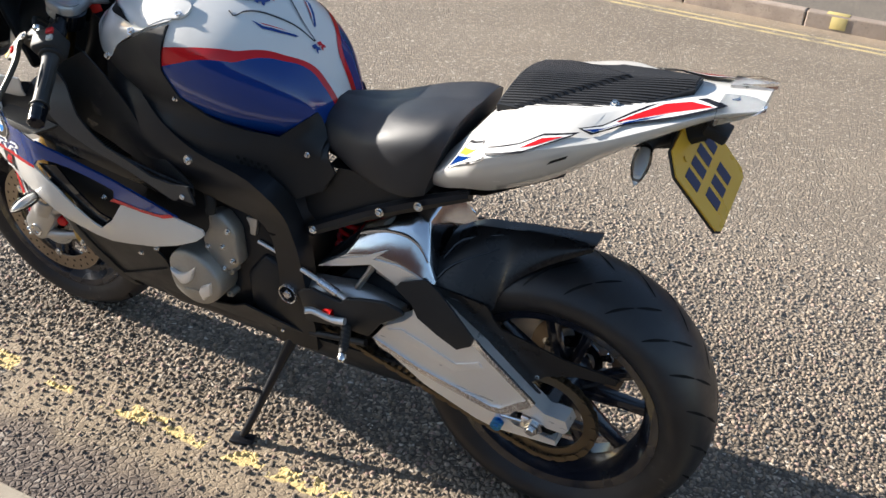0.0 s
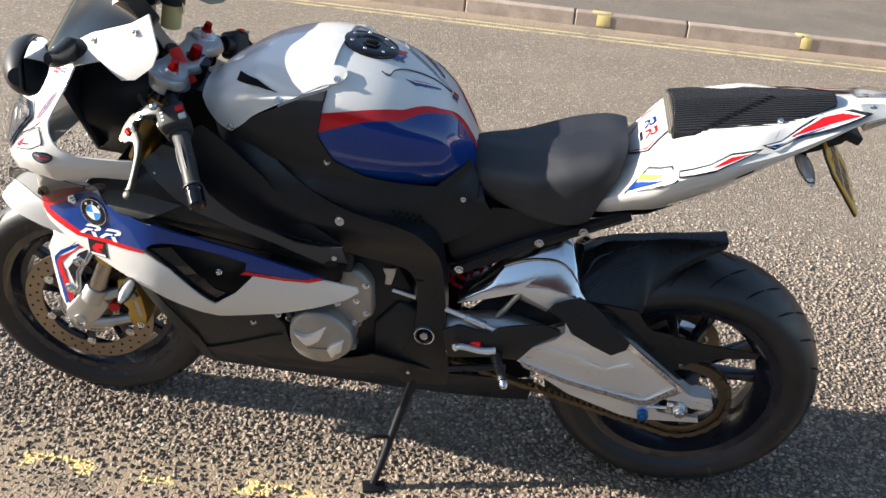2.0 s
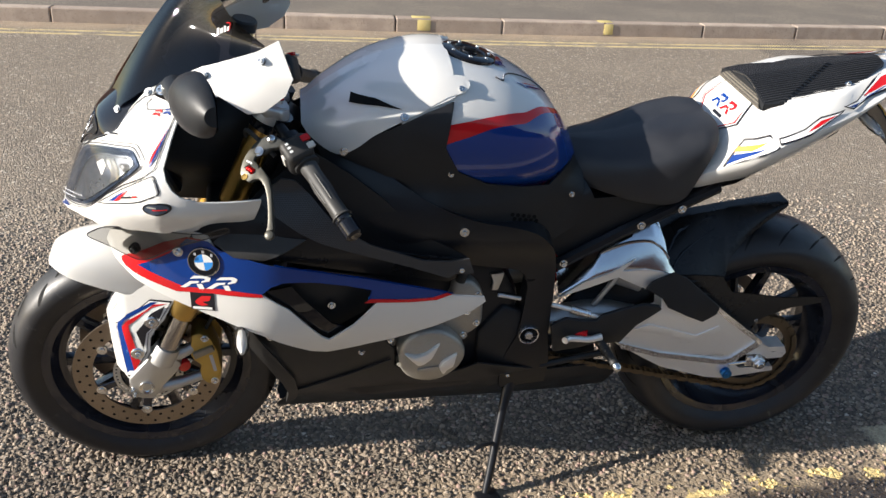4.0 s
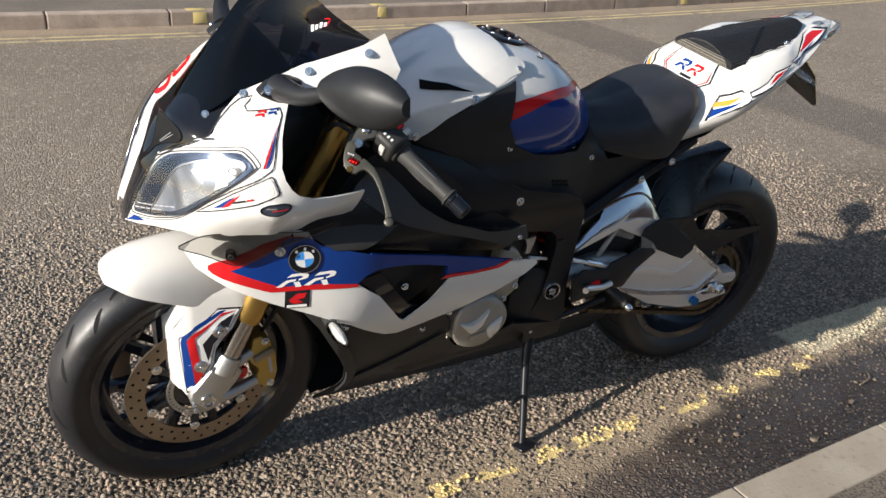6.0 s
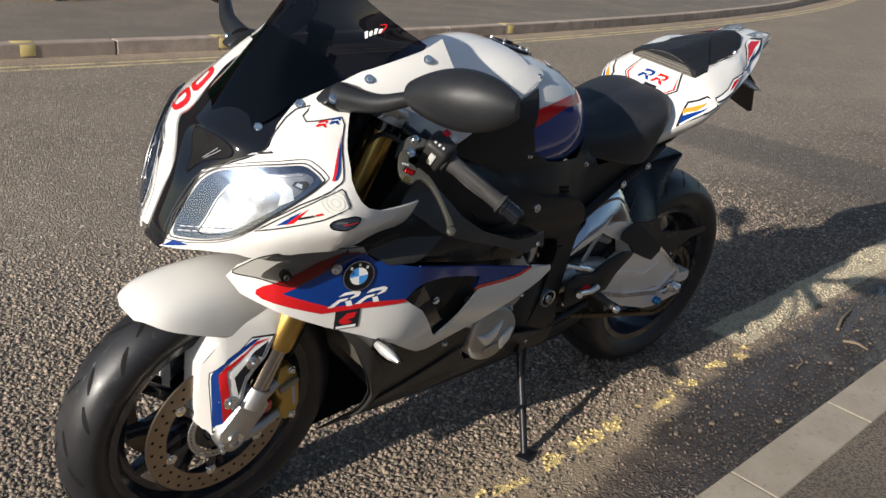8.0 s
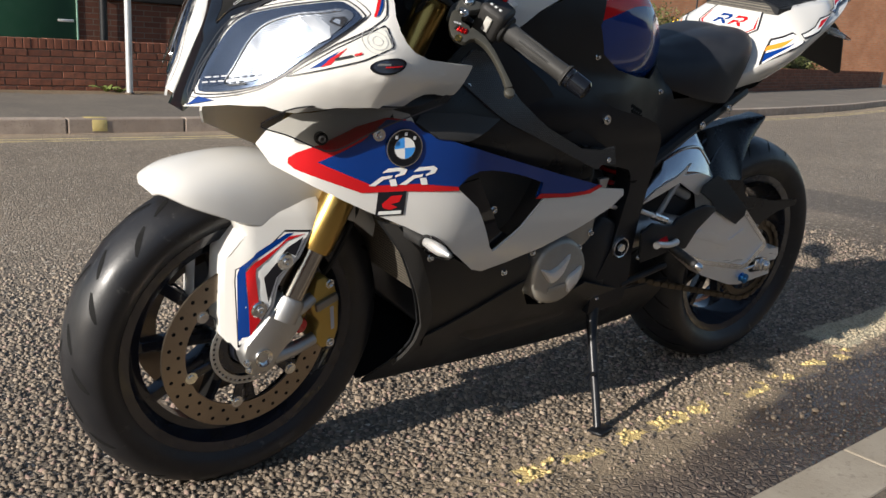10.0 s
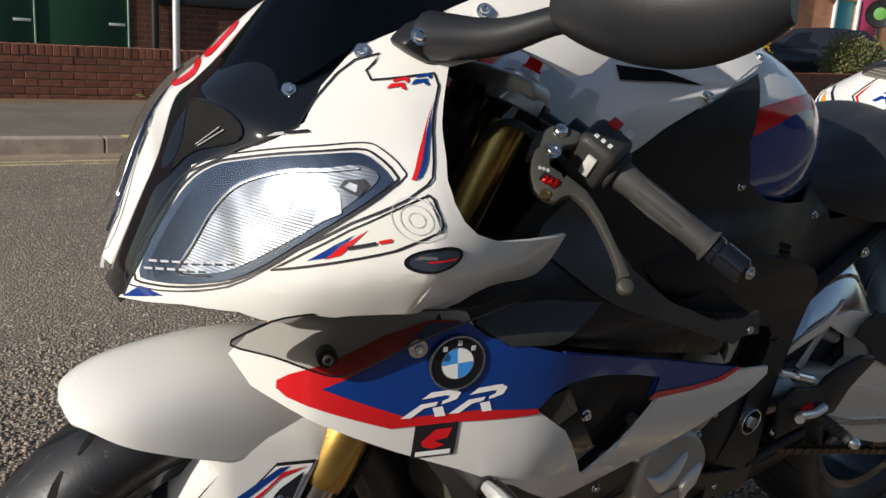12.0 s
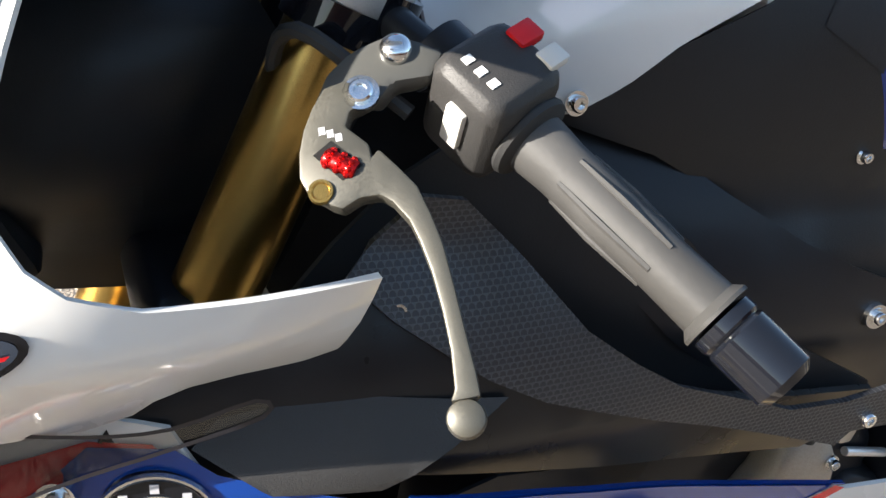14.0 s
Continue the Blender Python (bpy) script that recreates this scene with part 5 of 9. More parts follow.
for _s in (-1, 1):
    part("plate_screw", flat_plate([(-0.050 + 0.005 * math.cos(a), _s * 0.035 + 0.005 * math.sin(a)) for a in (2 * math.pi * i / 12 for i in range(12))], 0.001, 0.004), PLATE_YELLOW, plate)
    ind = part("indicator_stalk", tube([(0.125, _s * 0.012, 0.932), (0.108, _s * 0.045, 0.932), (0.105, _s * 0.070, 0.930)], [0.014, 0.012, 0.011], 12), RUBBER, holder, "black rear indicator stalk")
    def leaf(keys, n, _s=_s):
        return rings([[Vector((0.105 + dx * 0.4 + r * math.cos(a), _s * (0.072 + 0.0165 * t), 0.930 - 0.004 * t + r * 0.6 * math.sin(a))) for a in (2 * math.pi * i / n for i in range(n))] for t, dx, r in keys])
    part("indicator_lens", leaf(((0, 0, 0.012), (1, 0.004, 0.015), (2, 0.01, 0.0155), (3, 0.016, 0.014), (4, 0.022, 0.010), (5, 0.028, 0.003)), 14), LENS, ind, "ribbed clear indicator lens")
    part("indicator_core", leaf(((0.2, 0, 0.009), (2, 0.01, 0.0115), (4, 0.022, 0.006)), 12), ALU_BRUSHED, ind)


# ---- fairings ----
def both_sides(name, outline, fn, thick, step, lift, mat, parent, label=""):
    out = []
    for s in (-1, 1):
        bm = shell(outline, fn, thick, step, lift)
        out.append(part(name, bm if s < 0 else flip(bm), mat, parent, label))
    return out[0]


def smooth2(pts, n):
    """A closed outline rounded through its points."""
    q = [(a, 0, b) for a, b in pts]
    return [(p.x, p.z) for p in spline(q[-2:] + q + q[:3], n)][2 * n:2 * n + len(pts) * n]


def outline_line(name, outline, fn, r, mat, parent, lift=0.001, closed=True, both=True):
    """A thin printed line along an outline on a surface."""
    P = [Vector((a, 0, b)) for a, b in outline]
    Q = []
    m = len(P)
    for i in range(m if closed else m - 1):
        a, b = P[i], P[(i + 1) % m]
        k = max(1, int((b - a).length / 0.012))
        Q += [a + (b - a) * j / k for j in range(k)]
    if not closed:
        Q.append(P[-1])
    for s in ((-1, 1) if both else (-1,)):
        pts = []
        for q in Q:
            c = Vector(fn(q.x, q.z))
            du = Vector(fn(q.x + 0.002, q.z)) - c
            dw = Vector(fn(q.x, q.z + 0.002)) - c
            nrm = du.cross(dw).normalized()
            pts.append((c + nrm * lift, nrm))
        bm = bmesh.new()
        prev = None
        rows = []
        n = len(pts)
        for i in range(n):
            p, nn = pts[i]
            a, b = pts[(i - 1) % n if closed else max(0, i - 1)][0], pts[(i + 1) % n if closed else min(n - 1, i + 1)][0]
            t = (b - a).normalized()
            side = t.cross(nn).normalized() * r
            rows.append((bm.verts.new(p - side), bm.verts.new(p + side)))
        for i in range(n if closed else n - 1):
            a, b = rows[i], rows[(i + 1) % n]
            bm.faces.new((a[0], b[0], b[1], a[1]))
        part(name, bm if s < 0 else flip(bm), mat, parent)


NOSE = left(nose_half)
SIDE = left(side_half)
nose = new("upper_fairing")
nose.parent = bike
tagged(nose, "white upper fairing with twin clear headlamps")
_up = [(-1.556, 0.714), (-1.524, 0.788), (-1.494, 0.857), (-1.414, 0.918), (-1.392, 0.950), (-1.357, 0.988), (-1.257, 1.045), (-1.161, 1.085), (-1.123, 1.108), (-1.100, 1.050), (-1.113, 1.020), (-1.150, 0.990), (-1.178, 0.984), (-1.205, 0.998), (-1.228, 1.008), (-1.292, 0.984), (-1.313, 0.931), (-1.325, 0.895), (-1.321, 0.876), (-1.312, 0.860), (-1.298, 0.848), (-1.27, 0.838), (-1.22, 0.832), (-1.160, 0.826), (-1.163, 0.812), (-1.176, 0.776), (-1.195, 0.774), (-1.230, 0.780), (-1.252, 0.780), (-1.268, 0.772), (-1.278, 0.760), (-1.30, 0.752), (-1.340, 0.757), (-1.390, 0.752), (-1.417, 0.744), (-1.441, 0.737), (-1.460, 0.737), (-1.477, 0.741), (-1.515, 0.733)]
both_sides("upper_panel", _up, NOSE, 0.004, 0.014, 0.0, WHITE, nose, "pearl white nose panel")

# headlamps: dark housing tinted bluish, bright bowl, clear cover
_hl = smooth2([(-1.539, 0.748), (-1.518, 0.800), (-1.498, 0.840), (-1.480, 0.862), (-1.462, 0.874), (-1.438, 0.886), (-1.414, 0.895), (-1.388, 0.903), (-1.378, 0.901), (-1.369, 0.890), (-1.374, 0.880), (-1.424, 0.832), (-1.471, 0.781), (-1.50, 0.760), (-1.530, 0.745)], 3)
_bowl = smooth2([(-1.514, 0.763), (-1.502, 0.790), (-1.484, 0.830), (-1.465, 0.857), (-1.438, 0.876), (-1.410, 0.886), (-1.387, 0.894), (-1.376, 0.888), (-1.393, 0.868), (-1.439, 0.822), (-1.476, 0.784), (-1.495, 0.770)], 3)


def bowl_material():
    g = Graph("headlamp_reflector")
    n = g.noise(16, 2)
    rib = g.math("SINE", g.math("MULTIPLY", g.xyz()[2], 2200.0))
    g.set(Base_Color=g.mix(g.ramp(n, 0.35, 0.65), (0.22, 0.235, 0.26), (0.09, 0.105, 0.135)), Metallic=0.9, Roughness=g.ramp(n, 0.3, 0.7, 0.26, 0.40))
    g.bump(g.math("ADD", g.math("MULTIPLY", rib, 0.005), g.noise(14, 1)), 0.55, 0.012)
    return g.m


BOWL = bowl_material()
# the blue in this metal stands in for sky reflected by the housing
LAMP_DARK = metal("bluish_lamp_housing", (0.10, 0.13, 0.19), 0.12, (20, 20, 20), 0.2, 0.8)
for _s in (-1, 1):
    lamp = part("headlamp", (lambda b: b if _s < 0 else flip(b))(shell(_hl, NOSE, 0.003, 0.014, 0.003)), LAMP_DARK, nose, "clear headlamp")
    part("bowl", (lambda b: b if _s < 0 else flip(b))(shell(_bowl, NOSE, 0.0, 0.010, 0.0045)), BOWL, lamp, "bright reflector bowl")
    for nm, o, mt, lf in (("reflector_wedge", [(-1.432, 0.873), (-1.414, 0.880), (-1.404, 0.868), (-1.405, 0.853), (-1.425, 0.838), (-1.419, 0.856)], CHROME, 0.0055), ("reflector_wedge", [(-1.452, 0.855), (-1.437, 0.868), (-1.431, 0.861), (-1.440, 0.842)], ALU_BRUSHED, 0.0055),
                          ("bulb_hood", [(-1.404, 0.873), (-1.399, 0.880), (-1.386, 0.884), (-1.383, 0.880), (-1.392, 0.869)], DECAL_BLACK, 0.006), ("bulb_tip", [(-1.400, 0.8745), (-1.396, 0.879), (-1.391, 0.878), (-1.393, 0.872)], CHROME, 0.0068)):
        m = shell(o, NOSE, 0.0, 0.01, lf)
        part(nm, m if _s < 0 else flip(m), mt, lamp)
    part("bowl_rib", (lambda b: b if _s < 0 else flip(b))(tube([Vector(NOSE(a, b)) + Vector((-0.004, -0.005, 0)) for a, b in ((-1.495, 0.770), (-1.514, 0.763), (-1.502, 0.790), (-1.484, 0.830), (-1.465, 0.857), (-1.438, 0.876), (-1.410, 0.886), (-1.387, 0.894))], 0.0012, 6, 5)), CHROME, lamp)
    part("lens", (lambda b: b if _s < 0 else flip(b))(shell(shift(_hl, (-1.455, 0.83), 0.99), NOSE, 0.0, 0.014, 0.012)), LENS, lamp, "clear lens")
    for _k in range(2):
        for _j in range(5 + 2 * _k):
            _a, _b = -1.531 + 0.004 * _k + 0.0072 * _j, 0.7535 + 0.008 * _k + 0.0036 * _j
            part("lens_marking", (lambda b: b if _s < 0 else flip(b))(shell([(_a, _b), (_a + 0.005, _b + 0.0025), (_a + 0.005, _b + 0.0043), (_a, _b + 0.0018)], NOSE, 0.0, 0.014, 0.0124)), DECAL_GREY, lamp)
outline_line("lamp_border", shift(_hl, (-1.455, 0.83), 1.055), NOSE, 0.0011, DECAL_BLACK, nose)
outline_line("lamp_border", shift(_hl, (-1.455, 0.83), 1.13), NOSE, 0.0007, DECAL_BLACK, nose)
_tri = [(-1.456, 0.790), (-1.430, 0.815), (-1.402, 0.840), (-1.372, 0.862), (-1.343, 0.881), (-1.340, 0.878), (-1.333, 0.856), (-1.336, 0.852), (-1.371, 0.830), (-1.41, 0.812)]
outline_line("patch_border", _tri, NOSE, 0.0013, DECAL_BLACK, nose)
stack(nose, NOSE, [("patch_field", shift(_tri, (-1.385, 0.838), 0.93), plastic("pale_grey_decal", (0.62, 0.62, 0.57), 0.4, 300, 0.02, 0), "pale grey decal patch"),
                   ("patch_blue", [(-1.432, 0.806), (-1.412, 0.826), (-1.398, 0.838), (-1.416, 0.814)], BLUE, ""),
                   ("patch_red", [(-1.420, 0.811), (-1.408, 0.826), (-1.389, 0.844), (-1.409, 0.8175)], RED, "")], 0.012)
stack(nose, NOSE, [("patch_bar", [(-1.404, 0.8235), (-1.404, 0.8265), (-1.384, 0.8355), (-1.384, 0.8325)], DECAL_BLACK, "plain dark bar")], 0.012, lift=0.003)
stack(nose, NOSE, [("patch_bar", [(-1.382, 0.8335), (-1.382, 0.8365), (-1.373, 0.8405), (-1.373, 0.8375)], RED, "plain red bar")], 0.012, lift=0.003)
stack(nose, NOSE, [("panel_bar", [(-1.446, 0.8975), (-1.446, 0.8995), (-1.430, 0.9065), (-1.430, 0.9045)], DECAL_GREY, "plain pale bar"), ("panel_bar", [(-1.429, 0.905), (-1.429, 0.907), (-1.413, 0.913), (-1.413, 0.911)], DECAL_BLACK, "plain dark bar")], 0.012)
for _k in range(3):
    _c = (-1.354, 0.859)
    outline_line("patch_ring", [(_c[0] + (0.006 + 0.006 * _k) * math.cos(a), _c[1] + (0.006 + 0.006 * _k) * math.sin(a)) for a in (2 * math.pi * i / 20 for i in range(20))], NOSE, 0.0004, DECAL_GREY, nose, 0.0025)
_edge = [(-1.553, 0.719), (-1.535, 0.772), (-1.497, 0.850), (-1.46, 0.885), (-1.420, 0.913), (-1.400, 0.938), (-1.378, 0.962), (-1.362, 0.976), (-1.343, 0.985), (-1.349, 0.977), (-1.357, 0.969), (-1.356, 0.962), (-1.306, 0.976), (-1.305, 0.966), (-1.322, 0.930), (-1.338, 0.895), (-1.343, 0.889), (-1.36, 0.874), (-1.40, 0.847), (-1.44, 0.812), (-1.463, 0.786)]
outline_line("panel_border", _edge, NOSE, 0.0011, DECAL_BLACK, nose, 0.0014, False)
for _nm, _m, _o in (("stripe_red", RED, [(-1.311, 0.956), (-1.326, 0.9335), (-1.3435, 0.910), (-1.354, 0.891), (-1.351, 0.891), (-1.3405, 0.909), (-1.327, 0.930)]), ("stripe_blue", BLUE, [(-1.312, 0.953), (-1.327, 0.9295), (-1.340, 0.9085), (-1.3505, 0.891), (-1.346, 0.8945), (-1.3375, 0.9075), (-1.3265, 0.926)])):
    stack(nose, NOSE, [(_nm, _o, _m, "")], 0.012)
for _j, _m in ((0, RED), (1, BLUE)):
    _a0, _b0 = -1.3475 + 0.0195 * _j, 0.957 + 0.0062 * _j
    for _o in ([(0, 0), (0.005, 0.005), (0.0155, 0.0075), (0.0145, 0.0050), (0.0095, 0.0035), (0.0035, 0.0012)], [(0.006, 0.0062), (0.0075, 0.0085), (0.0185, 0.0125), (0.0200, 0.0110), (0.0185, 0.0080), (0.0165, 0.0075), (0.0165, 0.0098)], [(0.0105, 0.0043), (0.0145, 0.0058), (0.0155, 0.0025), (0.0125, 0.0015)]):
        stack(nose, NOSE, [("emblem", [(_a0 + a, _b0 + b) for a, b in _o], _m, "small slanted emblem")], 0.01)
stack(nose, NOSE, [("badge_rim", [(-1.339 + 0.026 * math.cos(a), 0.826 + 0.0115 * math.sin(a) + 0.005 * math.cos(a)) for a in (2 * math.pi * i / 24 for i in range(24))], GLOSS_BLACK, "oval black plug"),
                   ("badge_field", [(-1.339 + 0.022 * math.cos(a), 0.826 + 0.0085 * math.sin(a) + 0.004 * math.cos(a)) for a in (2 * math.pi * i / 24 for i in range(24))], LAMP_DARK, ""),
                   ("badge_bar", [(-1.357, 0.825), (-1.353, 0.8285), (-1.340, 0.8300), (-1.340, 0.8275)], GUN, ""), ("badge_bar", [(-1.346, 0.8235), (-1.346, 0.8250), (-1.320, 0.8285), (-1.322, 0.8265)], RED, "")], 0.012)
stack(nose, NOSE, [("corner_blue", [(-1.553, 0.718), (-1.541, 0.735), (-1.528, 0.735)], BLUE, "blue corner flash")], 0.01)

# gloss black nose cover between the white panels, with the ram-air mouth in it
COVER_L = [(-1.555, 0.704), (-1.524, 0.788), (-1.494, 0.857), (-1.450, 0.885), (-1.414, 0.918), (-1.392, 0.950), (-1.357, 0.988), (-1.300, 1.020)]
COVER_R = [(-1.553, 0.030, 0.704), (-1.521, 0.033, 0.785), (-1.498, 0.038, 0.833), (-1.462, 0.100, 0.886), (-1.435, 0.103, 0.908), (-1.403, 0.092, 0.955), (-1.365, 0.096, 0.990), (-1.305, 0.104, 1.016)]


def cover_edge(k, right):
    ks = list(range(8))
    if right:
        return Vector([curve1(ks, [q[i] for q in COVER_R], k) for i in range(3)])
    u, w = curve1(ks, [q[0] for q in COVER_L], k), curve1(ks, [q[1] for q in COVER_L], k)
    return Vector((u + 0.002, -nose_half(u, w) + 0.001, w))


def cover(k, t, out=0.0):
    """A point of the nose cover: k from the chin up, t from the left edge (-1) to the right one (1)."""
    p = cover_edge(k, False).lerp(cover_edge(k, True), (t + 1) / 2)
    low = nose_front(p.z) + 0.004 + 0.30 * max(0.0, p.z - 0.90)
    scoop = 0.015 * math.sin(math.pi * min(1.0, max(0.0, (k - 1.5) / 2.2))) * math.exp(-((t + 0.15) / 0.5) ** 2)
    p.x += min(0.0, low - p.x) * (1 - abs(t) ** 2.2) + scoop - 0.8 * out
    p.z += 0.012 * (1 - t * t) * min(1.0, k / 3) + 0.5 * out
    return p


part("nose_cover", rings([[cover(k, t) for t in span(-1, 1, 24)] for k in span(0, 7, 34)], closed=False), GLOSS_BLACK, nose, "gloss black nose strip")
_mouth = smooth2([(1.75, -0.45), (2.1, -0.1), (2.75, 0.15), (3.35, 0.12), (3.6, -0.3), (3.45, -0.62), (3.0, -0.78), (2.3, -0.68)], 3)
_mouth_mid = (2.75, -0.3)
part("air_mouth", rings([[cover(_mouth_mid[0] + (a - _mouth_mid[0]) * f, _mouth_mid[1] + (b - _mouth_mid[1]) * f, 0.001) for a, b in _mouth] for f in (1.0, 0.75, 0.5, 0.25, 0.02)]), DEEP_BLACK, nose, "dark air intake mouth")
part("mouth_rim", tube([cover(a, b, 0.001) for a, b in _mouth + _mouth[:1]], 0.0013, 6, 2), GLOSS_BLACK, nose)
for _t in (-0.62, -0.55):
    part("mouth_bar", tube([cover(2.35, _t, 0.003), cover(3.05, _t + 0.02, 0.003)], 0.0006, 6, 3), DECAL_GREY, nose)
part("chin_floor", rings([[Vector((u, v * h, w)) for v in (-1, -0.5, 0, 0.5, 1)] for u, h, w in ((-1.540, 0.02, 0.728), (-1.50, 0.10, 0.745), (-1.44, 0.15, 0.762), (-1.41, 0.17, 0.768))], closed=False), WHITE, nose, "white underside of the nose")
for _s in (-1, 1):
    # black sheets added inside the open cockpit, standing in for its shade
    m = shell([(-1.36, 0.965), (-1.30, 0.985), (-1.22, 0.975), (-1.17, 0.89), (-1.05, 0.85), (-1.00, 0.78), (-1.06, 0.70), (-1.36, 0.72)], lambda u, w: (u, -max(0.03, nose_half(u, w) - 0.19 - 0.25 * max(0.0, u + 1.25)), w), 0.003, 0.03, 0.0)
    part("cockpit_panel", m if _s < 0 else flip(m), MATT_BLACK, nose, "matt black sheet added to darken the open cockpit")
    for q in ((-1.415, 0.941), (-1.355, 0.985), (-1.251, 1.036), (-1.152, 1.074)):
        h = nose_half(*q) - (0.034 if _s > 0 else 0.0)
        part("screen_bolt", join(bolt((q[0] - 0.002, _s * (h + 0.005), q[1] + 0.001), (-0.45, _s * 0.75, 0.45), 0.0045, 0.004), lathe([(0.0, 0.0), (0.008, 0.0), (0.008, -0.006)], (q[0], _s * (h + 0.002), q[1]), (-0.45, _s * 0.75, 0.45), 20)), CHROME, nose, "screen bolt with a washer")
part("dashboard", bevel(block((0.06, 0.20, 0.09), pose(-1.285, 0, 1.005, 0, -35, 0), 0.015, 3), 0.002), MATT_BLACK, nose, "black instrument pod")
part("bulkhead", block((0.02, 0.16, 0.18), pose(-1.365, 0.0, 0.83, 0, -25, 0), 0.01), MATT_BLACK, nose)

# on the right the white reaches further in, with two red rings on it
def inner_edge(k, t, out=0.0):
    """From the right panel's edge (t 0) in to the black cover (t 1), k as on the cover."""
    e = cover_edge(k, False)
    e.y = -e.y
    e.y += 0.036 * math.sin(math.pi * (e.z - 0.70) / 0.33) * min(1.0, max(0.0, e.y - 0.03) / 0.05) if e.z < 1.03 else 0.0
    p = e.lerp(cover_edge(k, True), t)
    b = 4 * t * (1 - t) * 0.006
    return p + Vector((-0.7 * (out + b), 0.35 * (out + b), 0.5 * (out + b)))


_white_in = rings([[inner_edge(k, t, 0.001) for t in span(-0.05, 1.02, 8)] + [inner_edge(k, t, -0.003) for t in span(1.02, -0.05, 8)] for k in span(0.2, 7, 34)])
_rings_red = []
for _k0, _k1 in ((3.15, 4.25), (4.35, 5.45)):
    bm = bmesh.new()
    _v = []
    for _i in range(16):
        a = 2 * math.pi * (_i + 0.5) / 16
        ca, sa = (math.copysign(abs(f) ** 0.6, f) for f in (math.cos(a), math.sin(a)))
        _v.append([bm.verts.new(inner_edge((_k0 + _k1) / 2 + (_k1 - _k0) / 2 * ca * q, 0.50 + 0.40 * sa * p, 0.0025)) for q, p in ((1.0, 1.0), (0.62, 0.40))])
    for _i in range(16):
        bm.faces.new((_v[_i][0], _v[_i - 1][0], _v[_i - 1][1], _v[_i][1]))
    _rings_red.append(bm)

# the right half of the nose is fuller than the left
for _o in (o for o in nose.children_recursive if not o.name.startswith(("nose_cover", "air_mouth", "mouth_", "screen_bolt"))):
    for v in (_o.data.vertices if _o.type == "MESH" else ()):
        if v.co.y > 0.03 and 0.70 < v.co.z < 1.03:
            v.co.y += 0.036 * math.sin(math.pi * (v.co.z - 0.70) / 0.33) * min(1.0, (v.co.y - 0.03) / 0.05)
part("inner_panel", _white_in, WHITE, nose, "white inner edge of the nose panel")
for bm in _rings_red:
    part("red_shape", bm, RED, nose, "plain red ring")

# screen
_ka = [0.0, 0.22, 0.40, 0.66, 1.0]
_bu, _bv, _bw = [-1.474, -1.418, -1.357, -1.255, -1.150], [0.0, 0.100, 0.121, 0.157, 0.183], [0.897, 0.944, 0.990, 1.043, 1.086]
_tu, _tv, _tw = [-1.264, -1.252, -1.232, -1.200, -1.146], [0.0, 0.045, 0.085, 0.145, 0.184], [1.190, 1.181, 1.160, 1.128, 1.094]


def screen_at(a, t, out=0.0):
    """A point of the screen: a across from -1 to 1, t up from its foot."""
    k, s = abs(a), math.copysign(1, a)
    B = Vector((curve1(_ka, _bu, k), s * curve1(_ka, _bv, k) * (curve1(_ka, [1, 0.78, 0.82, 0.93, 1], k) if s > 0 else 1), curve1(_ka, _bw, k)))
    T = Vector((curve1(_ka, _tu, k), s * curve1(_ka, _tv, k), curve1(_ka, _tw, k)))
    p = B + (T - B) * t + Vector((-0.75, 0, 0.65)) * (0.008 * math.sin(math.pi * t) * (1 - k ** 1.5) + out)
    return p + Vector((0, s, 0)) * (out - 0.040 * math.sin(math.pi * t) * math.sin(math.pi * k))


screen = part("windscreen", rings([[screen_at(a, t) for a in span(-1, 1, 40)] for t in span(0, 1, 14)], closed=False), SMOKE, bike, "dark smoked double-bubble windscreen")
for _k in range(4):
    _c = 0.14 + 0.24 * _k
    def mark(x, y):
        return screen_at(-0.63 - 0.06 * x - 0.03 * (1 - y), 0.49 + 0.22 * x + 0.12 * y, 0.0012)
    bm = bmesh.new()
    bm.faces.new([bm.verts.new(mark(*q)) for q in ((_c - 0.09, 0.0), (_c + 0.07, 0.0), (_c + 0.10, 1.0 - 0.2 * (_k % 2)), (_c - 0.06, 1.0 - 0.2 * (_k % 2)))])
    part("screen_logo", bm, DECAL_WHITE, screen, "plain pale maker's mark")
part("screen_logo_swoosh", tube([screen_at(-0.66, 0.83, 0.002), screen_at(-0.675, 0.88, 0.002), screen_at(-0.69, 0.87, 0.002), screen_at(-0.71, 0.76, 0.002), screen_at(-0.72, 0.68, 0.002)], [0.0006, 0.0013, 0.0014, 0.0012, 0.0005], 6, 4), RED, screen, "red curved mark")

# side fairings
side = new("side_fairing")
side.parent = bike
tagged(side, "white side fairing with blue and red flashes")
_white = [(-1.466, 0.672), (-1.455, 0.700), (-1.43, 0.730), (-1.38, 0.745), (-1.30, 0.752), (-1.262, 0.745), (-1.245, 0.714), (-1.141, 0.690), (-1.166, 0.626), (-1.115, 0.588), (-1.093, 0.560), (-1.050, 0.500), (-1.035, 0.488), (-0.985, 0.530), (-0.94, 0.588), (-0.82, 0.601), (-0.722, 0.592), (-0.718, 0.580), (-0.745, 0.555), (-0.815, 0.515), (-0.90, 0.475), (-0.975, 0.452), (-1.037, 0.441), (-1.07, 0.452), (-1.167, 0.520), (-1.246, 0.557), (-1.318, 0.585), (-1.400, 0.621), (-1.45, 0.645)]
both_sides("side_panel", _white, SIDE, 0.004, 0.016, 0.0, WHITE, side, "pearl white side panel")
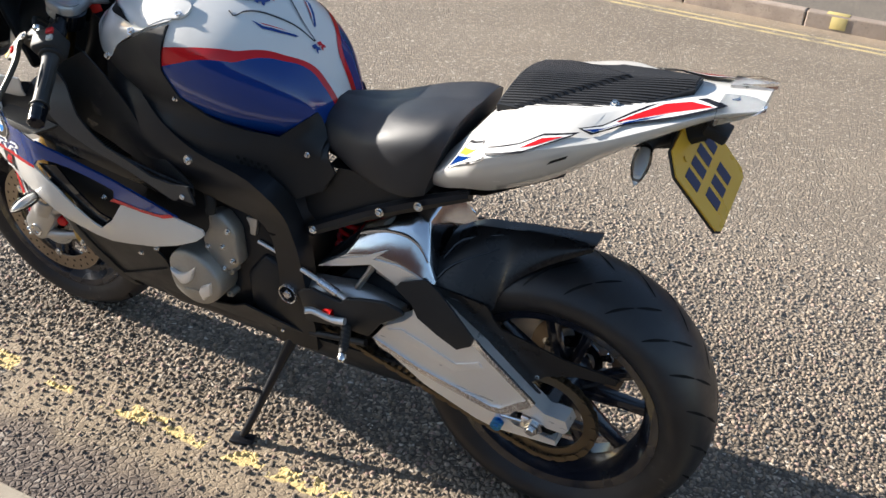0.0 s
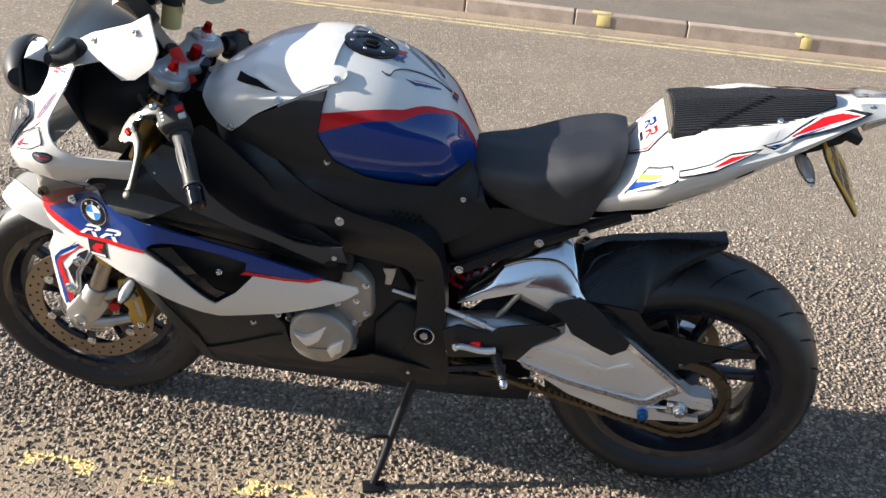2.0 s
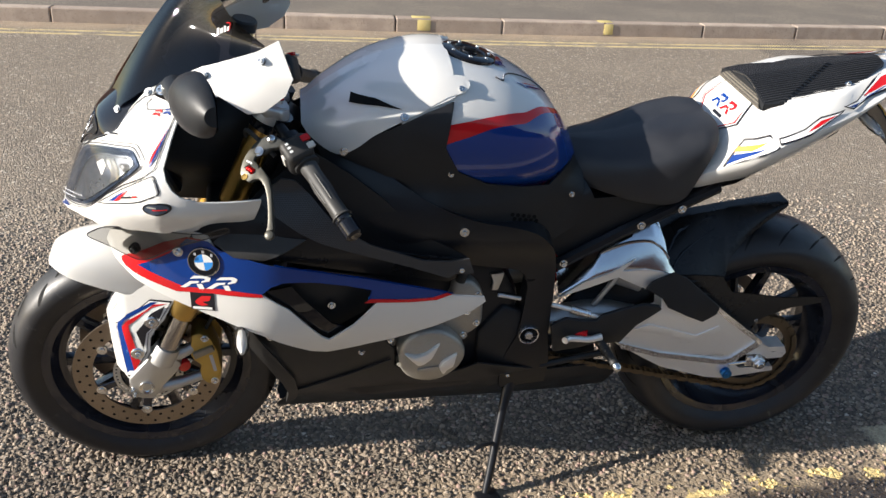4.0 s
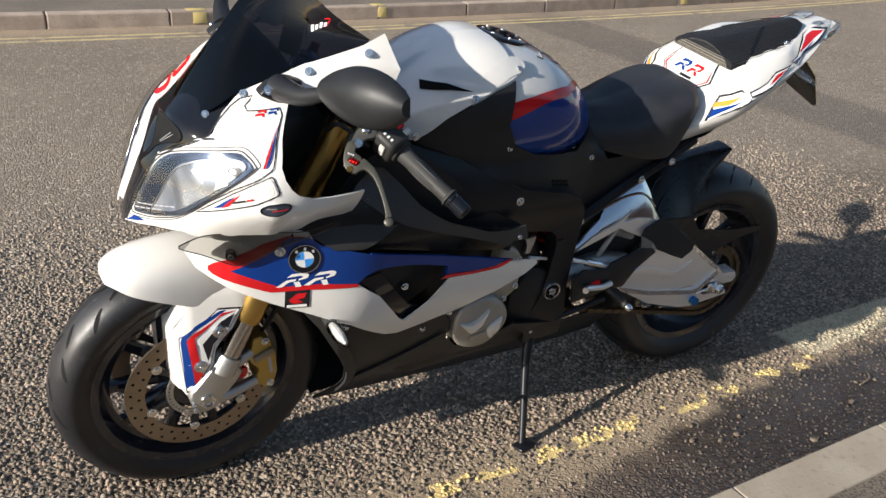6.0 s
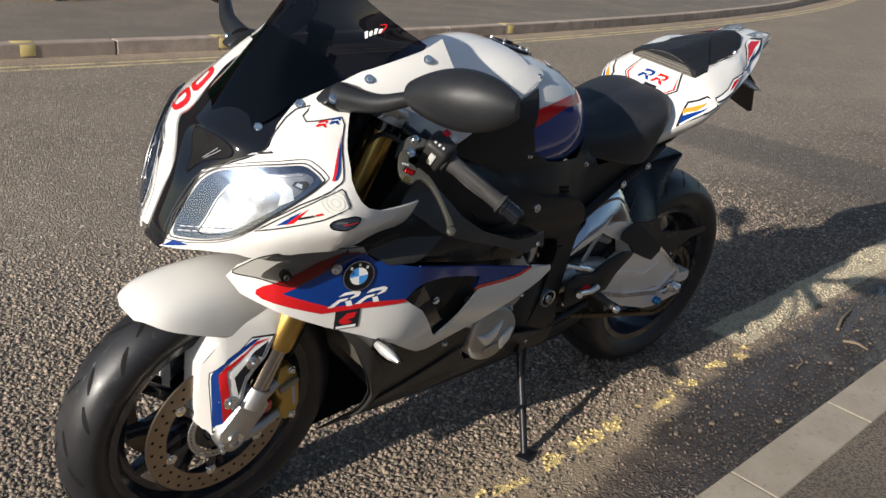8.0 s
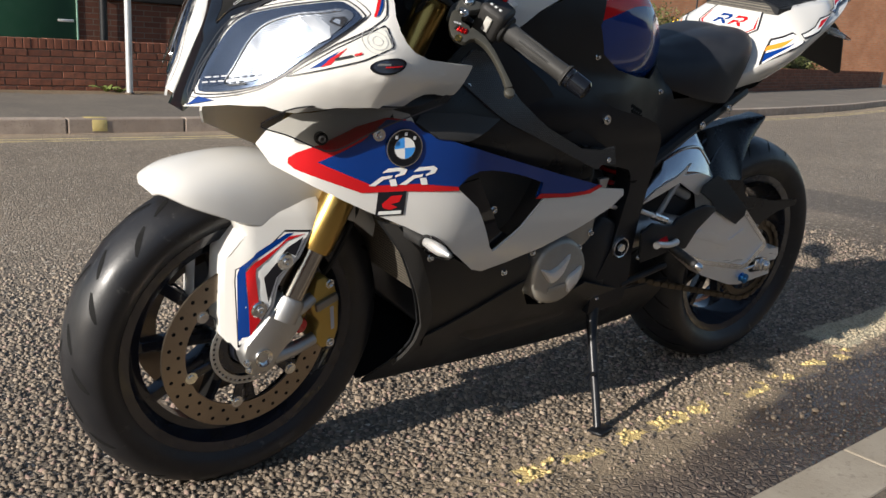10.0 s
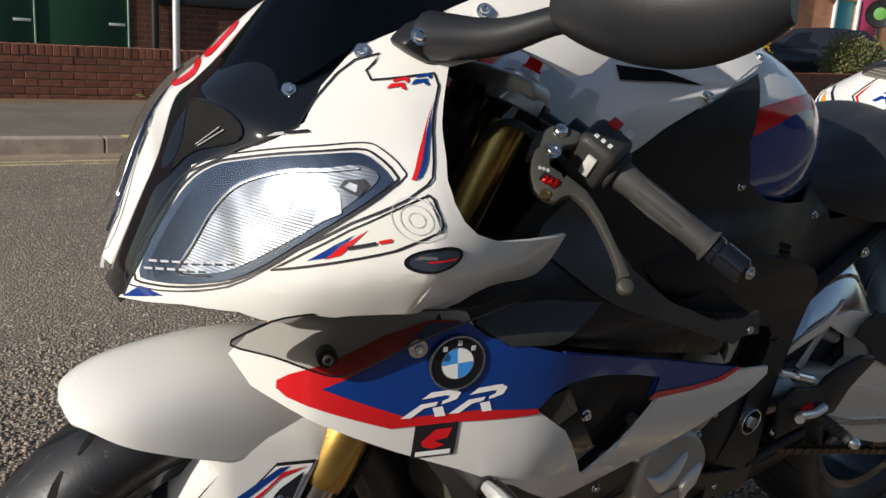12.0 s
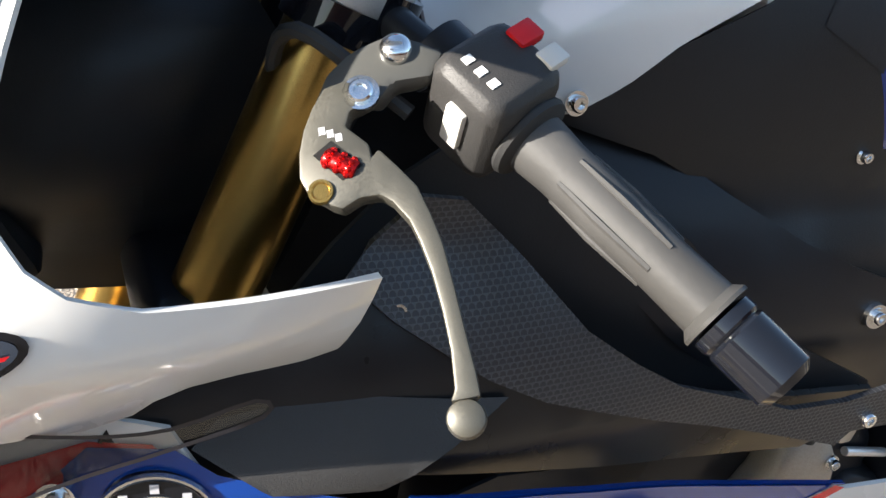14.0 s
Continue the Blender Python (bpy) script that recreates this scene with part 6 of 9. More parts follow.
_vent_top = [(-0.871, 0.605), (-0.952, 0.6225), (-1.008, 0.636), (-1.06, 0.648), (-1.094, 0.653), (-1.126, 0.654), (-1.149, 0.645), (-1.165, 0.629)]
_band = [(-1.141, 0.694), (-1.012, 0.659), (-0.90, 0.630), (-0.786, 0.603), (-0.82, 0.599), (-0.94, 0.590), (-0.96, 0.592)] + [(a, b) for a, b in _vent_top[1:]]
both_sides("upper_band", _band, SIDE, 0.004, 0.016, 0.0, BLUE, side, "blue band over the vent")
_blue = [(-1.398, 0.661), (-1.373, 0.676), (-1.335, 0.700), (-1.30, 0.735), (-1.26, 0.735), (-1.24, 0.720), (-1.153, 0.6965), (-1.012, 0.6585), (-0.90, 0.6295), (-0.803, 0.6065), (-0.830, 0.596), (-0.884, 0.5935), (-0.956, 0.5985), (-0.952, 0.619)] + _vent_top[2:] + [(-1.236, 0.634), (-1.312, 0.628)]
_redo = [(-1.424, 0.645), (-1.432, 0.652), (-1.432, 0.661), (-1.424, 0.671), (-1.411, 0.681), (-1.345, 0.722), (-1.30, 0.738), (-1.27, 0.737), (-1.23, 0.70), (-1.165, 0.6285), (-1.163, 0.6215), (-1.263, 0.620), (-1.328, 0.615)]
stack(side, SIDE, [("red_flash", _redo, RED, "red chevron"), ("blue_flash", _blue, BLUE, "glossy blue wedge")], 0.016)
both_sides("band_red_edge", [(-0.968, 0.590), (-0.956, 0.599), (-0.884, 0.594), (-0.830, 0.5965), (-0.800, 0.6075), (-0.790, 0.603), (-0.822, 0.590), (-0.877, 0.5865)], SIDE, 0.0, 0.016, 0.0034, RED, side)


for _j in range(2):
    _a0, _b0 = -1.319 + 0.050 * _j, 0.6275 + 0.004 * _j
    for _k, _o in enumerate(([(0, 0), (0.022, 0.014), (0.042, 0.0165), (0.040, 0.0125), (0.026, 0.0095), (0.012, 0.0)], [(0.022, 0.019), (0.032, 0.026), (0.060, 0.029), (0.068, 0.0255), (0.064, 0.0185), (0.052, 0.0150), (0.046, 0.0135), (0.047, 0.0170), (0.054, 0.0195), (0.055, 0.0225), (0.050, 0.0228)], [(0.036, 0.0100), (0.048, 0.0115), (0.053, 0.0015), (0.041, 0.0005)])):
        stack(side, SIDE, [("emblem", [(_a0 + a * 0.88, _b0 + b * 1.15) for a, b in _o], DECAL_WHITE, "slanted white emblem")], 0.014, lift=0.0024)
_ak = [(-1.302, 0.576), (-1.302, 0.617), (-1.256, 0.621), (-1.256, 0.580)]
stack(side, SIDE, [("sticker", _ak, DECAL_BLACK, "black square sticker"), ("sticker_mark", [(-1.294, 0.597), (-1.280, 0.612), (-1.262, 0.614), (-1.266, 0.602), (-1.280, 0.598), (-1.268, 0.593), (-1.28, 0.588), (-1.291, 0.591)], RED, "red shape"), ("sticker_bar", [(-1.298, 0.579), (-1.298, 0.585), (-1.261, 0.588), (-1.261, 0.582)], DECAL_WHITE, "plain pale bar")], 0.014)
# round badge: rim, ring and quartered disc
for _s in (-1, 1):
    h = side_half(-1.270, 0.6925)
    c = Vector((-1.270, _s * (h + 0.002), 0.6925))
    nrm = Vector((-0.22, _s, 0.04)).normalized()
    badge = part("badge", lathe([(0.0001, 0.0042), (0.0275, 0.0042), (0.0285, 0.005), (0.030, 0.004), (0.031, -0.004)], c, nrm, 40), GLOSS_BLACK, side, "round badge in black, blue and white")
    part("badge_rim", lathe([(0.029, 0.0046), (0.0305, 0.0046), (0.031, 0.002), (0.029, 0.002)], c, nrm, 40, loop=True), CHROME, badge)
    part("badge_rim", lathe([(0.0172, 0.0046), (0.0182, 0.0046), (0.0182, 0.003), (0.0172, 0.003)], c, nrm, 40, loop=True), CHROME, badge)
    x = Vector((1, 0, 0)); x = (x - nrm * x.dot(nrm)).normalized(); y = nrm.cross(x)
    if y.z < 0:
        y = -y
    for q in range(4):
        bm = bmesh.new()
        o = c + nrm * 0.0047
        vs = [bm.verts.new(o)] + [bm.verts.new(o + (x * math.cos(a) + y * math.sin(a)) * 0.0172) for a in (math.pi / 2 * q + math.pi / 16 * i + 0.12 for i in range(9))]
        bm.faces.new(vs)
        part("badge_quarter", bm, plastic("sky_blue", (0.05, 0.28, 0.72), 0.25, 300, 0.0, 0) if q == 1 and _s < 0 else (bpy.data.materials["sky_blue"] if q in (1, 3) else DECAL_WHITE), badge)
    for q in (-0.75, 0.0, 0.75):
        part("badge_bar", block((0.0045, 0.0055, 0.0006), Matrix.Translation(c + nrm * 0.0046 + (x * math.sin(q) + y * math.cos(q)) * 0.0228) @ Matrix((x, y, nrm)).transposed().to_4x4(), 0), DECAL_GREY, badge)
# vent lining, smoked winglet
both_sides("vent_lining", [(-1.18, 0.64), (-1.06, 0.645), (-0.92, 0.605), (-0.96, 0.52), (-1.035, 0.47), (-1.13, 0.55)], lambda u, w: (u, -side_half(u, w) + 0.035 + 0.10 * max(0.0, u + 1.17), w), 0.003, 0.02, 0.0, MATT_BLACK, side, "black vent lining")
both_sides("vent_frame", [(-1.166, 0.626), (-1.115, 0.588), (-1.05, 0.50), (-1.035, 0.488), (-1.00, 0.515), (-1.03, 0.53), (-1.085, 0.60), (-1.11, 0.636)], lambda u, w: (u, -side_half(u, w) + 0.012, w), 0.004, 0.02, 0.0, GLOSS_BLACK, side)
for _s in (-1, 1):
    part("vent_bolt", bolt((-1.03, _s * 0.205, 0.56), (0, _s, 0), 0.0055), CHROME, side)
_wing = smooth2([(-1.487, 0.713), (-1.472, 0.730), (-1.446, 0.746), (-1.40, 0.755), (-1.35, 0.759), (-1.30, 0.760), (-1.262, 0.766), (-1.225, 0.784), (-1.222, 0.774), (-1.265, 0.752), (-1.30, 0.735), (-1.335, 0.714), (-1.365, 0.693), (-1.389, 0.683), (-1.412, 0.688), (-1.45, 0.703)], 3)
WING = lambda u, w: (u, -curve1([-1.49, -1.45, -1.40, -1.30, -1.22], [0.166, 0.186, 0.206, 0.240, 0.262], u) - 0.10 * max(0.0, w - 0.70), w)
both_sides("winglet", _wing, WING, 0.0, 0.014, 0.0, SMOKE_GREY, side, "smoked clear winglet")
outline_line("winglet_edge", _wing, WING, 0.0012, DECAL_BLACK, side, 0.0006)
for _s in (-1, 1):
    for q in ((-1.401, 0.701), (-1.317, 0.713)):
        part("winglet_bolt", join(bolt((q[0], _s * (side_half(*q) + 0.014), q[1]), (-0.3, _s, 0.1), 0.0055, 0.006), lathe([(0.0, 0.0), (0.010, 0.0), (0.010, -0.012)], (q[0], _s * (side_half(*q) + 0.0135), q[1]), (-0.3, _s, 0.1), 20)), CHROME if q[0] > -1.35 else GRAIN_BLACK, side)


# black trims between the fairings
def trim_half(u, w):
    t = min(1.0, max(0.0, (w - 0.70) / 0.12))
    return curve1([-1.27, -1.15, -1.0, -0.9, -0.76], [0.232, 0.243, 0.238, 0.228, 0.222], u) - 0.045 * t * t


_strip = [(-1.125, 0.846), (-1.100, 0.842), (-1.066, 0.808), (-1.028, 0.766), (-0.994, 0.742), (-0.957, 0.719), (-0.905, 0.698), (-0.852, 0.676), (-0.800, 0.672), (-0.758, 0.676), (-0.745, 0.640)]
both_sides("scale_trim", _strip + [(-0.784, 0.642), (-0.797, 0.632), (-0.881, 0.664), (-0.993, 0.706), (-1.055, 0.729), (-1.091, 0.748), (-1.145, 0.785), (-1.168, 0.806)], left(trim_half), 0.005, 0.016, 0.001, SCALES, side, "scale textured black trim")
both_sides("lower_trim", [(-1.295, 0.738), (-1.275, 0.765), (-1.246, 0.788), (-1.16, 0.805), (-1.123, 0.818), (-1.10, 0.79), (-1.079, 0.757), (-1.015, 0.743), (-0.968, 0.720), (-0.905, 0.695), (-0.840, 0.678), (-0.758, 0.665), (-0.784, 0.645), (-0.775, 0.610), (-0.79, 0.602), (-0.90, 0.626), (-1.00, 0.654), (-1.141, 0.694), (-1.25, 0.712)], left(lambda u, w: trim_half(u, w) - 0.003 - 0.3 * max(0.0, 0.70 - w)), 0.005, 0.016, 0.0, TRIM_BLACK, side, "smooth black lower trim")
both_sides("trim_ledge", [(-1.252, 0.733), (-1.238, 0.744), (-1.184, 0.751), (-1.118, 0.742), (-1.080, 0.738), (-1.116, 0.721), (-1.158, 0.705), (-1.215, 0.710)], left(lambda u, w: trim_half(u, w) + 0.016 - 0.55 * max(0.0, w - 0.712)), 0.010, 0.010, 0.0, GRAIN_BLACK, side, "ledge of grained plastic")
both_sides("inner_panel", [(-1.20, 0.770), (-1.165, 0.805), (-1.12, 0.842), (-1.06, 0.875), (-1.00, 0.84), (-0.93, 0.79), (-0.86, 0.72), (-0.76, 0.67), (-0.76, 0.645), (-0.90, 0.665), (-1.07, 0.70)], left(lambda u, w: curve1([-1.25, -1.1, -0.95, -0.76], [0.19, 0.165, 0.178, 0.205], u) - 0.10 * max(0.0, w - 0.75)), 0.004, 0.02, 0.0, MATT_BLACK, side, "matt black inner panel")
for _s in (-1, 1):
    part("trim_bolt", bolt((-0.772, _s * 0.223, 0.651), (0, _s, 0), 0.006), CHROME, side)
    part("trim_bolt", bolt((-1.140, _s * 0.214, 0.788), (-0.2, _s, 0.3), 0.0045), CHROME, side)


# belly pan
def belly_half(u, w):
    return curve1([0.12, 0.14, 0.20, 0.26, 0.35, 0.45, 0.56], [0.003, 0.022, 0.072, 0.120, 0.165, 0.195, 0.215], w) * curve1([-1.27, -1.20, -1.12, -0.9, -0.6, -0.33], [0.80, 0.93, 1.0, 1.0, 0.95, 0.75], u)


_bel = [(-1.262, 0.548), (-1.20, 0.535), (-1.167, 0.517), (-1.10, 0.470), (-1.04, 0.438), (-0.975, 0.449), (-0.92, 0.462), (-0.895, 0.43), (-0.89, 0.37), (-0.85, 0.325), (-0.80, 0.315), (-0.74, 0.335), (-0.70, 0.36), (-0.62, 0.335), (-0.52, 0.305), (-0.33, 0.300), (-0.335, 0.180), (-0.43, 0.162), (-0.62, 0.146), (-0.85, 0.134), (-1.02, 0.134), (-1.142, 0.128), (-1.150, 0.145), (-1.128, 0.21), (-1.122, 0.28), (-1.132, 0.33), (-1.165, 0.40), (-1.215, 0.49)]
belly = new("belly_pan")
belly.parent = bike
tagged(belly, "matt black belly pan")
both_sides("belly_side", _bel, left(belly_half), 0.004, 0.022, 0.0, MATT_BLACK, belly, "matt black belly panel")
both_sides("belly_lip", [(-1.258, 0.546), (-1.215, 0.49), (-1.165, 0.40), (-1.132, 0.33), (-1.122, 0.28), (-1.128, 0.21), (-1.108, 0.21), (-1.100, 0.28), (-1.108, 0.34), (-1.140, 0.41), (-1.190, 0.50), (-1.235, 0.546)], left(lambda u, w: belly_half(u, w) + 0.010 - 0.3 * max(0.0, u + 1.13 + 0.35 * max(0.0, w - 0.33))), 0.006, 0.018, 0.004, GRAIN_BLACK, belly, "rolled front lip")
part("belly_grille", block((0.30, 0.10, 0.006), pose(-0.55, 0.0, 0.185, 0, -4, 0), 0.002), MESH_DARK, belly, "fine black mesh under the pan")
for q in ((-0.965, 0.425), (-1.155, 0.478), (-0.62, 0.30), (-0.905, 0.462)):
    for _s in (-1, 1):
        part("belly_bolt", bolt((q[0], _s * (belly_half(*q) + 0.001), q[1]), (0, _s, 0), 0.005), CHROME, belly)
both_sides("belly_crease", [(-1.10, 0.29), (-0.93, 0.385), (-0.90, 0.40), (-0.93, 0.37), (-1.09, 0.26)], left(belly_half), 0.004, 0.02, 0.006, MATT_BLACK, belly)
# front indicators
for _s in (-1, 1):
    ind = part("front_indicator_stalk", tube([(-1.212, _s * 0.185, 0.534), (-1.210, _s * 0.215, 0.532), (-1.209, _s * 0.246, 0.531)], [0.015, 0.012, 0.0125], 14), RUBBER, side, "black front indicator stalk")
    a, b = Vector((-1.209, _s * 0.244, 0.531)), Vector((-1.205, _s * 0.318, 0.528))
    part("indicator_lens", tube([a, a + (b - a) * 0.15, a + (b - a) * 0.45, a + (b - a) * 0.75, a + (b - a) * 0.93, b], [0.013, 0.0155, 0.0155, 0.012, 0.006, 0.002], 16, 2), LENS, ind, "clear leaf-shaped lens")
    part("indicator_core", tube([a, a + (b - a) * 0.3, a + (b - a) * 0.6, a + (b - a) * 0.9], [0.007, 0.010, 0.010, 0.003], 10), ALU_BRUSHED, ind)


# ---- frame, engine and running gear ----
def frame_half(u, w):
    a = curve1([0.25, 0.35, 0.50, 0.62, 0.72, 0.80, 0.88], [0.135, 0.142, 0.150, 0.168, 0.196, 0.175, 0.12], w)
    return a * curve1([-1.08, -1.0, -0.88, -0.75, -0.5], [0.62, 0.85, 0.98, 1.0, 1.0], u)


chassis = new("frame")
chassis.parent = bike
tagged(chassis, "satin black twin-spar frame")
_sp = [(-1.065, 0.875), (-1.02, 0.812), (-0.93, 0.716), (-0.835, 0.655), (-0.76, 0.632), (-0.70, 0.620), (-0.635, 0.608), (-0.612, 0.575), (-0.607, 0.53), (-0.612, 0.42), (-0.640, 0.345), (-0.635, 0.262), (-0.528, 0.275), (-0.528, 0.345), (-0.540, 0.42), (-0.545, 0.52), (-0.556, 0.62), (-0.575, 0.675), (-0.617, 0.715), (-0.68, 0.733), (-0.745, 0.745), (-0.837, 0.782), (-0.95, 0.848), (-0.995, 0.888)]
_spf = [(p.x, p.z) for p in spline([(a, 0, b) for a, b in _sp], 2, True, (0, 11, 12, 23))]
for _s in (-1, 1):
    bm = shell(_spf, left(frame_half), 0.045, 0.022, 0.0)
    bevel(bm, 0.006, 2, 50)
    part("spar", bm if _s < 0 else flip(bm), FRAME_BLACK, chassis, "cast black frame spar")
    part("frame_plug", join(lathe([(0.0001, 0.002), (0.005, 0.002), (0.006, 0.001), (0.0095, 0.001), (0.0105, -0.004)], (-0.768, _s * 0.199, 0.724), (-0.05, _s, 0.1), 28), bolt((-0.768, _s * 0.201, 0.724), (-0.05, _s, 0.1), 0.005, 0.004)), CHROME, chassis, "bright frame bolt")
    part("frame_hole", lathe([(0.0001, 0.001), (0.0145, 0.001), (0.0155, -0.004)], (-0.605, _s * 0.160, 0.590), (0, _s, 0), 24), DEEP_BLACK, chassis)
    pv = part("pivot_cup", lathe([(0.011, -0.006), (0.0195, -0.006), (0.0205, 0.003), (0.0225, 0.004), (0.0235, 0.002), (0.0235, -0.01)], (-0.587, _s * 0.150, 0.423), (0, _s, 0), 36), ALU, chassis, "polished swingarm pivot")
    part("pivot_recess", lathe([(0.0001, -0.004), (0.0197, -0.004), (0.0197, -0.008)], (-0.587, _s * 0.150, 0.423), (0, _s, 0), 28), DEEP_BLACK, pv)
    part("pivot_nut", lathe([(0.005, 0.006), (0.009, 0.006), (0.0105, 0.004), (0.0105, -0.006)], (-0.587, _s * 0.150, 0.423), (0, _s, 0), 6), CHROME, pv)
    part("subframe_rail", tube([(-0.540, _s * 0.115, 0.585), (-0.40, _s * 0.112, 0.668), (-0.27, _s * 0.105, 0.732), (-0.19, _s * 0.095, 0.765)], [0.014, 0.0145, 0.0145, 0.012], 8), FRAME_BLACK, chassis, "black seat rail")
    for q in ((-0.525, 0.597), (-0.365, 0.690), (-0.280, 0.729)):
        part("rail_bolt", bolt((q[0], _s * 0.128, q[1]), (0, _s, 0), 0.0065), CHROME, chassis)
    # engine mounts seen through the frame's gap
    part("linkage_plate", slab([(-0.688, 0.582), (-0.658, 0.585), (-0.661, 0.566), (-0.668, 0.540), (-0.682, 0.540), (-0.680, 0.562)], _s * 0.14, _s * 0.13, 0.002), CAST, chassis)
    part("coolant_pipe", tube([(-0.665, _s * 0.135, 0.525), (-0.613, _s * 0.135, 0.513)], 0.0045, 10), ALU_BRUSHED, chassis)
part("headstock", tube([(-1.118, 0, 0.905), (-1.20, 0, 0.735)], 0.048, 24), FRAME_BLACK, chassis)
part("tail_underside", rings([[Vector((u, v * h, w)) for v in (-1, 0, 1)] for u, h, w in ((-0.50, 0.10, 0.74), (-0.30, 0.10, 0.742), (-0.16, 0.10, 0.775), (-0.02, 0.09, 0.85))], closed=False), MATT_BLACK, chassis)
for _s in (-1, 1):
    m = shell([(-0.56, 0.665), (-0.50, 0.70), (-0.47, 0.745), (-0.36, 0.752), (-0.28, 0.742), (-0.19, 0.775), (-0.19, 0.755), (-0.27, 0.715), (-0.40, 0.655), (-0.52, 0.59), (-0.55, 0.62)], left(lambda u, w: 0.103), 0.004, 0.03, 0.0)
    part("seat_side_panel", m if _s < 0 else flip(m), MATT_BLACK, chassis, "matt black panel under the seat")

engine = new("engine")
engine.parent = bike
tagged(engine, "dark engine with a silver alloy cover")
_eb = [(-1.10, 0.30), (-1.12, 0.45), (-1.10, 0.60), (-0.95, 0.66), (-0.78, 0.62), (-0.66, 0.60), (-0.615, 0.52), (-0.62, 0.35), (-0.70, 0.26), (-0.95, 0.24)]
part("crankcase", slab(_eb, -0.130, 0.130, 0.02), FRAME_BLACK, engine, "black crankcase")
_cv = [(p.x, p.z) for p in spline([(-0.815 + 0.073 * math.cos(a) * (1.0 + 0.06 * math.cos(3 * a)), 0, 0.408 + 0.071 * math.sin(a)) for a in (2 * math.pi * i / 14 for i in range(14))], 2, True)]
cov = part("alternator_cover", bevel(slab(_cv, -0.196, -0.125, 0.010), 0.003, 2, 25), MAGNESIUM, engine, "dull silver alternator cover")
# paler metal on both crests stands in for their sunlit facets
part("cover_crest", slab([(-0.876, 0.424), (-0.860, 0.406), (-0.843, 0.388), (-0.828, 0.394), (-0.813, 0.407), (-0.796, 0.450), (-0.826, 0.424), (-0.846, 0.415)], -0.207, -0.190, 0.008), ALU_BRUSHED, cov, "raised crest, its sunlit facet put in as paler metal")
part("cover_crest", slab([(-0.790, 0.398), (-0.757, 0.420), (-0.763, 0.382), (-0.776, 0.375), (-0.785, 0.359), (-0.797, 0.382)], -0.205, -0.190, 0.006), ALU_BRUSHED, cov, "raised crest, its sunlit facet put in as paler metal")
part("cover_bar", block((0.055, 0.003, 0.013), pose(-0.815, -0.198, 0.375, 0, -8, 0), 0.001), MAGNESIUM, cov, "plain raised bar")
for _k in range(7):
    _a = 2 * math.pi * _k / 7 + 0.3
    p = (-0.815 + 0.080 * math.cos(_a), -0.150, 0.408 + 0.078 * math.sin(_a))
    part("cover_ear", join(lathe([(0.0095, -0.03), (0.0095, 0.004), (0.007, 0.006), (0.0001, 0.006)], p, (0, -1, 0), 14), bolt((p[0], p[1] - 0.006, p[2]), (0, -1, 0), 0.0048)), MAGNESIUM, cov)
part("breather_casting", bevel(slab([(-0.785, 0.460), (-0.752, 0.425), (-0.718, 0.450), (-0.701, 0.466), (-0.704, 0.545), (-0.714, 0.562), (-0.735, 0.585), (-0.77, 0.582), (-0.775, 0.54), (-0.80, 0.505)], -0.166, -0.125, 0.010), 0.002), MAGNESIUM, engine, "rough silver casting")
for q in ((-0.738, 0.505), (-0.715, 0.475), (-0.718, 0.55), (-0.742, 0.445), (-0.78, 0.492)):
    part("casting_bolt", bolt((q[0], -0.168, q[1]), (0, -1, 0), 0.005), CHROME, engine)
part("hose", tube([(-0.76, -0.165, 0.585), (-0.755, -0.165, 0.615), (-0.77, -0.155, 0.64)], 0.011, 12, 3), RUBBER, engine)
part("radiator", block((0.035, 0.34, 0.30), pose(-1.19, 0, 0.55, 0, -18, 0), 0.005), MESH_DARK, engine, "dark radiator core")
part("sprocket_cover", bevel(slab([(-0.70, 0.31), (-0.705, 0.43), (-0.65, 0.50), (-0.60, 0.48), (-0.60, 0.33), (-0.64, 0.29)], -0.142, -0.10, 0.012), 0.002), MATT_BLACK, engine)

# swingarm
arm = new("swingarm")
arm.parent = bike
tagged(arm, "polished aluminium swingarm")
_out = [(-0.376, 0.388), (-0.345, 0.432), (-0.300, 0.462), (-0.282, 0.482), (-0.285, 0.515), (-0.300, 0.540), (-0.262, 0.560), (-0.15, 0.480), (-0.022, 0.380), (0.000, 0.366), (0.016, 0.357), (0.058, 0.357), (0.067, 0.338), (0.060, 0.324), (0.022, 0.322), (0.000, 0.336), (-0.045, 0.338), (-0.062, 0.312), (-0.045, 0.297), (0.042, 0.297), (0.046, 0.284), (-0.086, 0.268), (-0.13, 0.274), (-0.252, 0.313), (-0.343, 0.368)]


def arm_half(u, w):
    return 0.148 - 0.26 * max(0.0, w - 0.47)


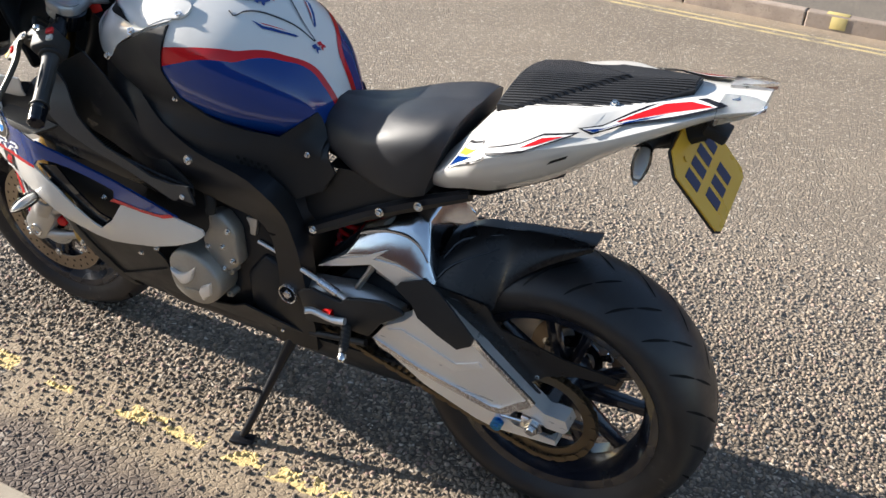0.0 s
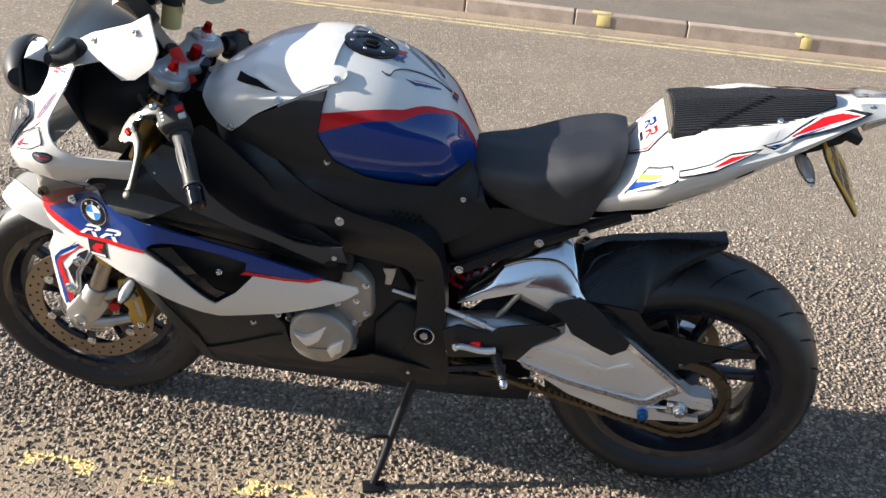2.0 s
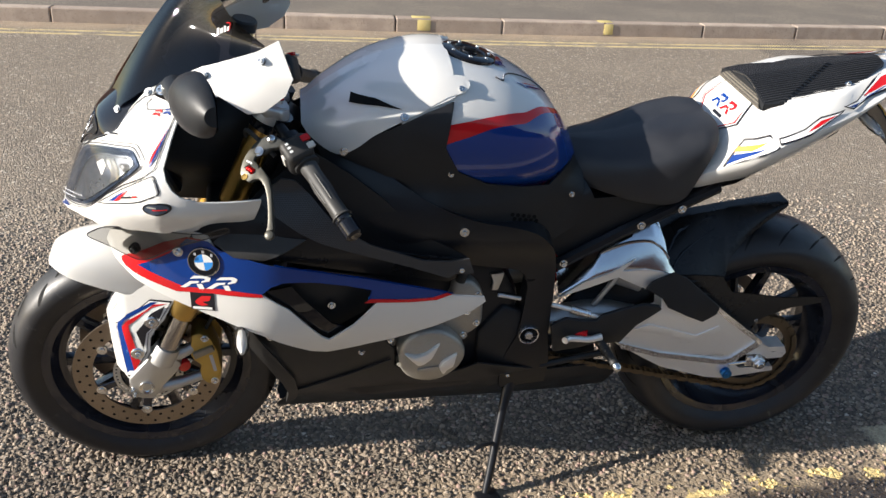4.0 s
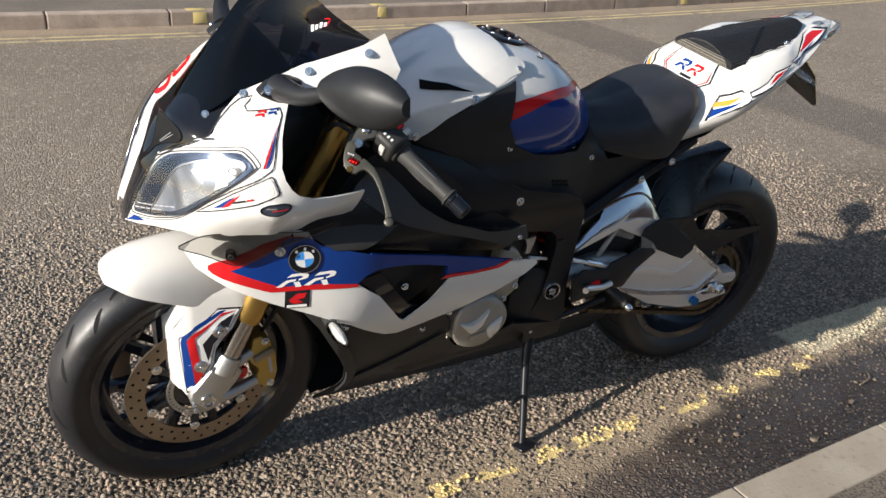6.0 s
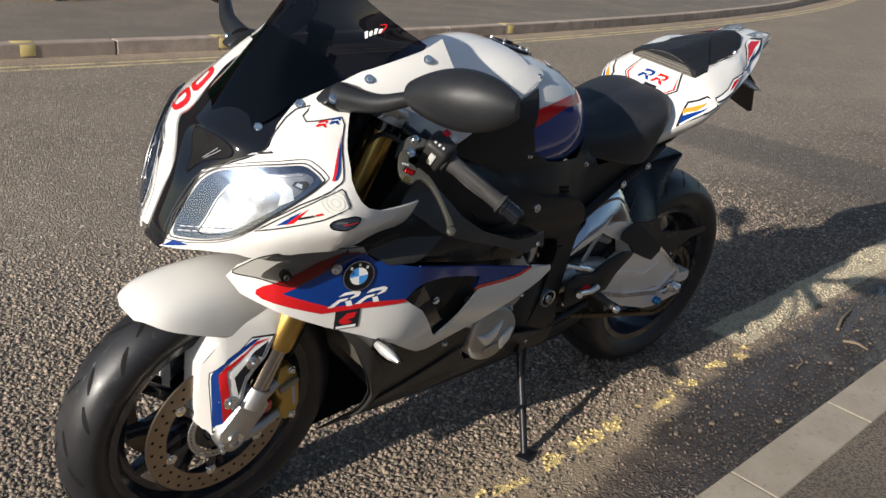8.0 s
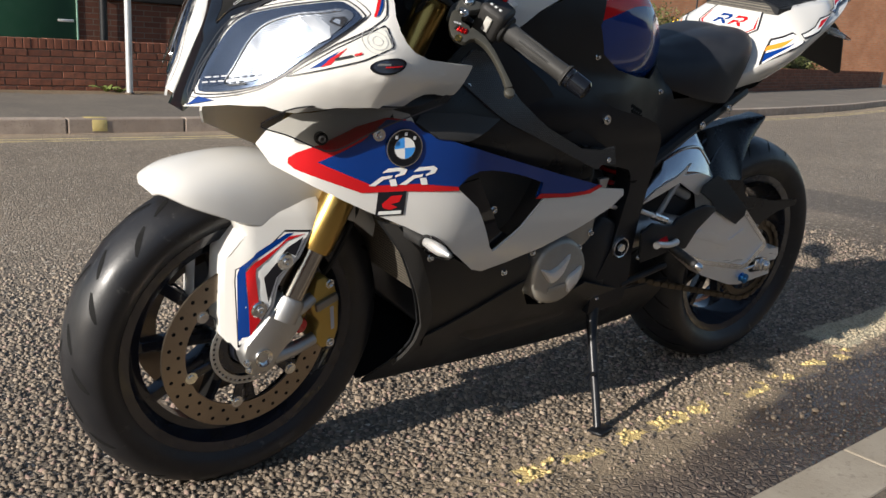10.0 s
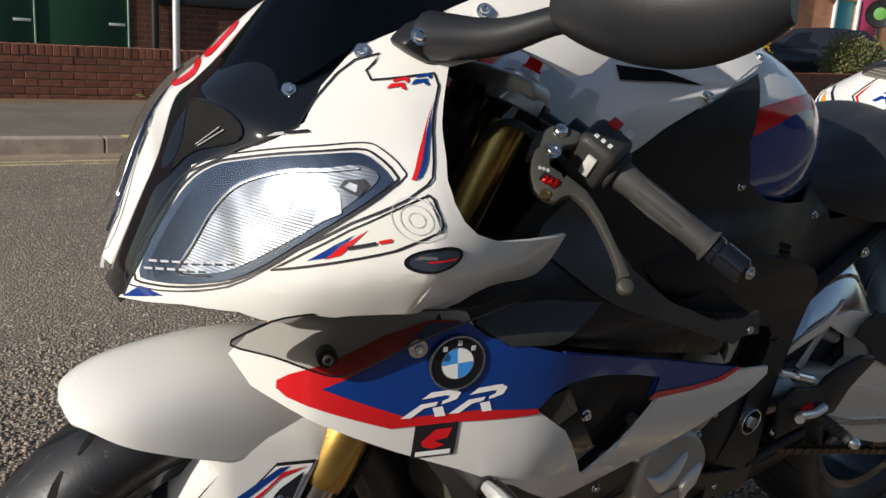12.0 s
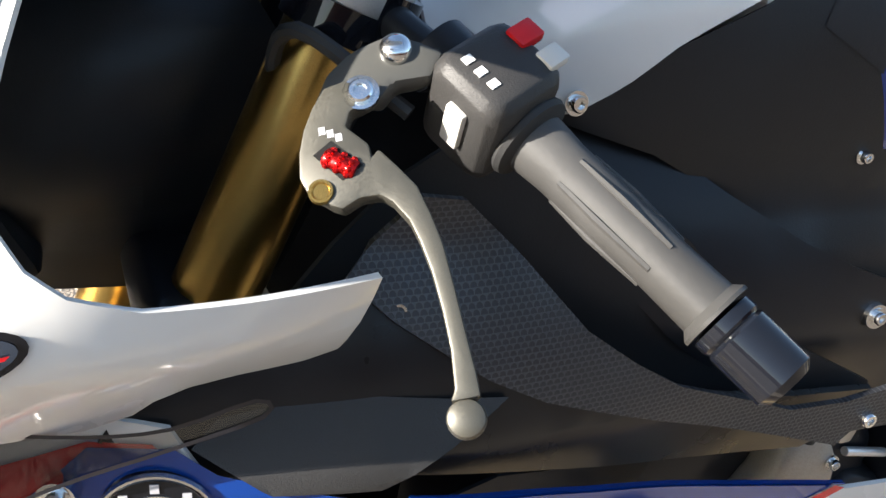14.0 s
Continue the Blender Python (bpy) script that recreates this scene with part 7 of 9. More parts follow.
for _s in (-1, 1):
    bm = shell(_out, left(arm_half), 0.042, 0.03, 0.0)
    bevel(bm, 0.004, 2, 50)
    part("arm", bm if _s < 0 else flip(bm), ALU_BRUSHED, arm, "brushed aluminium arm")
    m = shell([(-0.338, 0.428), (-0.305, 0.440), (-0.250, 0.425), (-0.181, 0.402), (-0.130, 0.428), (-0.121, 0.417), (-0.183, 0.383), (-0.250, 0.402), (-0.310, 0.418)], left(arm_half), 0.006, 0.03, 0.003)
    part("arm_rib", bevel(m, 0.0045, 3, 50) if _s < 0 else flip(bevel(m, 0.0045, 3, 50)), ALU_BRUSHED, arm, "pressed rib")
    m = shell([(-0.372, 0.392), (-0.262, 0.357), (-0.098, 0.327), (-0.078, 0.331), (-0.024, 0.378), (-0.150, 0.472), (-0.141, 0.480), (-0.015, 0.384), (-0.006, 0.376), (-0.012, 0.364), (-0.074, 0.316), (-0.098, 0.313), (-0.262, 0.344), (-0.360, 0.374)], left(arm_half), 0.006, 0.03, 0.004)
    bevel(m, 0.002, 2, 50)
    part("arm_border", m if _s < 0 else flip(m), ALU, arm, "raised bright border")
    part("front_arm", tube([(-0.590, _s * 0.105, 0.423), (-0.50, _s * 0.108, 0.435), (-0.42, _s * 0.100, 0.440), (-0.33, _s * 0.105, 0.430)], [0.030, 0.034, 0.036, 0.030], 14, 3), CAST, arm)
    part("adjuster_block", bevel(block((0.046, 0.010, 0.030), pose(-0.010, _s * 0.146, 0.316, 0, 3, 0), 0.003), 0.001), ALU, arm, "chain adjuster block")
    part("axle_nut", join(lathe([(0.008, 0.018), (0.013, 0.018), (0.0155, 0.014), (0.0155, 0.004), (0.021, 0.004), (0.021, 0.0)], (-0.004, _s * 0.150, 0.318), (0, _s, 0), 6), lathe([(0.0001, 0.022), (0.007, 0.022), (0.0085, 0.02), (0.0085, 0.0)], (-0.004, _s * 0.150, 0.318), (0, _s, 0), 20)), CHROME, arm, "bright axle nut")
    part("adjuster_screw", tube([(-0.03, _s * 0.146, 0.314), (-0.075, _s * 0.146, 0.309)], 0.0045, 10), CHROME, arm)
    part("paddock_bobbin", lathe([(0.0001, 0.016), (0.004, 0.016), (0.005, 0.013), (0.0125, 0.013), (0.0125, 0.008), (0.008, 0.006), (0.008, 0.002), (0.0125, 0.0), (0.0125, -0.004)], (-0.080, _s * 0.149, 0.289), (0, _s, 0), 24), BLUE_ANO, arm, "blue anodised bobbin")
    part("arm_end_slot", slab([(-0.045, 0.318), (0.03, 0.322), (0.045, 0.316), (0.03, 0.298), (-0.045, 0.295)], _s * 0.1375, _s * 0.128, 0), DEEP_BLACK, arm)
# the brace: an angular cast arch over the tyre, with a strut forward to the pivot
_keys = ((0.121, ((-0.315, 0.518), (-0.245, 0.546), (-0.292, 0.566), (-0.329, 0.572), (-0.378, 0.578), (-0.450, 0.553), (-0.524, 0.506), (-0.445, 0.530), (-0.391, 0.554), (-0.361, 0.539))),
         (0.106, ((-0.312, 0.520), (-0.247, 0.550), (-0.272, 0.588), (-0.310, 0.606), (-0.360, 0.608), (-0.440, 0.583), (-0.524, 0.512), (-0.445, 0.532), (-0.391, 0.556), (-0.361, 0.541))),
         (0.086, ((-0.308, 0.522), (-0.252, 0.556), (-0.278, 0.622), (-0.312, 0.642), (-0.366, 0.640), (-0.432, 0.606), (-0.520, 0.518), (-0.445, 0.534), (-0.391, 0.558), (-0.361, 0.543))),
         (0.062, ((-0.305, 0.524), (-0.258, 0.562), (-0.290, 0.656), (-0.318, 0.672), (-0.358, 0.662), (-0.428, 0.618), (-0.515, 0.522), (-0.445, 0.536), (-0.391, 0.560), (-0.361, 0.545))),
         (0.0, ((-0.305, 0.526), (-0.262, 0.566), (-0.294, 0.662), (-0.322, 0.680), (-0.356, 0.668), (-0.425, 0.622), (-0.512, 0.524), (-0.445, 0.538), (-0.391, 0.562), (-0.361, 0.547))))
_secs = [[Vector((a, -v, b)) for a, b in q] for v, q in _keys] + [[Vector((a, v, b)) for a, b in q] for v, q in _keys[-2::-1]]
part("brace", bevel(rings(_secs), 0.006, 3, 24), POLISHED, arm, "polished cast brace with sharp facets")
for _s in (-1, 1):
    # warmer, paler metal puts the tan light on this lower face into colour
    m = shell([(-0.522, 0.505), (-0.470, 0.543), (-0.413, 0.566), (-0.356, 0.597), (-0.385, 0.570), (-0.329, 0.573), (-0.292, 0.567), (-0.250, 0.548), (-0.315, 0.519), (-0.361, 0.540), (-0.391, 0.555), (-0.450, 0.531)], left(lambda u, w: 0.120 - 0.25 * max(0.0, w - 0.572)), 0.006, 0.03, 0.004)
    bevel(m, 0.0025, 2, 50)
    part("brace_face", m if _s < 0 else flip(m), ALU_BRUSHED, arm, "brushed outer face with a pointed crest, coloured for the light on it")
    part("brace_ridge", tube([(-0.431, _s * 0.094, 0.600), (-0.405, _s * 0.094, 0.614), (-0.366, _s * 0.095, 0.628), (-0.320, _s * 0.095, 0.630), (-0.290, _s * 0.096, 0.612), (-0.270, _s * 0.104, 0.590)], [0.002, 0.0035, 0.0035, 0.0035, 0.003, 0.002], 8, 3), POLISHED, arm, "rounded casting ridge")
    m = shell([(-0.50, 0.452), (-0.445, 0.520), (-0.391, 0.552), (-0.361, 0.537), (-0.300, 0.512), (-0.272, 0.480), (-0.33, 0.44), (-0.45, 0.42)], left(lambda u, w: 0.088), 0.01, 0.03, 0.0)
    part("web_pocket", m if _s < 0 else flip(m), FRAME_BLACK, arm, "dark recess under the brace")
    part("web_rib", tube([(-0.388, _s * 0.112, 0.550), (-0.405, _s * 0.112, 0.520), (-0.432, _s * 0.112, 0.474)], [0.009, 0.0065, 0.0075], 8), CAST, arm, "cast diagonal strut")
    part("brake_spring", tube([(-0.385, _s * 0.100, 0.535), (-0.325, _s * 0.100, 0.512)], 0.012, 12), CAST, arm)
    m = shell([(-0.326, 0.530), (-0.314, 0.546), (-0.262, 0.567), (-0.231, 0.553), (-0.142, 0.482), (-0.147, 0.466), (-0.177, 0.445), (-0.268, 0.484), (-0.284, 0.506)], left(lambda u, w: arm_half(u, w)), 0.006, 0.02, 0.008)
    bevel(m, 0.002, 1, 50)
    part("arm_guard", m if _s < 0 else flip(m), MATT_BLACK, arm, "matt black arm guard")

# hugger over the rear wheel
_hs = [0.0, 0.25, 0.45, 0.6, 0.8, 1.0]
_ridge = [(-0.262, 0.612), (-0.205, 0.647), (-0.140, 0.661), (-0.100, 0.669), (-0.040, 0.678), (0.034, 0.687)]
_skirt = [(-0.268, 0.118, 0.530), (-0.200, 0.119, 0.535), (-0.128, 0.109, 0.533), (-0.116, 0.093, 0.572), (-0.060, 0.062, 0.624), (0.031, 0.028, 0.674)]


def hugger_at(s, t, deep=0.0):
    """s along from the front; t from the left skirt's edge (-1) over the ridge to the right."""
    ru, rw = (curve1(_hs, [q[i] for q in _ridge], s) for i in (0, 1))
    eu, ev, ew = (curve1(_hs, [q[i] for q in _skirt], s) for i in (0, 1, 2))
    k = max(0.0, abs(t) - 0.2) / 0.8
    bow = 0.007 * math.sin(math.pi * k)
    v = 0.016 * min(1.0, abs(t) / 0.2) + (ev - 0.016) * k + bow
    return Vector((ru + (eu - ru) * k, math.copysign(max(0.0, v - deep * k), t), rw + (ew - rw) * k + bow * 0.6 - deep * (1 - 0.6 * k)))


_across = [-1, -0.87, -0.73, -0.6, -0.46, -0.33, -0.24, -0.19, -0.1, 0.0, 0.1, 0.19, 0.24, 0.33, 0.46, 0.6, 0.73, 0.87, 1]
_secs = [[hugger_at(s, t) for t in _across] + [hugger_at(s, t, 0.004) for t in _across[::-1]] for s in span(0, 1, 24)]
hug = new("rear_hugger")
hug.parent = bike
tagged(hug, "black rear hugger with a chain guard")
part("hugger_shell", rings(_secs), TRIM_BLACK, hug, "satin black hugger")
for _s in (-1, 1):
    m = shell([(-0.275, 0.53), (-0.258, 0.552), (-0.20, 0.550), (-0.135, 0.545), (-0.126, 0.533), (-0.118, 0.518), (-0.10, 0.500), (-0.06, 0.495), (0.03, 0.480), (0.14, 0.478), (0.135, 0.462), (0.06, 0.450), (0.0, 0.425), (-0.030, 0.395), (-0.008, 0.375), (-0.03, 0.372), (-0.126, 0.463), (-0.169, 0.49), (-0.238, 0.535)], left(lambda u, w: 0.118 - 0.12 * max(0.0, w - 0.58)), 0.004, 0.025, 0.0)
    part("hugger_side", m if _s < 0 else flip(m), TRIM_BLACK, hug, "matt black side arm")
part("hugger_bolt", bolt((-0.018, -0.114, 0.415), (0, -1, 0), 0.005), CHROME, hug)
for _s in (-1, 1):
    for _k in range(2):
        part("hugger_fin", tube([hugger_at(0.04, _s * (0.85 - 0.3 * _k)), hugger_at(0.16, _s * (0.62 - 0.28 * _k)), hugger_at(0.42, _s * (0.40 - 0.14 * _k))], [0.002, 0.0035, 0.001], 6, 3), GLOSS_BLACK, hug, "glossy raised crease")

# shock, foot controls
shock = new("rear_shock")
shock.parent = bike
_a0, _a1 = Vector((-0.47, 0.0, 0.70)), Vector((-0.53, 0.0, 0.45))
part("shock_body", tube([_a0, _a1], 0.022, 16), MATT_BLACK, shock)
part("spring", tube([_a0 + (_a1 - _a0) * (0.1 + 0.8 * i / 96) + Vector((math.cos(i / 12 * 2 * math.pi), math.sin(i / 12 * 2 * math.pi), 0)) * 0.030 for i in range(97)], 0.0055, 8), RED, shock, "red coil spring")
part("reservoir", tube([(-0.50, -0.075, 0.655), (-0.42, -0.08, 0.668)], 0.022, 18), CAST, shock)
foot = new("foot_control")
foot.parent = bike
tagged(foot, "black rearset with a knurled peg")
for _s in (-1, 1):
    part("rearset_plate", bevel(slab([(-0.545, 0.458), (-0.512, 0.478), (-0.470, 0.470), (-0.440, 0.468), (-0.427, 0.483), (-0.393, 0.495), (-0.335, 0.509), (-0.298, 0.503), (-0.290, 0.493), (-0.344, 0.450), (-0.374, 0.404), (-0.405, 0.403), (-0.43, 0.405), (-0.47, 0.395), (-0.53, 0.385)], _s * 0.168, _s * 0.158, 0.003), 0.001), MATT_BLACK, foot, "black heel plate")
    peg = part("peg", tube([(-0.430, _s * 0.160, 0.415), (-0.415, _s * 0.19, 0.402), (-0.402, _s * 0.222, 0.388)], [0.0105, 0.0105, 0.0095], 14), GRAIN_BLACK, foot, "knurled foot peg")
    part("peg_ball", lathe([(0.0001, 0.012), (0.006, 0.0105), (0.0095, 0.005), (0.0095, -0.004), (0.006, -0.006)], (-0.399, _s * 0.228, 0.3855), (0.3, _s, -0.3), 18), CHROME, peg, "bright peg end")
    for _k in range(6):
        part("peg_ring", lathe([(0.0112, -0.0012), (0.0122, 0), (0.0112, 0.0012)], Vector((-0.430, _s * 0.160, 0.415)) + (Vector((-0.402, _s * 0.222, 0.388)) - Vector((-0.430, _s * 0.160, 0.415))) * (0.2 + 0.13 * _k), (0.4, _s, -0.4), 14, caps=False), GRAIN_BLACK, peg)
    part("gear_pedal", tube([(-0.425, _s * 0.175, 0.430), (-0.455, _s * 0.178, 0.426), (-0.50, _s * 0.180, 0.432), (-0.515, _s * 0.19, 0.434)], [0.008, 0.0075, 0.007, 0.008], 10, 3), ALU_BRUSHED, foot, "bare alloy pedal")
    part("pedal_pad", tube([(-0.48, _s * 0.155, 0.428), (-0.455, _s * 0.165, 0.43)], 0.015, 14), RED_ANO, foot, "red anodised pivot")
    part("shift_rod", tube([(-0.545, _s * 0.15, 0.505), (-0.47, _s * 0.152, 0.482), (-0.43, _s * 0.154, 0.468)], 0.0055, 10), ALU_BRUSHED, foot)
    part("rod_sleeve", tube([(-0.50, _s * 0.151, 0.491), (-0.455, _s * 0.153, 0.477)], 0.0095, 12), ALU, foot)
    for q in ((-0.532, 0.457), (-0.528, 0.395), (-0.425, 0.418), (-0.40, 0.412)):
        part("rearset_bolt", bolt((q[0], _s * 0.159, q[1]), (0, _s, 0), 0.0052), CHROME, foot)
part("stand_spring", tube([(-0.545, -0.135, 0.322), (-0.40, -0.138, 0.355)], 0.008, 10), MATT_BLACK, foot)

stand = new("side_stand")
stand.parent = bike
tagged(stand, "black side stand resting on the road")
part("stand_leg", tube([(-0.605, -0.120, 0.275), (-0.625, -0.155, 0.21), (-0.655, -0.225, 0.10), (-0.671, -0.260, 0.046)], [0.016, 0.011, 0.0095, 0.009], 14, 3), FRAME_BLACK, stand, "black stand leg")
part("stand_foot", bevel(block((0.055, 0.038, 0.008), Matrix.Translation((-0.668, -0.266, 0.0425)) @ pose(0, 0, 0, -8, 3, 15), 0.002), 0.001), FRAME_BLACK, stand, "flat stand foot")
part("stand_tang", tube([(-0.645, -0.20, 0.145), (-0.68, -0.215, 0.155), (-0.70, -0.225, 0.152)], 0.0048, 8, 2), FRAME_BLACK, stand)
part("stand_mount", bevel(block((0.06, 0.03, 0.045), pose(-0.600, -0.115, 0.280), 0.006), 0.002), FRAME_BLACK, stand)
part("stand_bolt", bolt((-0.59, -0.131, 0.288), (0, -1, 0), 0.006), CHROME, stand)
part("stand_bolt", bolt((-0.615, -0.131, 0.272), (0, -1, 0), 0.006), CHROME, stand)

# chain: alike links round both sprockets
chain = new("drive_chain")
chain.parent = bike
tagged(chain, "oiled brown drive chain")


def chain_path():
    c0, r0, c1, r1 = Vector((0.0, 0.313)), 0.108, Vector((-0.640, 0.395)), 0.036
    d = c1 - c0
    L = d.length
    base = math.atan2(d.y, d.x)
    off = math.acos((r0 - r1) / L)
    pts = []
    a_top, a_low = base - off, base + off
    pts += [c0 + Vector((math.cos(a), math.sin(a))) * r0 for a in span(a_top, a_low - 2 * math.pi, 40)]
    pts += [c1 + Vector((math.cos(a), math.sin(a))) * r1 for a in span(a_low, a_top, 14)]
    sag = []
    for i in range(len(pts)):
        sag.append(pts[i])
    return pts + [pts[0]]


def link_mesh(outer):
    h, t = (0.0072, 0.0016) if outer else (0.0066, 0.0016)
    off = 0.0085 if outer else 0.006
    bms = []
    for s in (-1, 1):
        poly = [(0.0078 + h * 0.85 * math.cos(a), h * 0.85 * math.sin(a)) for a in span(-math.pi / 2, math.pi / 2, 4)] + [(-0.0078 + h * 0.85 * math.cos(a), h * 0.85 * math.sin(a)) for a in span(math.pi / 2, 1.5 * math.pi, 4)]
        bms.append(slab(poly, s * off - t / 2, s * off + t / 2, 0))
    bms.append(lathe([(0.0042, -0.0095), (0.0042, 0.0095)], (0.0078, 0, 0), (0, 1, 0), 6))
    me = bpy.data.meshes.new("link")
    finish(join(*bms), False).to_mesh(me)
    me.materials.append(CHAIN)
    return me


_links = [link_mesh(True), link_mesh(False)]
_cp = chain_path()
_len = [0.0]
for _a, _b in zip(_cp, _cp[1:]):
    _len.append(_len[-1] + (_b - _a).length)
_n = int(_len[-1] / 0.01588) // 2 * 2
for _k in range(_n):
    s0 = _len[-1] * _k / _n
    i = max(j for j in range(len(_len) - 1) if _len[j] <= s0)
    f = (s0 - _len[i]) / max(1e-9, _len[i + 1] - _len[i])
    p = _cp[i] + (_cp[i + 1] - _cp[i]) * f
    d = (_cp[i + 1] - _cp[i]).normalized()
    ob = new("link", _links[_k % 2])
    ob.parent = chain
    ob.matrix_basis = Matrix.Translation((p.x, -0.108, p.y)) @ Matrix.Rotation(-math.atan2(d.y, d.x), 4, "Y")

# ---- controls ----
for _s in (-1, 1):
    bar = new("handlebar")
    bar.parent = bike
    tagged(bar, "clip-on bar with grip, lever and switches" if _s < 0 else "clip-on bar with throttle grip and brake lever")
    P0, P1, P2, P3 = (Vector((a, _s * b, c)) for a, b, c in ((-1.140, 0.118, 0.930), (-1.086, 0.222, 0.886), (-1.033, 0.322, 0.834), (-1.014, 0.356, 0.816)))
    ax = (P2 - P1).normalized()
    part("bar_clamp", steered(lathe([(0.029, -0.018), (0.037, -0.018), (0.037, 0.018), (0.029, 0.018)], Vector((-1.146, _s * 0.103, 0.925)), RAKE, 28, loop=True)), GLOSS_BLACK, bar)
    part("bar_tube", steered(tube([P0, P1, P2], 0.011, 16)), FRAME_BLACK, bar)
    part("grip", steered(tube([P1 - ax * 0.004, P1 + ax * 0.004, P1 + ax * 0.02, P1 + ax * 0.09, P2 - ax * 0.006, P2 - ax * 0.002, P2], [0.0172, 0.0172, 0.0158, 0.0152, 0.0158, 0.0195, 0.0195], 24)), GRIP, bar, "black rubber grip")
    x, y, z = frame_of(ax)
    for k in range(6):
        a = 2 * math.pi * k / 6
        o = (x * math.cos(a) + y * math.sin(a))
        part("grip_rib", steered(tube([P1 + ax * 0.028 + o * 0.0148, P1 + ax * 0.055 + o * 0.0156, P1 + ax * 0.088 + o * 0.0144], [0.0018, 0.0022, 0.0018], 6)), GRIP, bar)
    part("grip_flange", steered(lathe([(0.016, -0.004), (0.0235, -0.003), (0.0245, 0.0), (0.0235, 0.003), (0.016, 0.006)], P1 + ax * -0.004, ax, 28)), RUBBER, bar)
    part("bar_end", steered(lathe([(0.0001, 0.040), (0.012, 0.040), (0.0165, 0.036), (0.017, 0.008), (0.0155, 0.006), (0.017, 0.004), (0.017, -0.002), (0.01, -0.004)], P2 + ax * 0.004, ax, 28)), GLOSS_BLACK, bar, "black bar-end weight")
    sw = P1 - ax * 0.030
    up = Vector((-0.35, 0, 0.94)); up = (up - ax * up.dot(ax)).normalized()
    fwd = ax.cross(up).normalized()
    if fwd.x > 0:
        fwd = -fwd
    M = Matrix((ax, fwd, up)).transposed().to_4x4()
    M.translation = sw + up * 0.004 + fwd * 0.004
    box = part("switch_box", steered(bevel(block((0.050, 0.054, 0.062), M, 0.012, 3), 0.001)), GRAIN_BLACK, bar, "grained black switch box")
    def at(a, f, u, size, mat, name, lab="", bev=0.0015):
        m = M.copy()
        m.translation = M.translation + ax * a + fwd * f + up * u
        part(name, steered(block(size, m, bev)), mat, box, lab)
    at(0.002, 0.0275, 0.004, (0.012, 0.006, 0.026), GREY, "dip_switch", "pale grey rocker")
    at(-0.006, -0.022, 0.030, (0.013, 0.016, 0.007), RED, "hazard_button", "red button")
    at(0.012, -0.024, 0.029, (0.012, 0.014, 0.006), GREY, "grey_button", "grey rocker beside the red button")
    at(-0.004, -0.022, 0.006, (0.016, 0.008, 0.012), GREY, "horn_button")
    for k in range(3):
        at(-0.010 + 0.009 * k, 0.013, 0.0312, (0.0045, 0.0055, 0.001), DECAL_WHITE, "switch_symbol", "small plain white mark", 0)
    # lever
    un = lambda a, b, c: STEER.inverted() @ Vector((a, b * -_s, c)) if _s < 0 else Vector((a, b * -_s, c))
    LB, LA, LC, LM, LT = un(-1.163, -0.206, 0.898), un(-1.176, -0.226, 0.872), un(-1.156, -0.250, 0.868), un(-1.144, -0.289, 0.836), un(-1.147, -0.323, 0.800)
    GREYISH = LEVER
    # the lever lies in one plane: along its blade, across it, and out of it
    la = (LT - LA).normalized()
    ln = Vector((-0.3733, _s * 0.6223, 0.688))
    ln = (ln - la * ln.dot(la)).normalized()
    lb = ln.cross(la) if _s < 0 else la.cross(ln)
    def in_lever(outline, z0, z1, bev):
        bm = slab(outline, z0, z1, bev)
        for v in bm.verts:
            v.co = LA + la * v.co.x + lb * v.co.z + ln * v.co.y
        return steered(bm)
    part("lever_perch", in_lever([(-0.042, 0.000), (-0.056, 0.014), (-0.0614, 0.0275), (-0.0625, 0.0364), (-0.062, 0.052), (-0.0515, 0.0633), (-0.040, 0.072), (-0.030, 0.060), (-0.036, 0.0418), (-0.030, 0.032), (-0.040, 0.018)], -0.020, -0.004, 0.004), PERCH_GREY, bar, "dark grey lever perch")
    part("perch_clamp", steered(join(lathe([(0.0125, -0.010), (0.019, -0.010), (0.019, 0.010), (0.0125, 0.010)], sw - ax * 0.034, ax, 24, loop=True), tube([LA - la * 0.040 + lb * 0.055 - ln * 0.012, sw - ax * 0.034 - ln * 0.006], [0.010, 0.013], 12))), FRAME_BLACK, bar, "black clamp round the bar")
    blade = [(0.0086, 0.0242), (0.0218, 0.0281), (0.0372, 0.0278), (0.0516, 0.0265), (0.0716, 0.0223), (0.0921, 0.0176), (0.1096, 0.0138), (0.1203, 0.0108), (0.1166, -0.002), (0.1127, 0.0020), (0.0966, 0.0080), (0.0791, 0.0125), (0.0608, 0.0160), (0.0465, 0.0174), (0.0353, 0.0175), (0.0237, 0.0145), (0.0181, 0.0110), (0.0153, 0.0022)]
    root = [(0.0167, -0.0071), (0.0127, -0.0111), (0.0014, -0.0183), (-0.0063, -0.0190), (-0.0182, -0.0141), (-0.0279, -0.0078), (-0.0368, 0.0005), (-0.0438, 0.0096), (-0.0427, 0.0211), (-0.0367, 0.0290), (-0.0308, 0.0317), (-0.0270, 0.0281), (-0.0264, 0.0212), (-0.0268, 0.0161), (-0.0205, 0.0111), (-0.0075, 0.0170), (-0.0009, 0.0154), (-0.0033, 0.0200)]
    lv = part("lever", in_lever(blade + root, -0.0055, 0.0055, 0.0028), GREYISH, bar, "dull grey curved lever with a stepped root")
    LT = LA + la * 0.1254 + lb * 0.0012
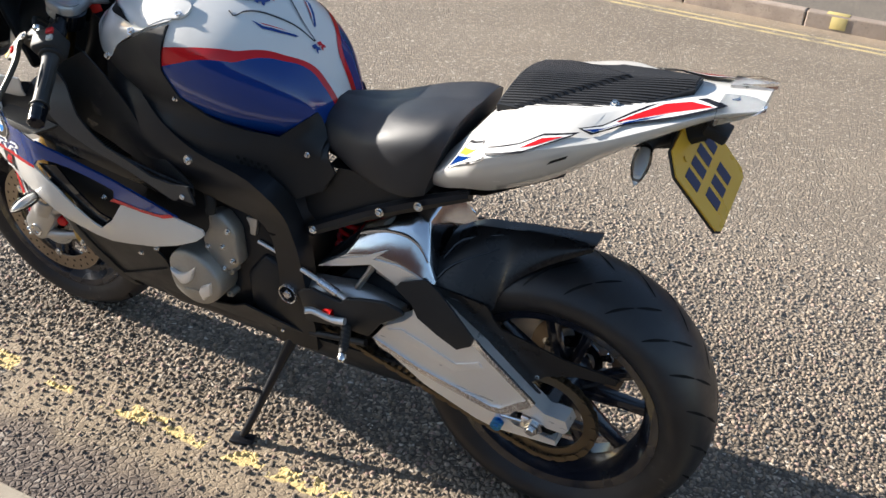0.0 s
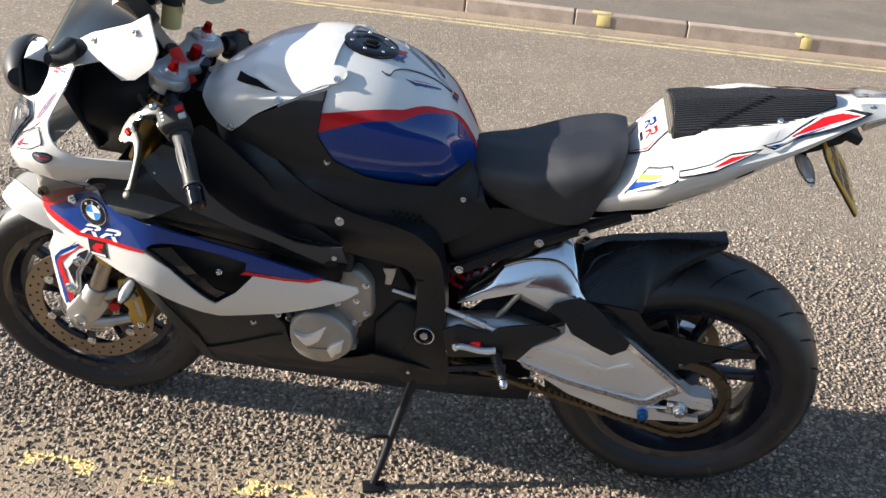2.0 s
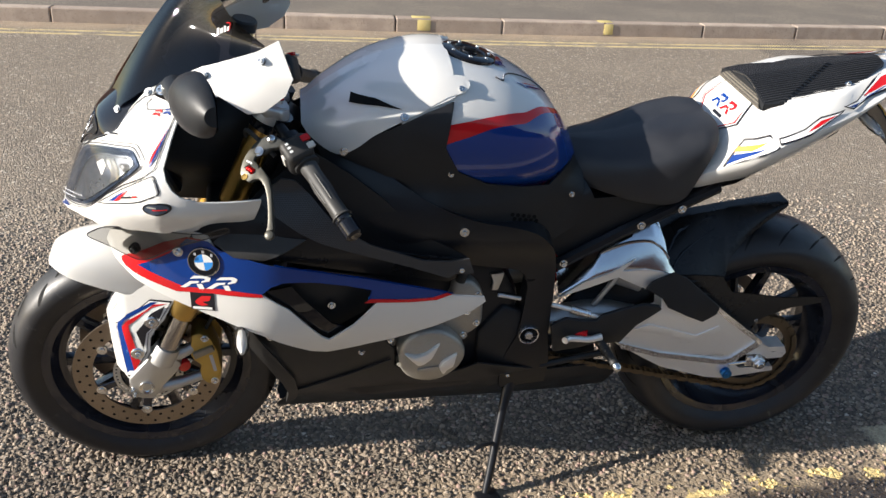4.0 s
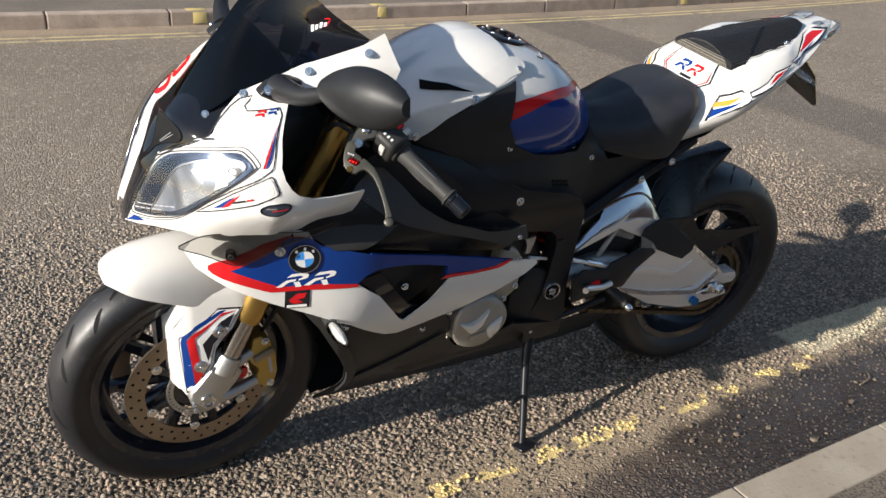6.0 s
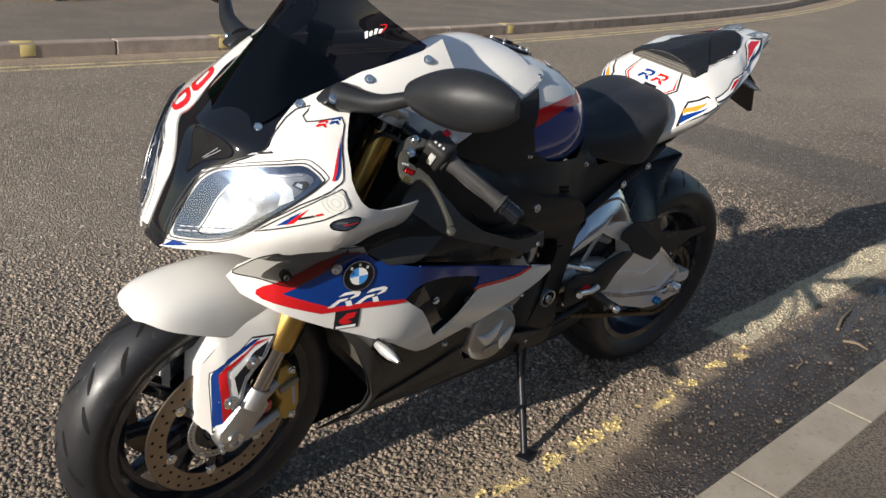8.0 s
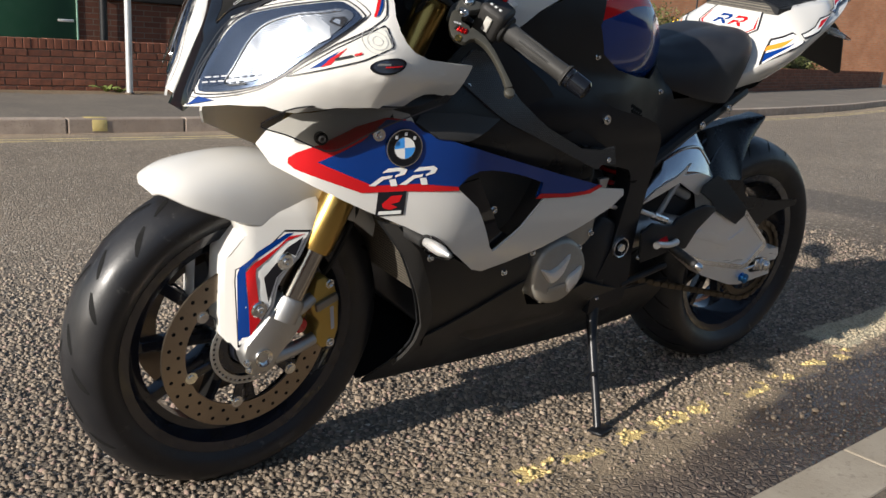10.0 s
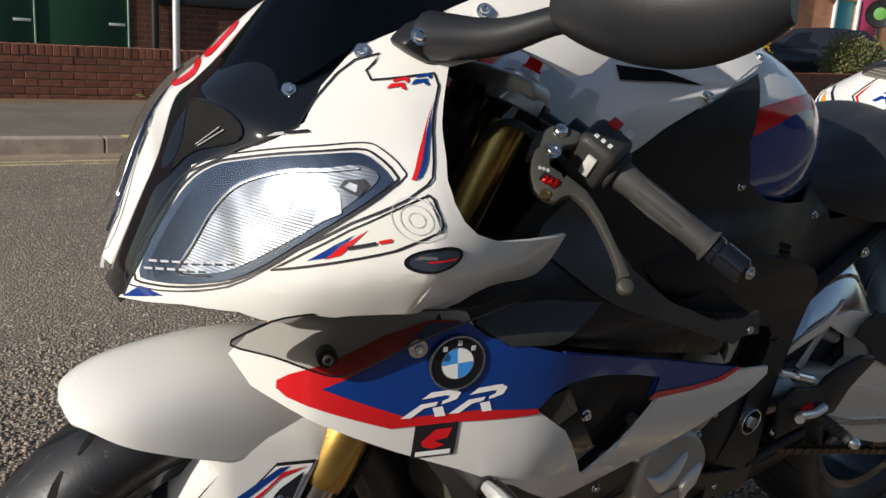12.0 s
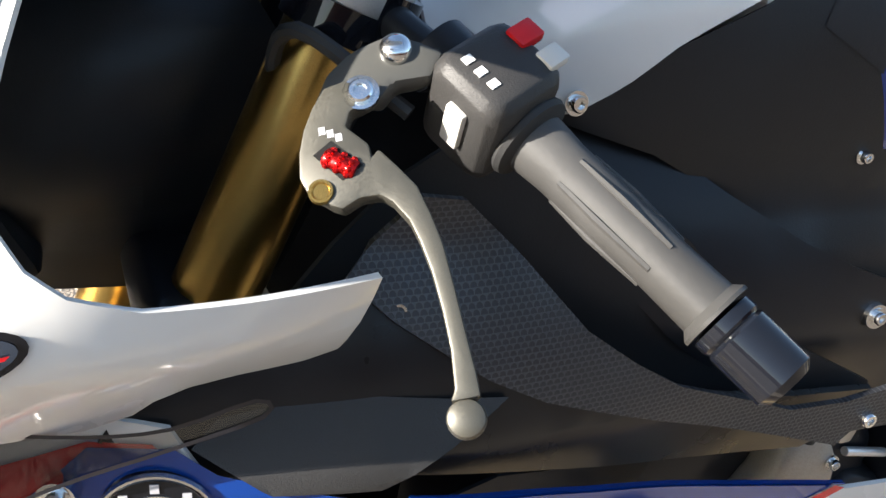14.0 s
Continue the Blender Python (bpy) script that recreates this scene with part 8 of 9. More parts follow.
    part("lever_ball", steered(lathe([(0.0001, 0.0056), (0.005, 0.0055), (0.0080, 0.0038), (0.0088, 0.001), (0.0088, -0.001), (0.0080, -0.0038), (0.005, -0.0055), (0.0001, -0.0056)], LT, ln, 24)), GREYISH, lv, "rounded lever end")
    part("lever_slot", in_lever([(-0.0137, -0.0087), (-0.0168, 0.0020), (0.0011, 0.0101), (0.0040, -0.0014)], 0.0050, 0.0058, 0), DEEP_BLACK, lv)
    aw = (la * 0.80 + lb * 0.60).normalized()
    wc = LA - la * 0.0045 + lb * 0.0012 + ln * 0.0035
    part("lever_adjuster", steered(join(lathe([(0.0001, 0.0085), (0.0045, 0.0085), (0.0052, 0.0075), (0.0052, -0.0075), (0.0045, -0.0085), (0.0001, -0.0085)], wc, aw, 16), *[lathe([(0.0001, 0.0016), (0.0012, 0.0012), (0.0018, 0.0)], wc + aw * (-0.0055 + 0.0055 * i) + (ln * math.cos(a) + aw.cross(ln) * math.sin(a)) * 0.0050, ln * math.cos(a) + aw.cross(ln) * math.sin(a), 8) for i in range(3) for a in (-1.0, -0.35, 0.35, 1.0)])), RED_ANO, lv, "red knurled adjuster wheel")
    part("perch_bolt", steered(bolt(LA - la * 0.0333 + lb * 0.0247 + ln * 0.0055, ln, 0.0062, 0.003)), CHROME, bar, "bright pivot screw")
    part("perch_bolt", steered(lathe([(0.0001, 0.0052), (0.004, 0.0047), (0.0072, 0.0028), (0.0085, 0.0), (0.0085, -0.004)], LA - la * 0.0515 + lb * 0.0505 - ln * 0.003, ln, 24)), CHROME, bar, "domed bright bolt")
    part("perch_screw", steered(lathe([(0.0001, 0.0004), (0.0038, 0.0004), (0.0044, 0.0012), (0.0058, 0.0012), (0.0062, -0.001)], LA + la * 0.0044 - lb * 0.0126 + ln * 0.0055, ln, 20)), GOLD, lv, "small brass screw")
    for k, (pa, pb) in enumerate(((-0.0255, -0.001), (-0.0225, 0.0020), (-0.0190, 0.0048))):
        part("lever_mark", in_lever([(pa, pb), (pa + 0.0008, pb + 0.003), (pa + 0.0045, pb + 0.002), (pa + 0.0038, pb - 0.001)], 0.0053, 0.0057, 0), ALU_BRUSHED, lv, "plain engraved mark")
    part("cable", steered(tube([sw + fwd * 0.04 - ax * 0.02, (-1.19, _s * 0.15, 0.925), (-1.19, _s * 0.10, 0.88), (-1.16, _s * 0.06, 0.80)], 0.0045, 8, 5)), RUBBER, bar)

# key, reservoir, clutch-side clutter
_tl = Vector((0.40, -0.05, -0.91)).normalized()
_tn = Vector((0.1, -0.75, 0.6))
_tn = (_tn - _tl * _tn.dot(_tl)).normalized()
TAG = Matrix((_tl, _tn.cross(_tl), _tn)).transposed().to_4x4()
key = new("ignition_key")
key.parent = bike
part("key_barrel", steered(lathe([(0.004, 0.016), (0.014, 0.016), (0.017, 0.012), (0.017, -0.012)], (-1.175, 0.0, 0.955), RAKE, 24)), MATT_BLACK, key)
part("key_tag", steered(bevel(block((0.080, 0.024, 0.003), Matrix.Translation((-1.138, -0.040, 0.948)) @ TAG, 0.001), 0.0005)), RUBBER_MARK, key, "red woven key tag")
res = new("brake_reservoir")
res.parent = bike
part("cup", steered(tube([(-1.200, 0.075, 0.985), (-1.190, 0.075, 1.038)], 0.021, 24)), YELLOWED, res, "yellowed fluid cup")
part("cup_lid", steered(lathe([(0.0001, 0.022), (0.023, 0.022), (0.026, 0.018), (0.026, 0.0), (0.021, -0.002)], (-1.190, 0.075, 1.038), (0.18, 0, 1), 28)), MATT_BLACK, res, "black screw lid")
part("lid_clip", steered(block((0.003, 0.010, 0.035), pose(-1.166, 0.070, 1.035), 0.001)), CHROME, res)

# mirrors
for _s in (-1, 1):
    mir = new("mirror")
    mir.parent = bike
    tagged(mir, "black teardrop mirror on a short stalk")
    part("mirror_base", bevel(slab([(-1.345, 1.000), (-1.325, 1.018), (-1.295, 1.028), (-1.262, 1.022), (-1.268, 1.000), (-1.31, 0.982)], _s * (nose_half(-1.31, 1.005) + 0.030), _s * (nose_half(-1.31, 1.005) - 0.005), 0.008), 0.001), MATT_BLACK, mir, "black mirror foot")
    for q in ((-1.326, 1.010), (-1.300, 1.018)):
        part("mirror_bolt", bolt((q[0], _s * (nose_half(-1.31, 1.005) + 0.029), q[1]), (-0.3, _s * 0.8, 0.5), 0.006), CHROME, mir)
    h0 = nose_half(-1.31, 1.005)
    part("stalk", tube([(-1.305, _s * (h0 + 0.015), 1.008), (-1.290, _s * 0.245, 1.022), (-1.272, _s * 0.295, 1.045), (-1.262, _s * 0.325, 1.056)], [0.024, 0.0165, 0.0125, 0.014], 14, 4), MATT_BLACK, mir, "curved stalk")
    M0, M1 = Vector((-1.268, _s * 0.305, 1.052)), Vector((-1.212, _s * 0.482, 1.086))
    axm = (M1 - M0).normalized()
    rear = Vector((0.93, _s * -0.30, -0.05)); rear = (rear - axm * rear.dot(axm)).normalized()
    upm = axm.cross(rear)
    if upm.z < 0:
        upm = -upm
    secs = []
    for t in span(0, 1, 18):
        hh = 0.050 * (math.sin(math.pi * min(1, 0.10 + 0.86 * t)) ** 0.62) * (0.86 + 0.22 * t)
        dd = 0.042 * (math.sin(math.pi * min(1, 0.14 + 0.80 * t)) ** 0.6)
        c = M0 + (M1 - M0) * t + upm * 0.006
        secs.append([c + upm * hh * math.sin(a) - rear * (dd * max(-0.12, math.cos(a)) * (1 if math.cos(a) > 0 else 1)) for a in (2 * math.pi * i / 24 for i in range(24))])
    part("mirror_shell", rings(secs), MATT_BLACK, mir, "matt black mirror shell")
    gl = []
    for t in span(0.07, 0.93, 14):
        hh = 0.044 * (math.sin(math.pi * min(1, 0.10 + 0.86 * t)) ** 0.62) * (0.86 + 0.22 * t)
        c = M0 + (M1 - M0) * t + upm * 0.006 + rear * 0.0065
        gl.append([c - upm * hh, c + upm * hh])
    part("mirror_glass", rings(gl, closed=False), MIRROR, mir, "mirror glass")


# ---- across the road ----
def wall_y(x):
    return far_kerb(x) + 2.93


def brick_wall():
    """Low garden wall of six courses under a course of bricks on edge."""
    L, H, D, J = 0.215, 0.065, 0.10, 0.010
    root = tagged(new("wall_garden"), "low dark red brick wall with a brick-on-edge top", "wall", kind="structure")
    xs = [-10 + 0.5 * i for i in range(82)]
    bm = bmesh.new()
    core = [[bm.verts.new((x, wall_y(x) + dy, z)) for dy, z in ((0.006, 0.10), (0.006, 0.655), (0.20, 0.655), (0.20, 0.10))] for x in xs]
    for a, b in zip(core, core[1:]):
        for j in range(4):
            bm.faces.new((a[j], a[(j + 1) % 4], b[(j + 1) % 4], b[j]))
    part("mortar", bm, MORTAR, root, smooth=False)
    me = {}
    for kind, size in (("flat", (L, D, H)), ("edge", (H, 0.215, 0.105))):
        me[kind] = bpy.data.meshes.new("brick")
        finish(block(size, None, 0.004, 1), False).to_mesh(me[kind])
        me[kind].materials.append(BRICK)
    rest = {"flat": [], "edge": []}
    n = 0
    spots = []
    for c in range(7):
        edge = c == 6
        step = (H if edge else L) + J
        x = -10 + (0 if edge or c % 2 == 0 else step / 2)
        z = 0.135 + c * (H + J) if not edge else 0.135 + 5 * (H + J) + H / 2 + J + 0.0525
        while x < 30:
            spots.append(("edge" if edge else "flat", x, z))
            x += step
    spots.sort(key=lambda q: abs(q[1] + 0.1))
    for kind, x, z in spots:
        y = wall_y(x) + (0.0 if kind == "flat" else 0.055) + 0.045 + random.uniform(-0.003, 0.003)
        turn = math.atan2(wall_y(x + 0.1) - wall_y(x - 0.1), 0.2)
        m = Matrix.Translation((x, y, z + random.uniform(-0.002, 0.002))) @ Matrix.Rotation(turn + random.uniform(-0.01, 0.01), 4, "Z")
        if n < 290:
            ob = new("brick", me[kind])
            ob.parent = root
            ob.matrix_basis = m
            n += 1
        else:
            rest[kind].append(m)
    for kind, size in (("flat", (L, D, H)), ("edge", (H, 0.215, 0.105))):
        vs, fs = [], []
        for m in rest[kind]:
            k = len(vs)
            for a in (-0.5, 0.5):
                for b in (-0.5, 0.5):
                    for c in (-0.5, 0.5):
                        vs.append(m @ Vector((a * size[0], b * size[1], c * size[2])))
            fs += [tuple(k + i for i in f) for f in ((0, 1, 3, 2), (4, 6, 7, 5), (0, 4, 5, 1), (2, 3, 7, 6), (1, 5, 7, 3), (0, 2, 6, 4))]
        d = bpy.data.meshes.new("far_bricks")
        d.from_pydata(vs, [], fs)
        d.materials.append(BRICK)
        ob = new("far_bricks", d)
        ob.parent = root
        tagged(ob, "bricks further along the wall", kind="stuff")


brick_wall()


def facade_material(name, a, b, mortar, scale=1.0):
    """Brickwork too far off to tell single bricks by their edges."""
    g = Graph(name)
    t = g.n.new("ShaderNodeTexBrick")
    mp = g.n.new("ShaderNodeMapping")
    g.l.new(g.pos(), mp.inputs[0])
    mp.inputs["Rotation"].default_value = (radians(90), 0, 0)
    g.l.new(mp.outputs[0], t.inputs["Vector"])
    for k, v in (("Color1", a), ("Color2", b), ("Mortar", mortar)):
        t.inputs[k].default_value = (*v, 1)
    t.inputs["Scale"].default_value = 1.0
    t.inputs["Mortar Size"].default_value = 0.006
    t.inputs["Brick Width"].default_value = 0.225
    t.inputs["Row Height"].default_value = 0.075
    c = g.mix(g.ramp(g.noise(1.3, 4), 0.35, 0.7, 0, 0.5), t.outputs[0], [v * 0.7 for v in a])
    g.set(Base_Color=c, Roughness=0.9)
    g.bump(t.outputs[1], 0.4, -0.006)
    return g.m


DARK_WALL = facade_material("dark_brickwork", (0.10, 0.036, 0.022), (0.15, 0.055, 0.032), (0.14, 0.11, 0.09))
ORANGE_WALL = facade_material("orange_brickwork", (0.62, 0.25, 0.12), (0.70, 0.32, 0.165), (0.52, 0.36, 0.25))


def building(name, x0, x1, y0, y1, h, wall_mat, label, openings=(), roof_h=0.5):
    """A plain building: walls with real openings in the front, a roof slab, doors or glass set back in the openings."""
    root = tagged(new(name), label, "building")
    # front wall pieces round the openings
    xs = sorted({x0, x1, *[o[0] for o in openings], *[o[1] for o in openings]})
    n = 0
    for a, b in zip(xs, xs[1:]):
        ops = [o for o in openings if o[0] <= a + 1e-6 and o[1] >= b - 1e-6]
        spans = [(0.0, h)] if not ops else [(0.0, ops[0][2]), (ops[0][3], h)]
        for z0, z1 in spans:
            if z1 - z0 > 0.02:
                part("wall", block((b - a, 0.25, z1 - z0), pose((a + b) / 2, y0 + 0.125, (z0 + z1) / 2), 0), wall_mat, root, smooth=False)
    part("wall", block((0.25, y1 - y0 - 0.25, h), pose(x0 + 0.125, (y0 + y1 + 0.25) / 2, h / 2), 0), wall_mat, root, smooth=False)
    part("wall", block((0.25, y1 - y0 - 0.25, h), pose(x1 - 0.125, (y0 + y1 + 0.25) / 2, h / 2), 0), wall_mat, root, smooth=False)
    part("wall", block((x1 - x0 - 0.5, 0.25, h), pose((x0 + x1) / 2, y1 - 0.125, h / 2), 0), wall_mat, root, smooth=False)
    part("roof", block((x1 - x0 + 0.4, y1 - y0 + 0.4, 0.25), pose((x0 + x1) / 2, (y0 + y1) / 2, h + 0.125), 0.02), PAVE, root)
    return root


yard = building("workshop", -9.0, 8.5, 11.6, 19.0, 5.2, DARK_WALL, "dark brick workshop behind green doors", [(-3.6, 1.05, 0.0, 3.0), (1.9, 3.4, 1.15, 1.32)])
for _k in range(4):
    _x = -3.45 + 1.12 * _k
    d = part("door_leaf", block((1.10, 0.06, 2.96), pose(_x + 0.56, 11.64, 1.49), 0.008), GREEN, yard, "dark green panelled door leaf")
    part("door_edge", block((0.02, 0.03, 2.9), pose(_x + 1.125, 11.60, 1.47), 0.004), plastic("pale_green_edge", (0.25, 0.42, 0.32), 0.5) if _k == 0 else bpy.data.materials["pale_green_edge"], d)
    part("hinge", block((0.20, 0.012, 0.035), pose(_x + 0.98, 11.60, 0.86), 0.003), ALU_BRUSHED, d, "bright strap hinge")
part("dark_rail", block((2.6, 0.06, 0.14), pose(2.65, 11.56, 1.23), 0.01), MATT_BLACK, yard, "black rail on the wall")
part("gutter_pipe", tube([(1.35, 11.52, 0.0), (1.35, 11.52, 5.1)], 0.05, 12), MATT_BLACK, yard)
shop = building("warehouse", 9.5, 46.0, 19.5, 32.0, 6.5, ORANGE_WALL, "orange brick warehouse with a dark sign", [(26.6, 27.8, 0.0, 3.0)])
part("shop_door", block((1.2, 0.08, 3.0), pose(27.2, 19.60, 1.5), 0.01), plastic("teal_paint", (0.03, 0.36, 0.42), 0.4), shop, "teal door panel")
for _x in (26.55, 27.85):
    part("door_trim", block((0.12, 0.10, 3.05), pose(_x, 19.45, 1.55), 0.01), DECAL_WHITE, shop, "white door trim")
part("downpipe", tube([(24.2, 19.4, 0.1), (24.2, 19.4, 6.3)], 0.09, 12), DECAL_WHITE, shop, "white downpipe")
part("downpipe", tube([(28.1, 19.4, 3.3), (28.1, 19.4, 6.3)], 0.05, 10), MATT_BLACK, shop)
part("downpipe", tube([(22.9, 19.4, 0.1), (22.9, 19.4, 3.2)], 0.03, 10), MATT_BLACK, shop)
for _x, _z in ((26.0, 3.2), (19.9, 2.6)):
    part("vent_box", block((0.28, 0.12, 0.30), pose(_x, 19.42, _z), 0.02), DECAL_WHITE, shop, "small pale vent")
part("downpipe", tube([(17.2, 19.4, 0.1), (17.2, 19.4, 3.0)], 0.04, 10), MATT_BLACK, shop)
board = part("sign_board", block((5.0, 0.12, 1.0), pose(19.35, 19.40, 3.62), 0.02), plastic("sign_black", (0.012, 0.012, 0.014), 0.4), shop, "black shop sign with pale letters")
_tx = bpy.data.curves.new("sign_text", "FONT")
_tx.body = "wine warehouse"
_tx.size, _tx.extrude, _tx.align_x = 0.56, 0.01, "CENTER"
_to = new("sign_text", _tx)
_to.parent = board
_to.matrix_basis = pose(19.1, 19.325, 3.42, 90, 0, 0)
_tx.materials.append(DECAL_WHITE)
part("sign_emblem", lathe([(0.0001, 0.03), (0.16, 0.03), (0.18, 0.0)], (21.5, 19.33, 3.65), (0, -1, 0), 16), plastic("leaf_green", (0.12, 0.32, 0.08), 0.6), board)
part("pink_notice", block((1.0, 0.05, 1.5), pose(28.5, 19.45, 2.5), 0.01), plastic("pink_notice", (0.6, 0.06, 0.16), 0.5), shop, "pink notice board")

# signpost
post = tagged(new("signpost"), "grey galvanised signpost on the pavement", "post")
post.matrix_basis = pose(0.86, 8.74, 0.112)
part("pole", tube([(0, 0, 0), (0, 0, 3.4)], 0.036, 20), metal("galvanised_steel", (0.62, 0.62, 0.62), 0.5, (3, 3, 30), 0.3, 0.7), post, "galvanised pole")
part("pole_collar", tube([(0, 0, 0), (0, 0, 0.02)], 0.05, 20), MORTAR, post)
part("red_mark", tube([(0, 0, 1.16), (0, 0, 1.20)], 0.0368, 20), RED, post)
part("sign_plate", block((0.45, 0.004, 0.6), pose(0, -0.04, 3.05), 0.002), DECAL_GREY, post)


# plants
def leaf_cloud(count, rad, seed, size, shape):
    rng = np.random.default_rng(seed)
    p = rng.normal(size=(count, 3))
    p /= np.linalg.norm(p, axis=1)[:, None]
    p *= (rng.random((count, 1)) ** 0.45)
    p *= np.array(rad)
    p += rng.normal(size=(count, 3)) * np.array(rad) * 0.10
    p[:, 2] = np.abs(p[:, 2] + rad[2]) if shape else p[:, 2] + rad[2]
    a, b = rng.normal(size=(count, 3)), rng.normal(size=(count, 3))
    a /= np.linalg.norm(a, axis=1)[:, None]
    b -= a * (a * b).sum(1)[:, None]
    b /= np.linalg.norm(b, axis=1)[:, None]
    s = size * (0.6 + 0.8 * rng.random((count, 1)))
    v = np.stack([p - a * s, p + b * s * 0.45, p + a * s, p - b * s * 0.45], 1).reshape(-1, 3)
    f = np.arange(count * 4).reshape(-1, 4)
    me = bpy.data.meshes.new("leaves")
    me.from_pydata(v.tolist(), [], f.tolist())
    return me


def leaf_material(name, a, b):
    g = Graph(name)
    g.set(Base_Color=g.mix(g.island(), a, b), Roughness=0.6, Specular_IOR_Level=0.3)
    return g.m


HEDGE = leaf_material("hedge_leaves", (0.07, 0.10, 0.025), (0.20, 0.19, 0.075))
# hedge leaves again, with their shade put into a darker colour
HEDGE_SHADE = leaf_material("shaded_hedge_leaves", (0.02, 0.035, 0.015), (0.06, 0.08, 0.03))
FLOWER = leaf_material("yellow_blossom", (0.80, 0.55, 0.02), (0.92, 0.70, 0.05))
TWIG = plastic("bare_twig", (0.20, 0.15, 0.10), 0.8)
WEED = leaf_material("weed_leaves", (0.12, 0.17, 0.04), (0.24, 0.28, 0.08))


def shrub(name, at, rad, count, size, mat, label, seed, twigs=14):
    root = tagged(new(name), label, "shrub")
    root.matrix_basis = pose(*at)
    me = leaf_cloud(count, rad, seed, size, True)
    me.materials.append(mat)
    ob = new("foliage", me)
    ob.parent = root
    tagged(ob, kind="stuff")
    rng = random.Random(seed)
    for k in range(twigs):
        a = rng.uniform(0, 2 * math.pi)
        q = rng.uniform(0.3, 1.0)
        tip = Vector((math.cos(a) * rad[0] * q, math.sin(a) * rad[1] * q, rad[2] * rng.uniform(1.1, 2.0)))
        part("stem", tube([(math.cos(a) * 0.06, math.sin(a) * 0.06, 0), tip * 0.5 + Vector((0, 0, 0.1)), tip], [0.012, 0.008, 0.003], 6, 3), TWIG, root)
    return root


def behind_wall(x, d):
    return (x, wall_y(x) + d, 0.112)


shrub("hedge", behind_wall(12.5, 1.1), (0.85, 0.5, 0.88), 4200, 0.040, HEDGE, "thin green and brown hedge behind the wall", 3, 40)
shrub("hedge", behind_wall(11.1, 0.75), (0.55, 0.35, 0.52), 2200, 0.036, HEDGE_SHADE, "green shrub behind the wall, shade put into its leaf colour", 4, 20)
shrub("hedge", behind_wall(18.3, 0.55), (0.75, 0.35, 0.78), 3600, 0.036, HEDGE, "pale green hedge behind the wall", 5, 40)
shrub("hedge", behind_wall(20.5, 0.8), (1.6, 0.5, 0.72), 5200, 0.042, HEDGE, "trailing green hedge over the wall", 6, 30)
shrub("forsythia", behind_wall(12.6, 0.5), (0.42, 0.36, 0.70), 4600, 0.030, FLOWER, "bright yellow flowering forsythia bush", 8, 26)
disc_sign = tagged(new("round_sign"), "round dark sign with a green emblem on a post", "sign")
disc_sign.matrix_basis = pose(25.4, 17.0, 0.112)
part("sign_post", tube([(0, 0, 0), (0, 0, 2.0)], 0.05, 12), MATT_BLACK, disc_sign)
part("sign_disc", lathe([(0.0001, 0.06), (0.36, 0.06), (0.42, 0.09), (0.44, 0.05), (0.44, -0.05)], (0, 0, 2.35), (-0.75, -0.66, 0), 32), MATT_BLACK, disc_sign, "round black board")
part("sign_emblem", lathe([(0.0001, 0.075), (0.17, 0.07), (0.20, 0.06)], (0, 0, 2.35), (-0.75, -0.66, 0), 12), bpy.data.materials["leaf_green"], disc_sign)


def weed(x, y, r, seed):
    root = tagged(new("weed"), "small green weed at the foot of the wall", "weed", group="weeds by the wall")
    root.matrix_basis = pose(x, y, 0.112)
    rng = random.Random(seed)
    for k in range(12):
        a = rng.uniform(0, 2 * math.pi)
        d = Vector((math.cos(a), math.sin(a), 0))
        ln = r * rng.uniform(0.6, 1.2)
        side = Vector((-d.y, d.x, 0)) * r * 0.12
        bm = rings([[d * ln * t + Vector((0, 0, ln * 0.75 * t * (1.5 - t))) - side * math.sin(math.pi * min(0.97, t + 0.08)), d * ln * t + Vector((0, 0, ln * 0.75 * t * (1.5 - t) + 0.006)), d * ln * t + Vector((0, 0, ln * 0.75 * t * (1.5 - t))) + side * math.sin(math.pi * min(0.97, t + 0.08))] for t in span(0, 1, 5)], closed=False)
        part("leaf", bm, WEED, root)


# dry soil along the foot of the wall, and scraps of yellow tape on the kerb
def soil_strip():
    rng = random.Random(12)
    rows = []
    x = -8.0
    bm = bmesh.new()
    while x < 16:
        d = 0.10 + 0.16 * rng.random() + (0.22 if -1.0 < x < 1.6 else 0.0) * rng.random()
        rows.append([bm.verts.new((x, wall_y(x) + 0.004, 0.128)), bm.verts.new((x, wall_y(x) - d * 0.5, 0.124)), bm.verts.new((x, wall_y(x) - d, 0.1125))])
        x += 0.07
    for a, b in zip(rows, rows[1:]):
        for j in range(2):
            bm.faces.new((a[j], a[j + 1], b[j + 1], b[j]))
    return tagged(part("soil", bm, SOIL, None), "dry brown soil along the foot of the wall", "soil", kind="structure")


soil_strip()
KERB_YELLOW = plastic("worn_yellow_marking", (0.62, 0.50, 0.20), 0.6, 120, 0.2, 0.1)
for _x, _w in ((-0.18, 0.16), (1.45, 0.12), (5.2, 0.14)):
    _y = far_kerb(_x)
    mark = tagged(new("kerb_mark"), "worn yellow mark across a kerb stone", "kerb mark", group="yellow kerb marks", kind="structure")
    part("mark_top", block((_w, 0.11, 0.002), pose(_x, _y + 0.068, 0.1165), 0.0005), KERB_YELLOW, mark)
    part("mark_front", block((_w * 0.7, 0.002, 0.088), pose(_x + 0.02, _y - 0.0022, 0.060), 0.0005), KERB_YELLOW, mark)

weed(0.66, wall_y(0.66) - 0.10, 0.17, 1)
weed(0.78, wall_y(0.78) - 0.16, 0.12, 2)
weed(-4.6, wall_y(-4.6) - 0.12, 0.16, 3)
weed(4.9, wall_y(4.9) - 0.12, 0.15, 4)


